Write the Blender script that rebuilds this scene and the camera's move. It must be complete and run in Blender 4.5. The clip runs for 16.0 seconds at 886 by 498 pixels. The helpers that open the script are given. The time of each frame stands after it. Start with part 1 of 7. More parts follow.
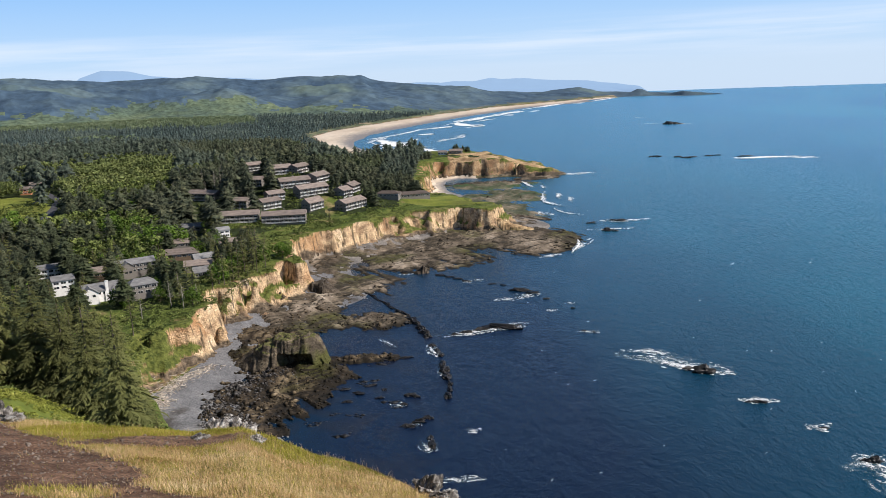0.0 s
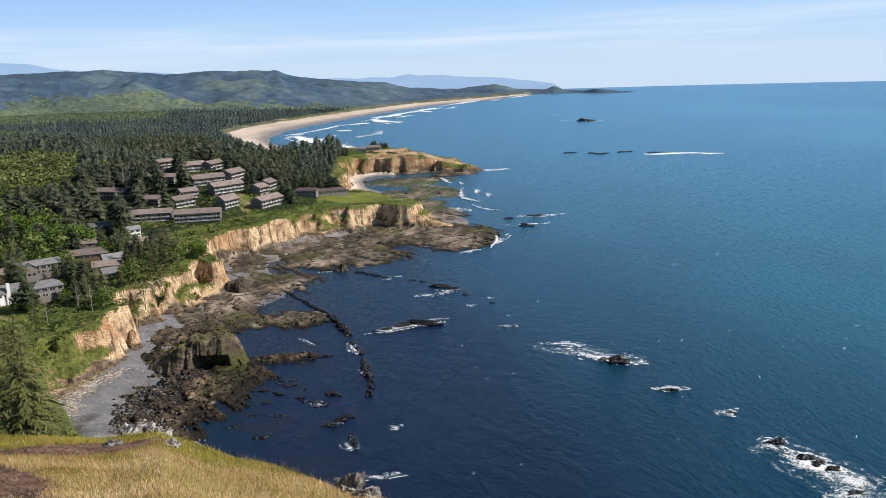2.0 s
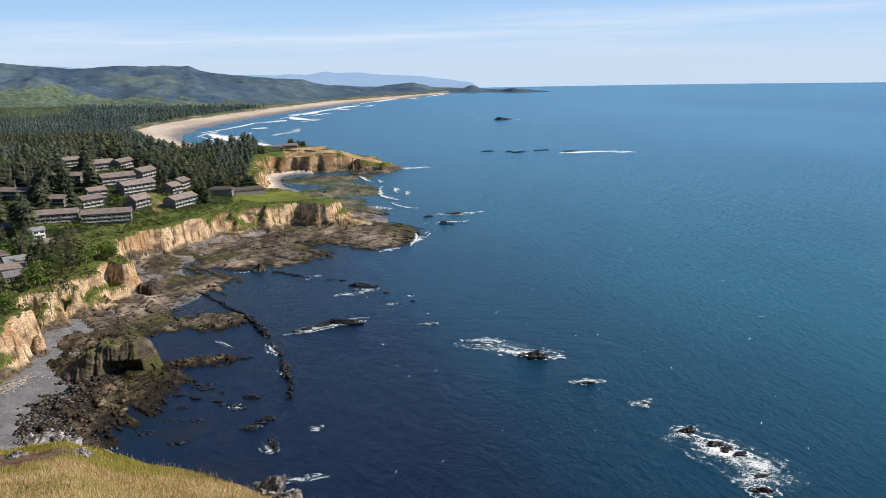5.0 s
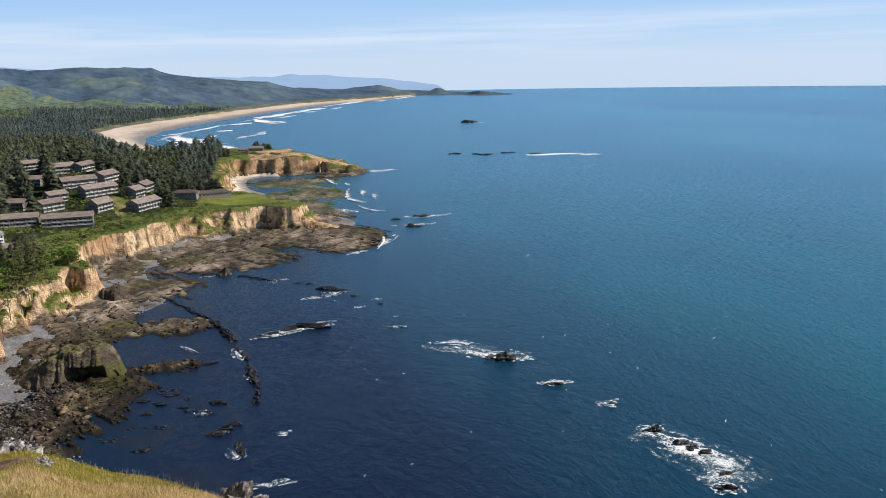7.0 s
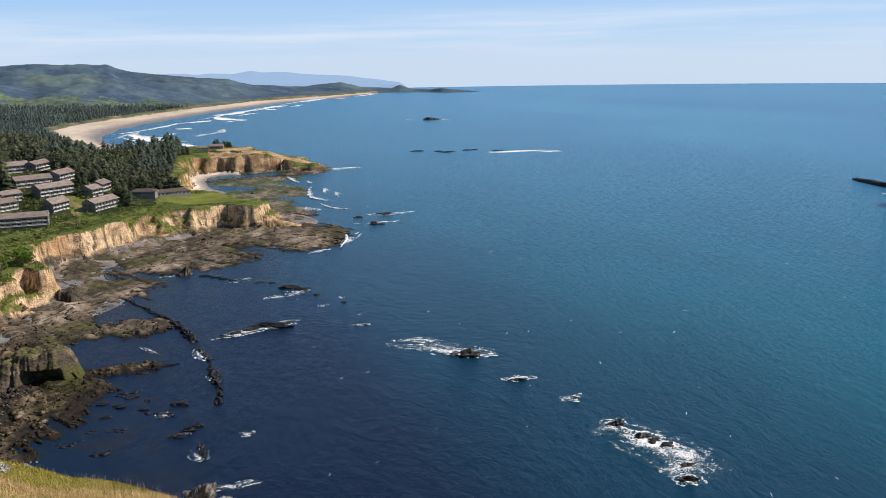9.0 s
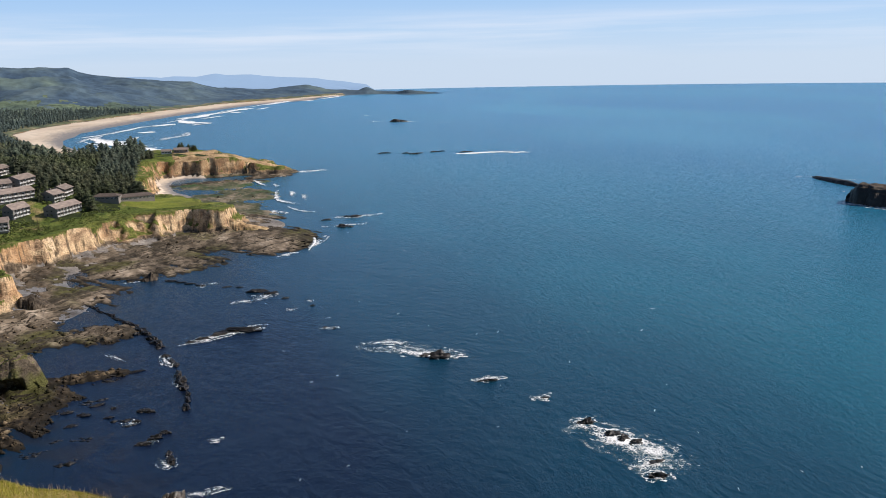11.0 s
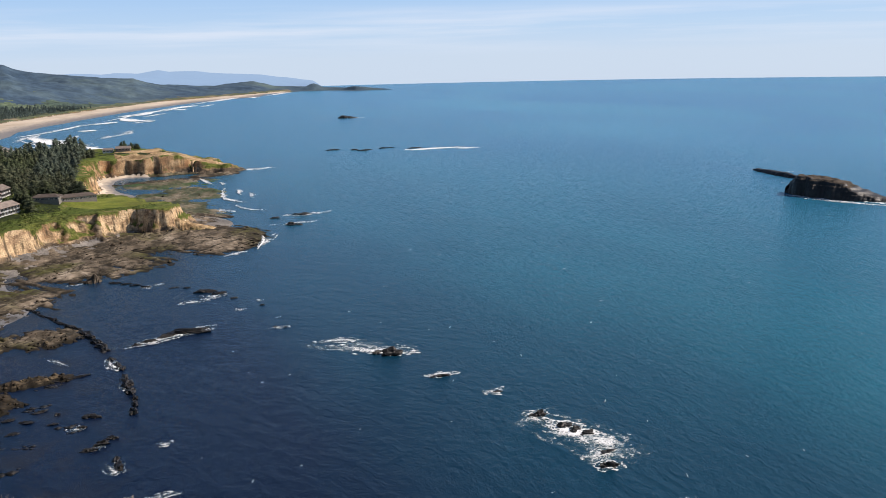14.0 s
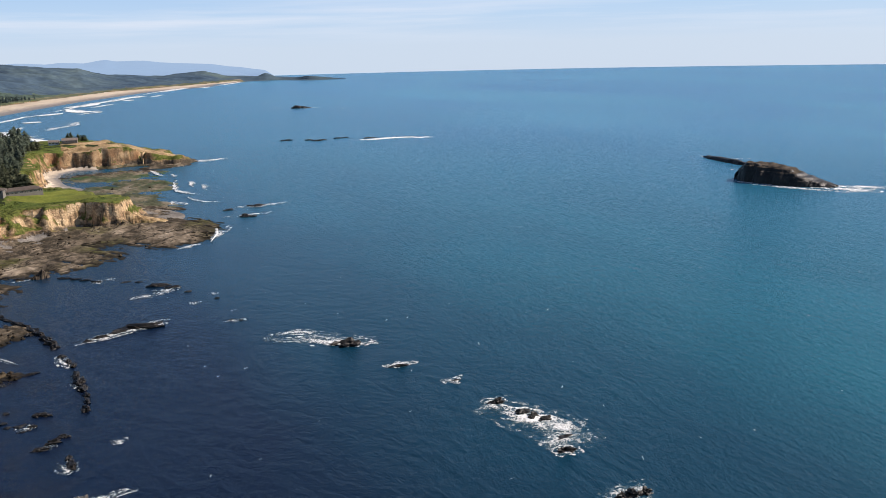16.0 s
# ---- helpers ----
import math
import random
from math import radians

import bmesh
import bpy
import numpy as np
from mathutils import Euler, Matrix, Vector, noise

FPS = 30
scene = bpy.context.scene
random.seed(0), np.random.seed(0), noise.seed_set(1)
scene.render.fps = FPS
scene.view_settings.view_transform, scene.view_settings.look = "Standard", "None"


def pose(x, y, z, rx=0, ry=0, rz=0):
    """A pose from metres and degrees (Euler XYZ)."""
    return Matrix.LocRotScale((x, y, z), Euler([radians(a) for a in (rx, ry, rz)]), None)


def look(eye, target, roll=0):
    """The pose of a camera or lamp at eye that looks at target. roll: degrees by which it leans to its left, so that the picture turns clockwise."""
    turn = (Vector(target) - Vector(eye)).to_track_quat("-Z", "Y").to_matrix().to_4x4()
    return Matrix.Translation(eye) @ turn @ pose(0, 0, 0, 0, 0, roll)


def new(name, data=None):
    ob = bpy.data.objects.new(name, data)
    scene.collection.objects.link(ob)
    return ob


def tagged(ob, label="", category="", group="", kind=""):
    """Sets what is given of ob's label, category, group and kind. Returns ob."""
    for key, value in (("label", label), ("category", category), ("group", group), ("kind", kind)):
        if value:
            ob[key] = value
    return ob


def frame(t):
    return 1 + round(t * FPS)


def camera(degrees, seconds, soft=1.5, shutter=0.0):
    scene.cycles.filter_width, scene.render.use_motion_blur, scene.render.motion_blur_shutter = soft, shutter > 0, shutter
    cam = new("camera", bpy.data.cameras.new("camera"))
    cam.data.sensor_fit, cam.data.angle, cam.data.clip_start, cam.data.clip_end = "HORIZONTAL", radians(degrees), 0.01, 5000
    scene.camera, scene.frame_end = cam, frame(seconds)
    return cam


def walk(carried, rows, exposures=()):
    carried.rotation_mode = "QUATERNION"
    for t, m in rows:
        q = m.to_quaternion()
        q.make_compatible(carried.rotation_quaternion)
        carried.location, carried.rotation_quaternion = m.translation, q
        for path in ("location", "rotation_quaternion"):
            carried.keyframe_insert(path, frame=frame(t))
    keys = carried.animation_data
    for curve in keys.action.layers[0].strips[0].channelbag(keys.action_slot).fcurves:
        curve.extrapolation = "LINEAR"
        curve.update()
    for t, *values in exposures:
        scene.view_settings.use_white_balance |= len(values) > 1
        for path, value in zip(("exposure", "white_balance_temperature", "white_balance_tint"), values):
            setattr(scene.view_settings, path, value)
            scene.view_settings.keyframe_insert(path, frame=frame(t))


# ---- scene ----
EYE = Vector((0.0, 0.0, 155.0))
cam = camera(57.81, 16.0, soft=0.75)
# seconds and stops: the camera closes down a little as it leaves the dark woods
EXPOSURES = [(0.0, 0.13, 6360, 14), (1.5, 0.12, 6360, 14), (4.0, 0.06, 6370, 14), (8.0, 0.05, 6450, 15), (12.0, 0.04, 6560, 16), (16.0, 0.05, 6720, 17)]
# seconds, then the turn about x, y and z
ROWS = [
    (0.0, 77.64, 2.48, -0.56),
    (0.5, 77.53, 2.50, -1.98),
    (1.0, 77.41, 2.45, -3.69),
    (1.5, 77.28, 2.18, -5.13),
    (2.0, 77.17, 1.92, -6.33),
    (2.5, 77.08, 1.74, -7.43),
    (3.0, 76.99, 1.58, -8.56),
    (3.5, 76.90, 1.46, -9.58),
    (4.0, 76.87, 1.36, -10.45),
    (4.5, 76.85, 1.31, -11.27),
    (5.0, 76.89, 1.23, -12.04),
    (7.5, 76.99, 1.03, -14.90),
    (8.0, 76.92, 0.97, -15.49),
    (8.5, 76.86, 0.93, -16.31),
    (9.0, 76.79, 0.97, -17.05),
    (11.5, 76.88, 1.19, -19.99),
    (12.0, 76.85, 1.22, -20.63),
    (12.5, 76.78, 1.28, -21.25),
    (13.0, 76.70, 1.31, -21.87),
    (13.5, 76.62, 1.30, -22.44),
    (14.0, 76.51, 1.28, -23.04),
    (14.5, 76.41, 1.25, -23.73),
    (15.0, 76.28, 1.20, -24.47),
    (15.5, 76.06, 1.24, -25.34),
    (16.0, 75.70, 1.32, -26.24),
]
walk(cam, [(t, pose(*EYE, rx, ry, rz)) for t, rx, ry, rz in ROWS], EXPOSURES)

# ---- light ----
SUN_AZ, SUN_EL = 102.0, 40.0
world = bpy.data.worlds.new("sky")
scene.world = world
world.use_nodes = True
wn, wl = world.node_tree.nodes, world.node_tree.links
wn.clear()
sky = wn.new("ShaderNodeTexSky")
sky.sky_type, sky.sun_disc = "NISHITA", False
sky.sun_elevation, sky.sun_rotation = radians(SUN_EL), radians(SUN_AZ)
sky.altitude, sky.air_density, sky.dust_density, sky.ozone_density = 150, 1.0, 0.6, 2.0
back = wn.new("ShaderNodeBackground")
back.inputs["Strength"].default_value = 0.075
wout = wn.new("ShaderNodeOutputWorld")
wl.new(back.outputs[0], wout.inputs[0])
# thin streaks of high cloud low over the horizon
coord = wn.new("ShaderNodeTexCoord")
lift = wn.new("ShaderNodeVectorMath")
lift.operation = "ADD"
lift.inputs[1].default_value = (0, 0, 0.04)
wl.new(coord.outputs["Generated"], lift.inputs[0])
wl.new(lift.outputs[0], sky.inputs["Vector"])
stretch = wn.new("ShaderNodeMapping")
stretch.inputs["Rotation"].default_value = (0, radians(-1.5), 0)
stretch.inputs["Scale"].default_value = (2.0, 2.0, 42.0)
wl.new(coord.outputs["Generated"], stretch.inputs[0])
streak = wn.new("ShaderNodeTexNoise")
streak.inputs["Scale"].default_value, streak.inputs["Detail"].default_value = 1.3, 7
streak.inputs["Roughness"].default_value = 0.55
wl.new(stretch.outputs[0], streak.inputs["Vector"])
thin = wn.new("ShaderNodeMapRange")
thin.inputs["From Min"].default_value, thin.inputs["From Max"].default_value = 0.40, 0.66
wl.new(streak.outputs["Fac"], thin.inputs["Value"])
split = wn.new("ShaderNodeSeparateXYZ")
wl.new(coord.outputs["Generated"], split.inputs[0])
band = wn.new("ShaderNodeValToRGB")
band.color_ramp.elements[0].position, band.color_ramp.elements[0].color = 0.0, (0, 0, 0, 1)
band.color_ramp.elements[1].position, band.color_ramp.elements[1].color = 0.035, (1, 1, 1, 1)
e = band.color_ramp.elements.new(0.065)
e.color = (0.0, 0.0, 0.0, 1)
wl.new(split.outputs["Z"], band.inputs[0])
both = wn.new("ShaderNodeMath")
both.operation = "MULTIPLY"
wl.new(thin.outputs[0], both.inputs[0])
wl.new(band.outputs[0], both.inputs[1])
part_of = wn.new("ShaderNodeMath")
part_of.operation = "MULTIPLY"
part_of.inputs[1].default_value = 0.55
wl.new(both.outputs[0], part_of.inputs[0])
veil = wn.new("ShaderNodeMix")
veil.data_type = "RGBA"
veil.inputs["B"].default_value = (11.6, 12.1, 12.6, 1)
wl.new(part_of.outputs[0], veil.inputs["Factor"])
# the pale, hazy blue low over the sea
low_sky = wn.new("ShaderNodeValToRGB")
low_sky.color_ramp.elements[0].position, low_sky.color_ramp.elements[0].color = 0.0, (0.60, 0.76, 0.92, 1)
low_sky.color_ramp.elements[1].position, low_sky.color_ramp.elements[1].color = 0.11, (0.29, 0.57, 0.95, 1)
low_sky.color_ramp.elements.new(0.035).color = (0.50, 0.72, 0.95, 1)
wl.new(split.outputs["Z"], low_sky.inputs[0])
bright = wn.new("ShaderNodeVectorMath")
bright.operation = "SCALE"
bright.inputs["Scale"].default_value = 13.0
wl.new(low_sky.outputs[0], bright.inputs[0])
rise = wn.new("ShaderNodeMapRange")
rise.inputs["From Min"].default_value, rise.inputs["From Max"].default_value = 0.10, 0.45
rise.inputs["To Min"].default_value, rise.inputs["To Max"].default_value = 0.88, 0.0
wl.new(split.outputs["Z"], rise.inputs["Value"])
hazy = wn.new("ShaderNodeMix")
hazy.data_type = "RGBA"
wl.new(rise.outputs[0], hazy.inputs["Factor"])
wl.new(sky.outputs[0], hazy.inputs["A"])
wl.new(bright.outputs[0], hazy.inputs["B"])
wl.new(hazy.outputs["Result"], veil.inputs["A"])
wl.new(veil.outputs["Result"], back.inputs["Color"])

sun = new("sun", bpy.data.lights.new("sun", "SUN"))
sun.data.energy, sun.data.angle, sun.data.color = 5.0, radians(0.53), (1.0, 0.93, 0.82)
sa, se = radians(SUN_AZ), radians(SUN_EL)
toward = Vector((math.sin(sa) * math.cos(se), math.cos(sa) * math.cos(se), math.sin(se)))
sun.matrix_world = look(Vector((300, 0, 600)), Vector((300, 0, 600)) - toward)


# ---- materials ----
def material(name, stops, scale=1.0, rough=0.9, bump=0.0, bump_scale=None, stretch=(1, 1, 1), detail=6,
             vary=0.0, island=False, spec=0.12, fine=None, patch=None):
    """A ramp of colours over noise in metres. fine: (scale, amount) of a second, smaller noise. patch: (colour, scale, from, to) of larger patches."""
    m = bpy.data.materials.new(name)
    m.use_nodes = True
    n, l = m.node_tree.nodes, m.node_tree.links
    bsdf = n["Principled BSDF"]
    bsdf.inputs["Roughness"].default_value = rough
    bsdf.inputs["Specular IOR Level"].default_value = spec
    tc = n.new("ShaderNodeTexCoord")
    mp = n.new("ShaderNodeMapping")
    mp.inputs["Scale"].default_value = stretch
    l.new(tc.outputs["Object"], mp.inputs[0])
    nz = n.new("ShaderNodeTexNoise")
    nz.inputs["Scale"].default_value, nz.inputs["Detail"].default_value = scale, detail
    nz.inputs["Roughness"].default_value = 0.62
    l.new(mp.outputs[0], nz.inputs["Vector"])
    ramp = n.new("ShaderNodeValToRGB")
    els = ramp.color_ramp.elements
    while len(els) < len(stops):
        els.new(0.5)
    for i, (p, c) in enumerate(stops):
        els[i].position, els[i].color = p, (*c, 1)
    l.new(nz.outputs["Fac"], ramp.inputs[0])
    colour = ramp.outputs[0]
    if patch:
        c, s, lo, hi = patch
        big = n.new("ShaderNodeTexNoise")
        big.inputs["Scale"].default_value, big.inputs["Detail"].default_value = s, 5
        l.new(tc.outputs["Object"], big.inputs["Vector"])
        mr = n.new("ShaderNodeMapRange")
        mr.inputs["From Min"].default_value, mr.inputs["From Max"].default_value = lo, hi
        l.new(big.outputs["Fac"], mr.inputs["Value"])
        mx = n.new("ShaderNodeMix")
        mx.data_type = "RGBA"
        mx.inputs["B"].default_value = (*c, 1)
        l.new(mr.outputs[0], mx.inputs["Factor"])
        l.new(colour, mx.inputs["A"])
        colour = mx.outputs["Result"]
    if fine:
        s, amount = fine
        fz = n.new("ShaderNodeTexNoise")
        fz.inputs["Scale"].default_value, fz.inputs["Detail"].default_value = s, 3
        l.new(tc.outputs["Object"], fz.inputs["Vector"])
        mr = n.new("ShaderNodeMapRange")
        mr.inputs["From Min"].default_value, mr.inputs["From Max"].default_value = 0.3, 0.7
        mr.inputs["To Min"].default_value, mr.inputs["To Max"].default_value = 1 - amount, 1 + amount
        l.new(fz.outputs["Fac"], mr.inputs["Value"])
        hs = n.new("ShaderNodeHueSaturation")
        l.new(mr.outputs[0], hs.inputs["Value"])
        l.new(colour, hs.inputs["Color"])
        colour = hs.outputs[0]
    if vary:
        if island:
            src = n.new("ShaderNodeNewGeometry").outputs["Random Per Island"]
        else:
            src = n.new("ShaderNodeObjectInfo").outputs["Random"]
        mr = n.new("ShaderNodeMapRange")
        mr.inputs["To Min"].default_value, mr.inputs["To Max"].default_value = 1 - vary, 1 + vary
        l.new(src, mr.inputs["Value"])
        hs = n.new("ShaderNodeHueSaturation")
        l.new(mr.outputs[0], hs.inputs["Value"])
        l.new(colour, hs.inputs["Color"])
        colour = hs.outputs[0]
    l.new(colour, bsdf.inputs["Base Color"])
    if bump:
        bz = n.new("ShaderNodeTexNoise")
        bz.inputs["Scale"].default_value = bump_scale or scale * 4
        bz.inputs["Detail"].default_value = 5
        l.new(mp.outputs[0], bz.inputs["Vector"])
        bp = n.new("ShaderNodeBump")
        bp.inputs["Distance"].default_value = bump
        l.new(bz.outputs["Fac"], bp.inputs["Height"])
        l.new(bp.outputs[0], bsdf.inputs["Normal"])
    return m


def wet_below(m, lo, hi, colour):
    """Darkens a rock where the tide keeps it wet."""
    n, l = m.node_tree.nodes, m.node_tree.links
    bsdf = n["Principled BSDF"]
    base = bsdf.inputs["Base Color"].links[0].from_socket
    tc, pos, nz = n.new("ShaderNodeTexCoord"), n.new("ShaderNodeSeparateXYZ"), n.new("ShaderNodeTexNoise")
    l.new(tc.outputs["Object"], pos.inputs[0])
    nz.inputs["Scale"].default_value, nz.inputs["Detail"].default_value = 0.12, 6
    l.new(tc.outputs["Object"], nz.inputs["Vector"])
    ad = n.new("ShaderNodeMath")
    ad.operation = "MULTIPLY_ADD"
    ad.inputs[1].default_value = 2.4
    l.new(nz.outputs["Fac"], ad.inputs[0])
    l.new(pos.outputs["Z"], ad.inputs[2])
    mr = n.new("ShaderNodeMapRange")
    mr.inputs["From Min"].default_value, mr.inputs["From Max"].default_value = lo + 1.2, hi + 1.2
    l.new(ad.outputs[0], mr.inputs["Value"])
    mx = n.new("ShaderNodeMix")
    mx.data_type = "RGBA"
    mx.inputs["A"].default_value = (*colour, 1)
    l.new(mr.outputs[0], mx.inputs["Factor"])
    l.new(base, mx.inputs["B"])
    l.new(mx.outputs["Result"], bsdf.inputs["Base Color"])


M = {}
def cliff_material(name, stops, patch):
    """Layered sandstone with rusty and dark wet patches; scrub grows where it is less steep."""
    m = material(name, stops, 0.07, 0.95, 1.2, 0.55, (1, 1, 1.7), 9, fine=(1.3, 0.4), patch=patch)
    n, l = m.node_tree.nodes, m.node_tree.links
    bsdf = n["Principled BSDF"]
    colour = bsdf.inputs["Base Color"].links[0].from_socket
    tc = n.new("ShaderNodeTexCoord")
    pos = n.new("ShaderNodeSeparateXYZ")
    l.new(tc.outputs["Object"], pos.inputs[0])
    geo = n.new("ShaderNodeNewGeometry")
    nrm = n.new("ShaderNodeSeparateXYZ")
    l.new(geo.outputs["Normal"], nrm.inputs[0])

    def wave(scale, detail=6):
        z = n.new("ShaderNodeTexNoise")
        z.inputs["Scale"].default_value, z.inputs["Detail"].default_value = scale, detail
        l.new(tc.outputs["Object"], z.inputs["Vector"])
        return z.outputs["Fac"]

    def madd(a, k, b):
        z = n.new("ShaderNodeMath")
        z.operation = "MULTIPLY_ADD"
        z.inputs[1].default_value = k
        l.new(a, z.inputs[0])
        if isinstance(b, float):
            z.inputs[2].default_value = b
        else:
            l.new(b, z.inputs[2])
        return z.outputs[0]

    def blend(fac, lo, hi, a, colours):
        mr = n.new("ShaderNodeMapRange")
        mr.inputs["From Min"].default_value, mr.inputs["From Max"].default_value = lo, hi
        l.new(fac, mr.inputs["Value"])
        ramp = n.new("ShaderNodeValToRGB")
        for e, c in zip(ramp.color_ramp.elements, colours):
            e.color = (*c, 1)
        ramp.color_ramp.elements[0].position, ramp.color_ramp.elements[1].position = 0.35, 0.65
        l.new(wave(0.45), ramp.inputs[0])
        mx = n.new("ShaderNodeMix")
        mx.data_type = "RGBA"
        l.new(mr.outputs[0], mx.inputs["Factor"])
        l.new(a, mx.inputs["A"])
        l.new(ramp.outputs[0], mx.inputs["B"])
        return mx.outputs["Result"]

    # dark seepage running down the face
    run = n.new("ShaderNodeMapping")
    run.inputs["Scale"].default_value = (0.30, 0.30, 0.035)
    l.new(tc.outputs["Object"], run.inputs[0])
    seep = n.new("ShaderNodeTexNoise")
    seep.inputs["Scale"].default_value, seep.inputs["Detail"].default_value = 1.0, 6
    l.new(run.outputs[0], seep.inputs["Vector"])
    colour = blend(seep.outputs["Fac"], 0.54, 0.66, colour, ((0.075, 0.055, 0.036), (0.20, 0.145, 0.09)))
    # dark wet rock low down, in uneven tongues
    low = madd(wave(0.05, 5), -26.0, madd(pos.outputs["Z"], 1.0, 13.0))
    colour = blend(low, 7.5, 4.5, colour, ((0.06, 0.047, 0.034), (0.19, 0.145, 0.10)))
    # brown earth, then scrub, on gentler faces
    foot = n.new("ShaderNodeMapRange")
    foot.inputs["From Min"].default_value, foot.inputs["From Max"].default_value = 4.5, 8.0
    foot.inputs["To Min"].default_value, foot.inputs["To Max"].default_value = -1.0, -0.375
    l.new(pos.outputs["Z"], foot.inputs["Value"])
    growth = n.new("ShaderNodeMapRange")
    growth.inputs["From Min"].default_value, growth.inputs["From Max"].default_value = 440, 405
    growth.inputs["To Min"].default_value, growth.inputs["To Max"].default_value = 0.06, 0.40
    l.new(pos.outputs["Y"], growth.inputs["Value"])
    slip = n.new("ShaderNodeMapRange")
    slip.inputs["From Min"].default_value, slip.inputs["From Max"].default_value = 430, 440
    slip.inputs["To Min"].default_value, slip.inputs["To Max"].default_value = 0.0, -0.34
    l.new(pos.outputs["Y"], slip.inputs["Value"])
    healed = n.new("ShaderNodeMapRange")
    healed.inputs["From Min"].default_value, healed.inputs["From Max"].default_value = 470, 478
    healed.inputs["To Min"].default_value, healed.inputs["To Max"].default_value = 0.0, 0.34
    l.new(pos.outputs["Y"], healed.inputs["Value"])
    scar = madd(slip.outputs[0], 1.0, healed.outputs[0])
    soft = madd(growth.outputs[0], 1.0, madd(scar, 1.0,  madd(wave(0.11, 7), 0.75, madd(nrm.outputs["Z"], 1.0, foot.outputs[0]))))
    colour = blend(soft, 0.50, 0.60, colour, ((0.17, 0.11, 0.05), (0.30, 0.22, 0.11)))
    colour = blend(soft, 0.60, 0.72, colour, ((0.055, 0.07, 0.018), (0.15, 0.165, 0.04)))
    l.new(colour, bsdf.inputs["Base Color"])
    return m


M["cliff"] = cliff_material("sandstone_cliff", [(0.30, (0.16, 0.10, 0.056)), (0.42, (0.37, 0.248, 0.15)), (0.53, (0.58, 0.42, 0.25)), (0.70, (0.73, 0.575, 0.385))], ((0.36, 0.19, 0.085), 0.028, 0.50, 0.70))
M["far_cliff"] = cliff_material("rusty_sandstone", [(0.30, (0.13, 0.075, 0.042)), (0.43, (0.29, 0.18, 0.10)), (0.55, (0.45, 0.30, 0.165)), (0.70, (0.60, 0.44, 0.27))], ((0.27, 0.125, 0.055), 0.03, 0.46, 0.62))
M["bare"] = material("bare_sandstone", [(0.3, (0.14, 0.088, 0.045)), (0.5, (0.38, 0.26, 0.14)), (0.7, (0.56, 0.42, 0.25))], 0.06, 0.95, 1.0, 0.3, (1, 1, 3.5), detail=9,
                     fine=(0.4, 0.35), patch=((0.16, 0.135, 0.055), 0.035, 0.56, 0.66))
M["low_cliff"] = material("dark_basalt", [(0.3, (0.022, 0.018, 0.014)), (0.5, (0.070, 0.056, 0.042)), (0.7, (0.17, 0.135, 0.098))],
                          0.12, 0.85, 0.7, 0.5, (1, 1, 1.2), 8, fine=(1.1, 0.3))
M["tower_rock"] = material("dark_sandstone", [(0.3, (0.035, 0.028, 0.020)), (0.5, (0.095, 0.077, 0.055)), (0.7, (0.22, 0.175, 0.12))],
                           0.12, 0.9, 0.9, 0.5, (1, 1, 1.6), 8, fine=(1.1, 0.35), patch=((0.075, 0.075, 0.026), 0.06, 0.52, 0.66))
M["reef"] = material("reef_rock", [(0.36, (0.016, 0.013, 0.010)), (0.47, (0.055, 0.042, 0.028)), (0.56, (0.13, 0.098, 0.060)), (0.70, (0.32, 0.25, 0.16))],
                     0.045, 0.7, 0.7, 0.3, (1.6, 0.55, 1), 10, fine=(0.5, 0.35), patch=((0.055, 0.055, 0.018), 0.02, 0.54, 0.66))
M["dune"] = material("dune_grass", [(0.36, (0.07, 0.095, 0.065)), (0.5, (0.12, 0.135, 0.075)), (0.6, (0.24, 0.20, 0.13)), (0.72, (0.46, 0.37, 0.26))], 0.012, 0.95, 1.0, 0.1, detail=8, fine=(0.06, 0.35))
wet_below(M["reef"], 0.3, 1.5, (0.012, 0.011, 0.008))
M["wet_rock"] = material("wet_black_rock", [(0.3, (0.006, 0.006, 0.006)), (0.55, (0.017, 0.015, 0.013)), (0.75, (0.045, 0.038, 0.030))], 0.25, 0.5, 0.5, 0.8, detail=9, fine=(1.5, 0.3), spec=0.4)
M["cobble"] = material("grey_shingle", [(0.3, (0.13, 0.13, 0.135)), (0.55, (0.20, 0.20, 0.203)), (0.8, (0.30, 0.295, 0.285))],
                       0.09, 0.9, 0.3, 1.2, fine=(1.1, 0.35), patch=((0.08, 0.074, 0.068), 0.05, 0.54, 0.68))
M["sand"] = material("sand", [(0.3, (0.46, 0.37, 0.275)), (0.5, (0.58, 0.485, 0.375)), (0.75, (0.70, 0.605, 0.49))],
                     0.012, 0.95, 0.1, 0.5, (1, 0.5, 1), fine=(0.08, 0.08))
wet_below(M["sand"], 0.6, 1.9, (0.22, 0.21, 0.205))
M["scrub"] = material("scrub", [(0.28, (0.030, 0.045, 0.012)), (0.45, (0.075, 0.105, 0.022)), (0.6, (0.13, 0.155, 0.035)), (0.8, (0.23, 0.19, 0.08))],
                      0.10, 0.95, 1.2, 0.5, detail=9, fine=(0.7, 0.35), patch=((0.24, 0.19, 0.09), 0.04, 0.55, 0.68))
M["forest_floor"] = material("forest_floor", [(0.3, (0.014, 0.020, 0.008)), (0.55, (0.03, 0.042, 0.014)), (0.8, (0.06, 0.075, 0.025))],
                             0.05, 0.95, 1.0, 0.3, fine=(0.5, 0.3))
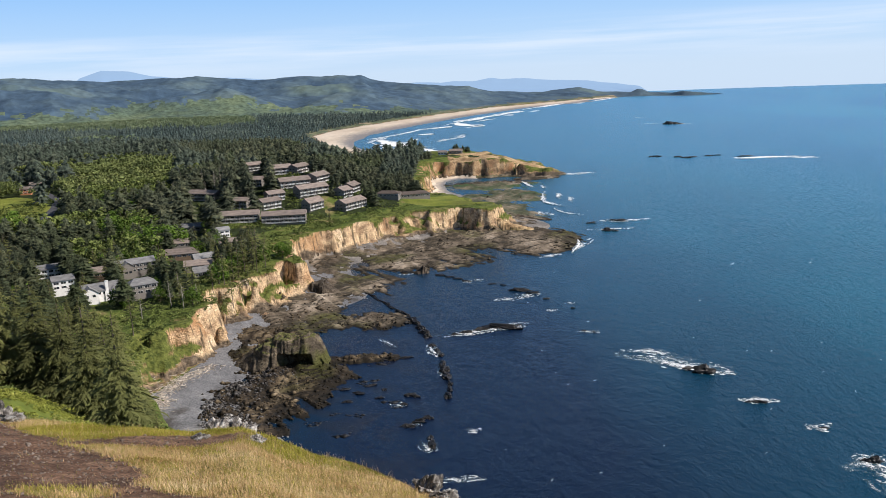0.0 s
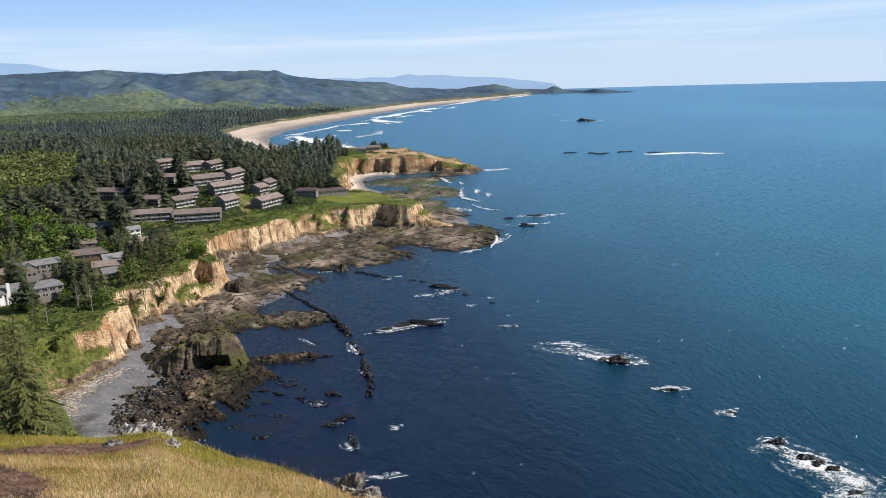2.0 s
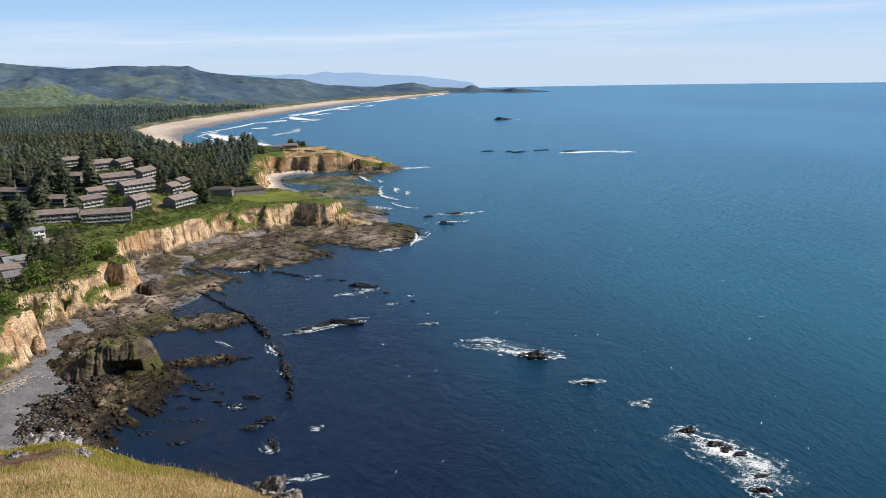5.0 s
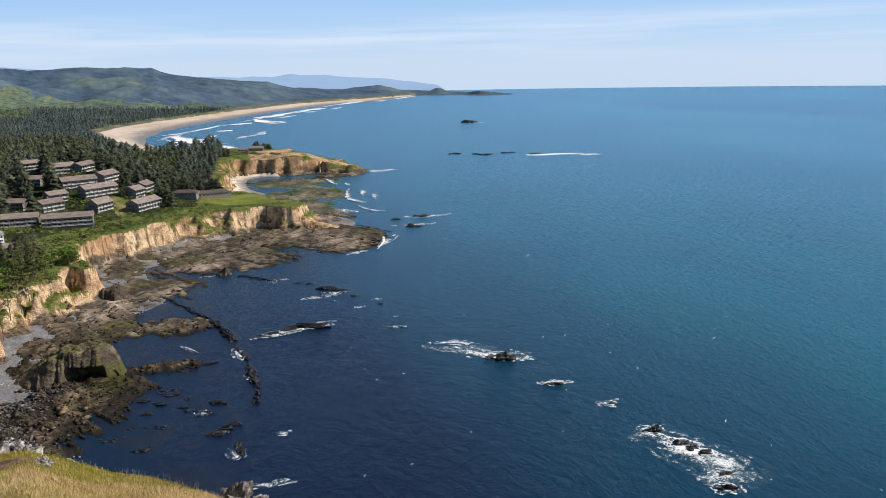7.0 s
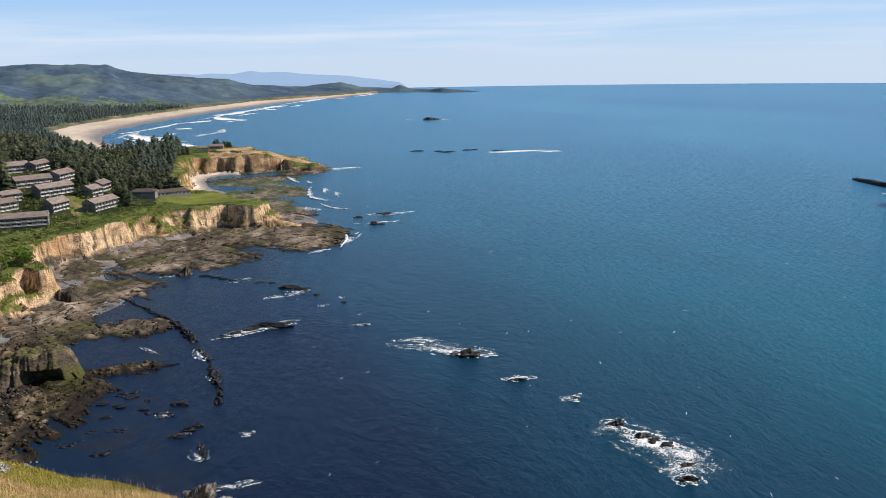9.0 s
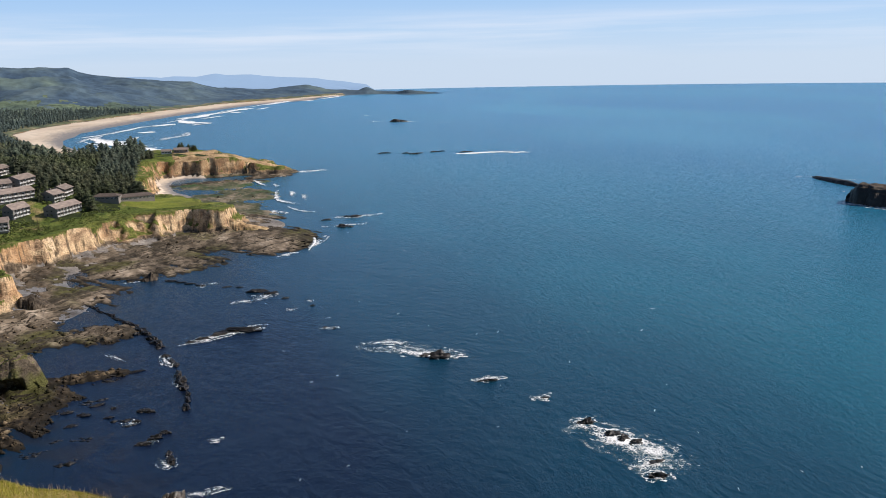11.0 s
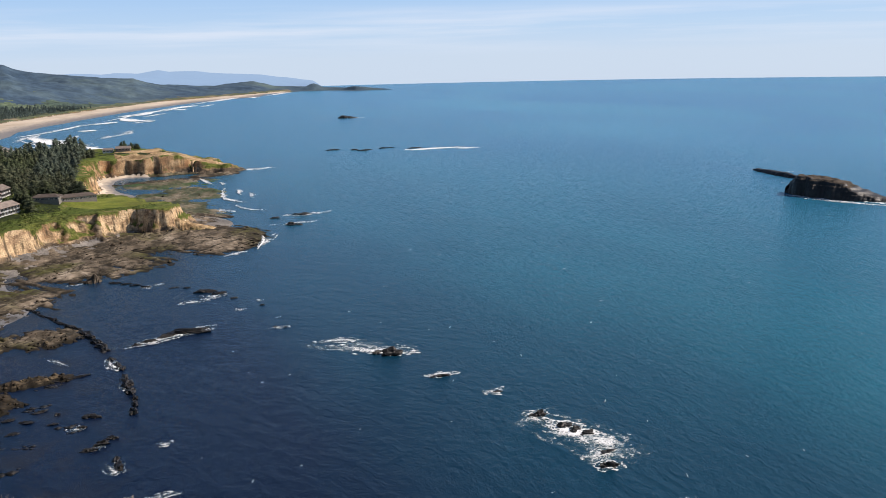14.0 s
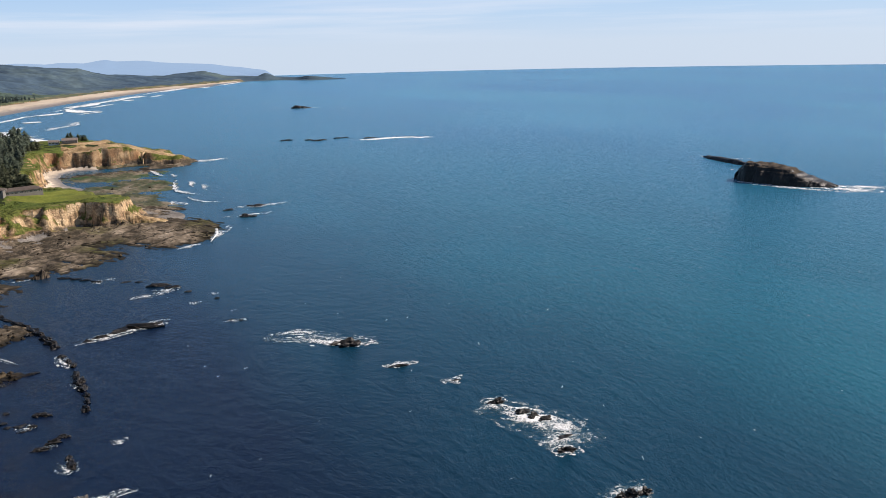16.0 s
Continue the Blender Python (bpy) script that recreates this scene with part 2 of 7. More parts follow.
M["lawn"] = material("lawn", [(0.3, (0.105, 0.135, 0.022)), (0.55, (0.185, 0.205, 0.038)), (0.8, (0.27, 0.27, 0.075))], 0.05, 0.95, 0.3, 0.6, fine=(0.5, 0.2), patch=((0.12, 0.13, 0.03), 0.03, 0.5, 0.66))
# distance haze is put into these hill colours as blue
M["hill"] = material("hazed_far_woods", [(0.30, (0.040, 0.072, 0.115)), (0.46, (0.060, 0.098, 0.140)), (0.58, (0.085, 0.128, 0.155)), (0.75, (0.125, 0.168, 0.165))],
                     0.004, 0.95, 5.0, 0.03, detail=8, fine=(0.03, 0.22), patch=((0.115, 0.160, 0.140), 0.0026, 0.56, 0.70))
M["stack_turf"] = material("stack_turf", [(0.32, (0.045, 0.050, 0.018)), (0.48, (0.095, 0.095, 0.032)), (0.62, (0.15, 0.135, 0.06)), (0.78, (0.22, 0.18, 0.10))], 0.25, 0.95, 0.6, 0.8, detail=8, fine=(1.0, 0.35))
M["needle"] = material("needles", [(0.3, (0.054, 0.060, 0.022)), (0.5, (0.125, 0.132, 0.044)), (0.75, (0.23, 0.21, 0.072))],
                       0.5, 0.8, vary=0.4, fine=(0.05, 0.25))
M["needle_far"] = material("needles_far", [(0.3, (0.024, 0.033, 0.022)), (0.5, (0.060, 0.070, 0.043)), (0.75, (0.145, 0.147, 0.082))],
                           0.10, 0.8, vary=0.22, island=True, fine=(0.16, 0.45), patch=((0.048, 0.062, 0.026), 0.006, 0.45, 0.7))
# green of the plain, blued in the colour itself for haze
M["plain"] = material("hazed_wooded_plain", [(0.32, (0.062, 0.092, 0.080)), (0.48, (0.098, 0.135, 0.092)), (0.60, (0.128, 0.165, 0.100)), (0.75, (0.160, 0.190, 0.115))], 0.006, 0.95, 6.0, 0.05, detail=10, fine=(0.06, 0.4))
M["meadow"] = material("meadow_grass", [(0.3, (0.15, 0.175, 0.03)), (0.55, (0.25, 0.265, 0.05)), (0.8, (0.36, 0.34, 0.10))], 0.3, 0.8, vary=0.25, island=True)
# greyer and bluer than the nearer needles: a little haze in the colour
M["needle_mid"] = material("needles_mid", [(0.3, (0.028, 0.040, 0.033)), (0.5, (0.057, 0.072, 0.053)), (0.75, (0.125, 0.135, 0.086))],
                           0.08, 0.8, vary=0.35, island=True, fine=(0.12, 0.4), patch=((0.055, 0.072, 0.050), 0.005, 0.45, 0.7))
# the farthest needles carry more of the haze as painted blue
M["needle_hazed"] = material("needles_hazed", [(0.3, (0.036, 0.055, 0.055)), (0.5, (0.058, 0.080, 0.072)), (0.75, (0.100, 0.122, 0.096))],
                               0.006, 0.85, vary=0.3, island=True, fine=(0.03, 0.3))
M["leaf"] = material("leaves", [(0.3, (0.055, 0.10, 0.014)), (0.55, (0.11, 0.18, 0.026)), (0.8, (0.19, 0.26, 0.05))], 0.35, 0.75, vary=0.35, fine=(0.05, 0.2))
M["leaf_far"] = material("leaves_far", [(0.3, (0.060, 0.085, 0.022)), (0.55, (0.135, 0.165, 0.045)), (0.8, (0.23, 0.25, 0.085))], 0.10, 0.75, vary=0.3, island=True, fine=(0.2, 0.4))
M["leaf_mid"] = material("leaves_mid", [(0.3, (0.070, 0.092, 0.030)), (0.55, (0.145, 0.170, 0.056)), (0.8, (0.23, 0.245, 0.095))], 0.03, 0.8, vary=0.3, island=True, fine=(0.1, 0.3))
# leaves paled and blued here to paint the haze over the plain
M["leaf_hazed"] = material("hazed_young_wood", [(0.3, (0.125, 0.165, 0.095)), (0.55, (0.175, 0.215, 0.120)), (0.8, (0.22, 0.25, 0.145))], 0.008, 0.8, vary=0.08, island=True, fine=(0.03, 0.2))
M["bark"] = material("bark", [(0.3, (0.08, 0.065, 0.05)), (0.6, (0.17, 0.14, 0.115)), (0.8, (0.28, 0.25, 0.21))], 0.8, 0.95, 0.05, 3)
M["dead"] = material("dead_wood", [(0.3, (0.22, 0.19, 0.16)), (0.7, (0.42, 0.39, 0.35))], 0.8, 0.95)
M["log"] = material("driftwood", [(0.3, (0.33, 0.28, 0.22)), (0.7, (0.62, 0.55, 0.47))], 1.0, 0.9, vary=0.25, island=True)
M["asphalt"] = material("asphalt", [(0.3, (0.06, 0.06, 0.065)), (0.7, (0.10, 0.10, 0.105))], 0.2, 0.9, fine=(1.5, 0.1))
M["shingle"] = material("roof_shingles", [(0.3, (0.15, 0.125, 0.11)), (0.6, (0.25, 0.205, 0.175)), (0.8, (0.33, 0.275, 0.23))], 0.25, 0.9, 0.03, 4, (1, 1, 4), vary=0.2)
M["grey_roof"] = material("grey_roofing", [(0.3, (0.15, 0.15, 0.15)), (0.6, (0.23, 0.228, 0.225)), (0.8, (0.31, 0.305, 0.295))], 0.3, 0.9, 0.03, 4, (1, 1, 4), vary=0.2)
M["dark_roof"] = material("dark_brown_roofing", [(0.3, (0.085, 0.068, 0.058)), (0.6, (0.13, 0.105, 0.09)), (0.8, (0.18, 0.15, 0.13))], 0.3, 0.9, 0.03, 4, (1, 1, 4), vary=0.15)
M["siding"] = material("grey_siding", [(0.3, (0.16, 0.145, 0.13)), (0.7, (0.25, 0.23, 0.205))], 0.3, 0.85, 0.02, 3, (1, 1, 6), vary=0.12)
M["brown_siding"] = material("brown_siding", [(0.3, (0.13, 0.09, 0.06)), (0.7, (0.22, 0.16, 0.11))], 0.3, 0.85, 0.02, 3, (1, 1, 6))
M["white_paint"] = material("white_paint", [(0.3, (0.70, 0.69, 0.66)), (0.7, (0.82, 0.81, 0.79))], 0.5, 0.6)
M["rail"] = material("pale_railing", [(0.3, (0.66, 0.65, 0.62)), (0.7, (0.78, 0.77, 0.74))], 0.5, 0.7)
M["orange_paint"] = material("terracotta_paint", [(0.3, (0.50, 0.20, 0.10)), (0.7, (0.60, 0.27, 0.14))], 0.5, 0.8)
M["soil"] = material("bare_soil", [(0.3, (0.060, 0.034, 0.022)), (0.5, (0.135, 0.078, 0.050)), (0.72, (0.24, 0.15, 0.095))],
                     1.6, 0.98, 0.05, 9, detail=10, fine=(14, 0.55), patch=((0.075, 0.045, 0.030), 0.9, 0.5, 0.68))
M["turf"] = material("dry_turf", [(0.3, (0.10, 0.09, 0.028)), (0.5, (0.20, 0.17, 0.05)), (0.75, (0.33, 0.25, 0.10))], 1.2, 0.98, 0.05, 8, detail=9, fine=(12, 0.3))
M["grass_green"] = material("green_grass", [(0.3, (0.17, 0.175, 0.022)), (0.55, (0.32, 0.295, 0.045)), (0.8, (0.50, 0.42, 0.12))], 0.5, 0.8, vary=0.35, island=True)
M["grass_straw"] = material("straw_grass", [(0.3, (0.44, 0.28, 0.13)), (0.55, (0.62, 0.44, 0.24)), (0.8, (0.76, 0.62, 0.40))], 0.5, 0.8, vary=0.3, island=True)
M["grass_russet"] = material("russet_grass", [(0.3, (0.26, 0.13, 0.06)), (0.6, (0.42, 0.25, 0.12)), (0.8, (0.55, 0.40, 0.22))], 0.5, 0.8, vary=0.3, island=True)
M["pale_rock"] = material("lichened_rock", [(0.34, (0.045, 0.040, 0.035)), (0.47, (0.17, 0.155, 0.14)), (0.56, (0.36, 0.34, 0.31)), (0.68, (0.60, 0.58, 0.54))], 3.2, 0.95, 0.15, 6, detail=10, vary=0.15, fine=(14, 0.4))
M["barnacled"] = material("barnacled_boulders", [(0.34, (0.06, 0.055, 0.05)), (0.5, (0.22, 0.205, 0.19)), (0.68, (0.50, 0.48, 0.45))], 0.8, 0.95, 0.1, 3, detail=8, vary=0.5, island=True)
M["dark_boulder"] = material("dark_boulders", [(0.34, (0.02, 0.019, 0.018)), (0.5, (0.065, 0.060, 0.056)), (0.68, (0.19, 0.18, 0.17))], 0.9, 0.9, 0.1, 3, detail=8, vary=0.5, island=True)
M["gravel"] = material("path_stones", [(0.3, (0.09, 0.065, 0.05)), (0.6, (0.19, 0.15, 0.12)), (0.8, (0.33, 0.28, 0.23))], 1.5, 0.95, vary=0.35, island=True)
M["thin_foam"] = material("thin_foam", [(0.35, (0.24, 0.33, 0.37)), (0.65, (0.56, 0.62, 0.64))], 0.5, 0.7, 0.1, 1.5)
M["shelf_rock"] = material("dry_shelf_rock", [(0.34, (0.042, 0.034, 0.025)), (0.46, (0.118, 0.094, 0.067)), (0.56, (0.225, 0.180, 0.130)), (0.70, (0.46, 0.385, 0.295))],
                           0.03, 0.85, 0.5, 0.25, (1.6, 0.5, 1), 8, fine=(0.35, 0.3), patch=((0.085, 0.082, 0.032), 0.02, 0.52, 0.64))
def strata(m, turn, scale, dark):
    """Thin dark cracks along the beds of a wave-cut rock."""
    n, l = m.node_tree.nodes, m.node_tree.links
    bsdf = n["Principled BSDF"]
    base = bsdf.inputs["Base Color"].links[0].from_socket
    tc, mp, nz, mr, mx = n.new("ShaderNodeTexCoord"), n.new("ShaderNodeMapping"), n.new("ShaderNodeTexNoise"), n.new("ShaderNodeMapRange"), n.new("ShaderNodeMix")
    turned = n.new("ShaderNodeMapping")
    turned.inputs["Rotation"].default_value = (0, 0, radians(turn))
    mp.inputs["Scale"].default_value = (1.0, 0.16, 1.0)
    l.new(tc.outputs["Object"], turned.inputs[0])
    l.new(turned.outputs[0], mp.inputs[0])
    l.new(mp.outputs[0], nz.inputs["Vector"])
    for key, value in (("Scale", scale), ("Detail", 5.0), ("Roughness", 0.6), ("Distortion", 0.7)):
        nz.inputs[key].default_value = value
    off = n.new("ShaderNodeMath")
    off.operation = "SUBTRACT"
    off.inputs[1].default_value = 0.5
    l.new(nz.outputs["Fac"], off.inputs[0])
    near = n.new("ShaderNodeMath")
    near.operation = "ABSOLUTE"
    l.new(off.outputs[0], near.inputs[0])
    mr.inputs["From Min"].default_value, mr.inputs["From Max"].default_value = 0.010, 0.045
    l.new(near.outputs[0], mr.inputs["Value"])
    mx.data_type = "RGBA"
    mx.inputs["A"].default_value = (*dark, 1)
    l.new(mr.outputs[0], mx.inputs["Factor"])
    l.new(base, mx.inputs["B"])
    l.new(mx.outputs["Result"], bsdf.inputs["Base Color"])


strata(M["shelf_rock"], 56, 0.075, (0.050, 0.042, 0.030))
strata(M["reef"], 56, 0.11, (0.022, 0.018, 0.013))
M["weedy"] = material("weedy_rock", [(0.34, (0.035, 0.040, 0.022)), (0.47, (0.09, 0.095, 0.055)), (0.56, (0.18, 0.155, 0.105)), (0.70, (0.32, 0.27, 0.20))],
                      0.035, 0.7, 0.4, 0.3, (1.3, 0.6, 1), 9, fine=(0.35, 0.3), patch=((0.05, 0.095, 0.035), 0.018, 0.52, 0.64))
wet_below(M["shelf_rock"], 0.2, 1.0, (0.025, 0.021, 0.015))
M["pale_shingle"] = material("pale_shingle", [(0.3, (0.11, 0.104, 0.098)), (0.5, (0.19, 0.176, 0.16)), (0.75, (0.31, 0.28, 0.245))], 0.05, 0.95, 0.2, 1.0, fine=(0.7, 0.35))

glass = bpy.data.materials.new("window_glass")
glass.use_nodes = True
gb = glass.node_tree.nodes["Principled BSDF"]
gb.inputs["Base Color"].default_value, gb.inputs["Roughness"].default_value = (0.02, 0.025, 0.03, 1), 0.08
M["glass"] = glass

# water: dark body colour, paler and greener offshore with glare painted in, two-scale ripples
water = bpy.data.materials.new("sea_water")
water.use_nodes = True
n, l = water.node_tree.nodes, water.node_tree.links
bsdf = n["Principled BSDF"]
bsdf.inputs["IOR"].default_value, bsdf.inputs["Roughness"].default_value = 1.33, 0.26
tc = n.new("ShaderNodeTexCoord")
mp = n.new("ShaderNodeMapping")
mp.inputs["Scale"].default_value, mp.inputs["Rotation"].default_value = (1.0, 0.45, 1), (0, 0, radians(25))
l.new(tc.outputs["Object"], mp.inputs[0])
big = n.new("ShaderNodeTexNoise")
big.inputs["Scale"].default_value, big.inputs["Detail"].default_value = 0.0035, 5
l.new(mp.outputs[0], big.inputs["Vector"])
sx = n.new("ShaderNodeSeparateXYZ")
l.new(tc.outputs["Object"], sx.inputs[0])
off = n.new("ShaderNodeMapRange")
off.inputs["From Min"].default_value, off.inputs["From Max"].default_value = 30, 420
l.new(sx.outputs["X"], off.inputs["Value"])
addn = n.new("ShaderNodeMath")
addn.operation = "MULTIPLY_ADD"
addn.inputs[1].default_value, addn.inputs[2].default_value = 1.3, -0.65
l.new(big.outputs["Fac"], addn.inputs[0])
summed = n.new("ShaderNodeMath")
summed.operation = "ADD"
l.new(addn.outputs[0], summed.inputs[0])
l.new(off.outputs[0], summed.inputs[1])
ramp = n.new("ShaderNodeValToRGB")
els = ramp.color_ramp.elements
els[0].position, els[0].color = 0.0, (0.0022, 0.009, 0.029, 1)
els[1].position, els[1].color = 1.0, (0.003, 0.128, 0.190, 1)
els.new(0.45).color = (0.002, 0.046, 0.083, 1)
l.new(summed.outputs[0], ramp.inputs[0])
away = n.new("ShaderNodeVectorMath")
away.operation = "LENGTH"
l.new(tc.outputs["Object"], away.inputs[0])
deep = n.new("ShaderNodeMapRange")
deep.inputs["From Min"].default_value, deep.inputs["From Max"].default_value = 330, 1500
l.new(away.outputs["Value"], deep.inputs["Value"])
# the far, open water has sun glare and haze put into its colour
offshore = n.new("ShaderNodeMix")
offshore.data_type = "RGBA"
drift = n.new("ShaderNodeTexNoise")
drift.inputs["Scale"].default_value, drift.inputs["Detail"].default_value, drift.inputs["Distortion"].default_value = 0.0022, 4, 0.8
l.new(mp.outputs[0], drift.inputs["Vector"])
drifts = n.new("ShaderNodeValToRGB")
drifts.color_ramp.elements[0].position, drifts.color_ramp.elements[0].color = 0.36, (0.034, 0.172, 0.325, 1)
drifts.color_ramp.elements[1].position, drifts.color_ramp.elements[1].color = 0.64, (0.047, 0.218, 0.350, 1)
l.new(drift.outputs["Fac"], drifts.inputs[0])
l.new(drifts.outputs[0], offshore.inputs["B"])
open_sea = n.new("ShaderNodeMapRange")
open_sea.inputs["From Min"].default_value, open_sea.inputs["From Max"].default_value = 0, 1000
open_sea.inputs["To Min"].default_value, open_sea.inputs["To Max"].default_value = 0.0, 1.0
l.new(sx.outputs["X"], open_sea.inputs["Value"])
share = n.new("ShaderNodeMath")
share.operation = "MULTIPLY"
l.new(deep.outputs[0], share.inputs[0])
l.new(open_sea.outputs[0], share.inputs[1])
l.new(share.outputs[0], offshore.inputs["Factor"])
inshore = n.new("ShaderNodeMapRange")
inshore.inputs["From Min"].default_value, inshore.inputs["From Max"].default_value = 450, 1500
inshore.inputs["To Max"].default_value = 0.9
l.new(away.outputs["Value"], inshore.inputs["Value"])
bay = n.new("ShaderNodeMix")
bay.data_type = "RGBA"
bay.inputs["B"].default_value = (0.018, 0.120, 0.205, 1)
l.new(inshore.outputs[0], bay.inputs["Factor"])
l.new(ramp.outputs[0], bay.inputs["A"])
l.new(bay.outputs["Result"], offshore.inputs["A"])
# brown kelp and drowned reef showing through the shallows of the cove
kelp = n.new("ShaderNodeTexNoise")
kelp.inputs["Scale"].default_value, kelp.inputs["Detail"].default_value, kelp.inputs["Distortion"].default_value = 0.045, 7, 0.6
l.new(tc.outputs["Object"], kelp.inputs["Vector"])
beds = n.new("ShaderNodeMapRange")
beds.inputs["From Min"].default_value, beds.inputs["From Max"].default_value = 0.50, 0.60
l.new(kelp.outputs["Fac"], beds.inputs["Value"])
cove = n.new("ShaderNodeMapRange")
cove.inputs["From Min"].default_value, cove.inputs["From Max"].default_value = 10, -40
cove.inputs["To Max"].default_value = 0.4
l.new(sx.outputs["X"], cove.inputs["Value"])
bed_share = n.new("ShaderNodeMath")
bed_share.operation = "MULTIPLY"
l.new(beds.outputs[0], bed_share.inputs[0])
l.new(cove.outputs[0], bed_share.inputs[1])
shallow = n.new("ShaderNodeMix")
shallow.data_type = "RGBA"
shallow.inputs["B"].default_value = (0.020, 0.016, 0.012, 1)
near_in = n.new("ShaderNodeMapRange")
near_in.inputs["From Min"].default_value, near_in.inputs["From Max"].default_value = 900, 600
l.new(away.outputs["Value"], near_in.inputs["Value"])
bed_near = n.new("ShaderNodeMath")
bed_near.operation = "MULTIPLY"
l.new(bed_share.outputs[0], bed_near.inputs[0])
l.new(near_in.outputs[0], bed_near.inputs[1])
l.new(bed_near.outputs[0], shallow.inputs["Factor"])
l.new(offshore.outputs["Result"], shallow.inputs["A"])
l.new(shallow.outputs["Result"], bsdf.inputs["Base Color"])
w1 = n.new("ShaderNodeTexNoise")
w1.inputs["Scale"].default_value, w1.inputs["Detail"].default_value, w1.inputs["Roughness"].default_value = 0.28, 8, 0.65
l.new(mp.outputs[0], w1.inputs["Vector"])
b1 = n.new("ShaderNodeBump")
b1.inputs["Distance"].default_value, b1.inputs["Strength"].default_value = 1.3, 0.75
l.new(w1.outputs["Fac"], b1.inputs["Height"])
w2 = n.new("ShaderNodeTexNoise")
w2.inputs["Scale"].default_value, w2.inputs["Detail"].default_value, w2.inputs["Distortion"].default_value = 0.09, 5, 0.3
l.new(mp.outputs[0], w2.inputs["Vector"])
b2 = n.new("ShaderNodeBump")
b2.inputs["Distance"].default_value, b2.inputs["Strength"].default_value = 2.5, 0.3
l.new(w2.outputs["Fac"], b2.inputs["Height"])
l.new(b1.outputs[0], b2.inputs["Normal"])
l.new(b2.outputs[0], bsdf.inputs["Normal"])
M["water"] = water


# ---- small tools ----
def hash2(ix, iy, seed):
    v = np.sin(ix * 127.1 + iy * 311.7 + seed * 74.7) * 43758.5453
    return v - np.floor(v)


def vnoise(x, y, seed=0):
    ix, iy = np.floor(x), np.floor(y)
    fx, fy = x - ix, y - iy
    fx, fy = fx * fx * (3 - 2 * fx), fy * fy * (3 - 2 * fy)
    a, b = hash2(ix, iy, seed), hash2(ix + 1, iy, seed)
    c, d = hash2(ix, iy + 1, seed), hash2(ix + 1, iy + 1, seed)
    return (a + (b - a) * fx) * (1 - fy) + (c + (d - c) * fx) * fy


def fbm(x, y, size, octaves=4, seed=0):
    """Noise about -1 to 1, its largest waves size metres long."""
    total, amp, k = 0.0, 0.5, 1.0 / size
    for i in range(octaves):
        total = total + amp * (vnoise(x * k, y * k, seed + i * 7) * 2 - 1)
        amp, k = amp * 0.5, k * 2.03
    return total


def smooth(a, b, x):
    t = np.clip((x - a) / (b - a), 0, 1)
    return t * t * (3 - 2 * t)


def fast_mesh(name, verts, faces):
    me = bpy.data.meshes.new(name)
    verts, faces = np.asarray(verts, np.float32), np.asarray(faces, np.int32)
    k = faces.shape[1]
    me.vertices.add(len(verts))
    me.vertices.foreach_set("co", verts.ravel())
    me.loops.add(faces.size)
    me.loops.foreach_set("vertex_index", faces.ravel())
    me.polygons.add(len(faces))
    me.polygons.foreach_set("loop_start", np.arange(len(faces), dtype=np.int32) * k)
    me.update(calc_edges=True)
    me.validate()
    return me


def put(name, verts, faces, mat, soft=False, parent=None):
    me = fast_mesh(name, verts, faces)
    me.materials.append(mat)
    if soft:
        me.shade_smooth()
    ob = new(name, me)
    ob.parent = parent
    return ob


def part(name, bm, mat, parent, label=""):
    me = bpy.data.meshes.new(name)
    bm.to_mesh(me)
    bm.free()
    me.materials.append(mat)
    ob = new(name, me)
    ob.parent = parent
    return tagged(ob, label)


def box(bm, x0, x1, y0, y1, z0, z1):
    r = bmesh.ops.create_cube(bm, size=1)
    for v in r["verts"]:
        v.co = Vector(((x0 + x1) / 2 + v.co.x * (x1 - x0), (y0 + y1) / 2 + v.co.y * (y1 - y0), (z0 + z1) / 2 + v.co.z * (z1 - z0)))


def polyline_distance(x, y, pts):
    best = np.full(x.shape, 1e9)
    for (ax, ay), (bx, by) in zip(pts[:-1], pts[1:]):
        dx, dy = bx - ax, by - ay
        t = np.clip(((x - ax) * dx + (y - ay) * dy) / (dx * dx + dy * dy), 0, 1)
        best = np.minimum(best, np.hypot(x - ax - t * dx, y - ay - t * dy))
    return best


def inside(x, y, pts):
    odd = np.zeros(x.shape, bool)
    for (ax, ay), (bx, by) in zip(pts, pts[1:] + pts[:1]):
        if ay != by:
            odd ^= ((ay > y) != (by > y)) & (x < (bx - ax) * (y - ay) / (by - ay) + ax)
    return odd


# ---- the lie of the land ----
# foot of the sea cliffs, from behind the cape southward to the far headland
COAST_NEAR = [(900, -4900), (260, -900), (75, -120), (48, -30), (34, 18), (8, 62), (-22, 120), (-60, 205), (-100, 290), (-140, 345),
              (-153, 372), (-156, 394), (-154, 410), (-148, 428), (-139, 450), (-136, 472), (-141, 494), (-134, 502), (-130, 516), (-121, 527), (-118, 552), (-112, 566), (-99, 570), (-102, 588),
              (-116, 614), (-122, 648), (-122, 672), (-113, 690), (-101, 700), (-90, 713), (-82, 727)]
COAST_FAR = [(-64, 738), (-46, 757), (-24, 772), (-8, 772), (2, 782), (14, 786), (28, 786), (34, 778), (44, 774), (56, 784), (66, 800), (52, 832), (22, 868), (-10, 900), (-26, 950),
             (-25, 1000), (-19, 1056), (-25, 1128), (-15, 1178), (4, 1194), (28, 1203), (50, 1195), (84, 1200), (110, 1204), (135, 1190), (160, 1180), (176, 1194), (168, 1226), (142, 1266),
             (84, 1316), (0, 1370), (-80, 1460), (-180, 1650), (-290, 1950), (-343, 2192), (-306, 2387), (-223, 2590), (-27, 3010)]
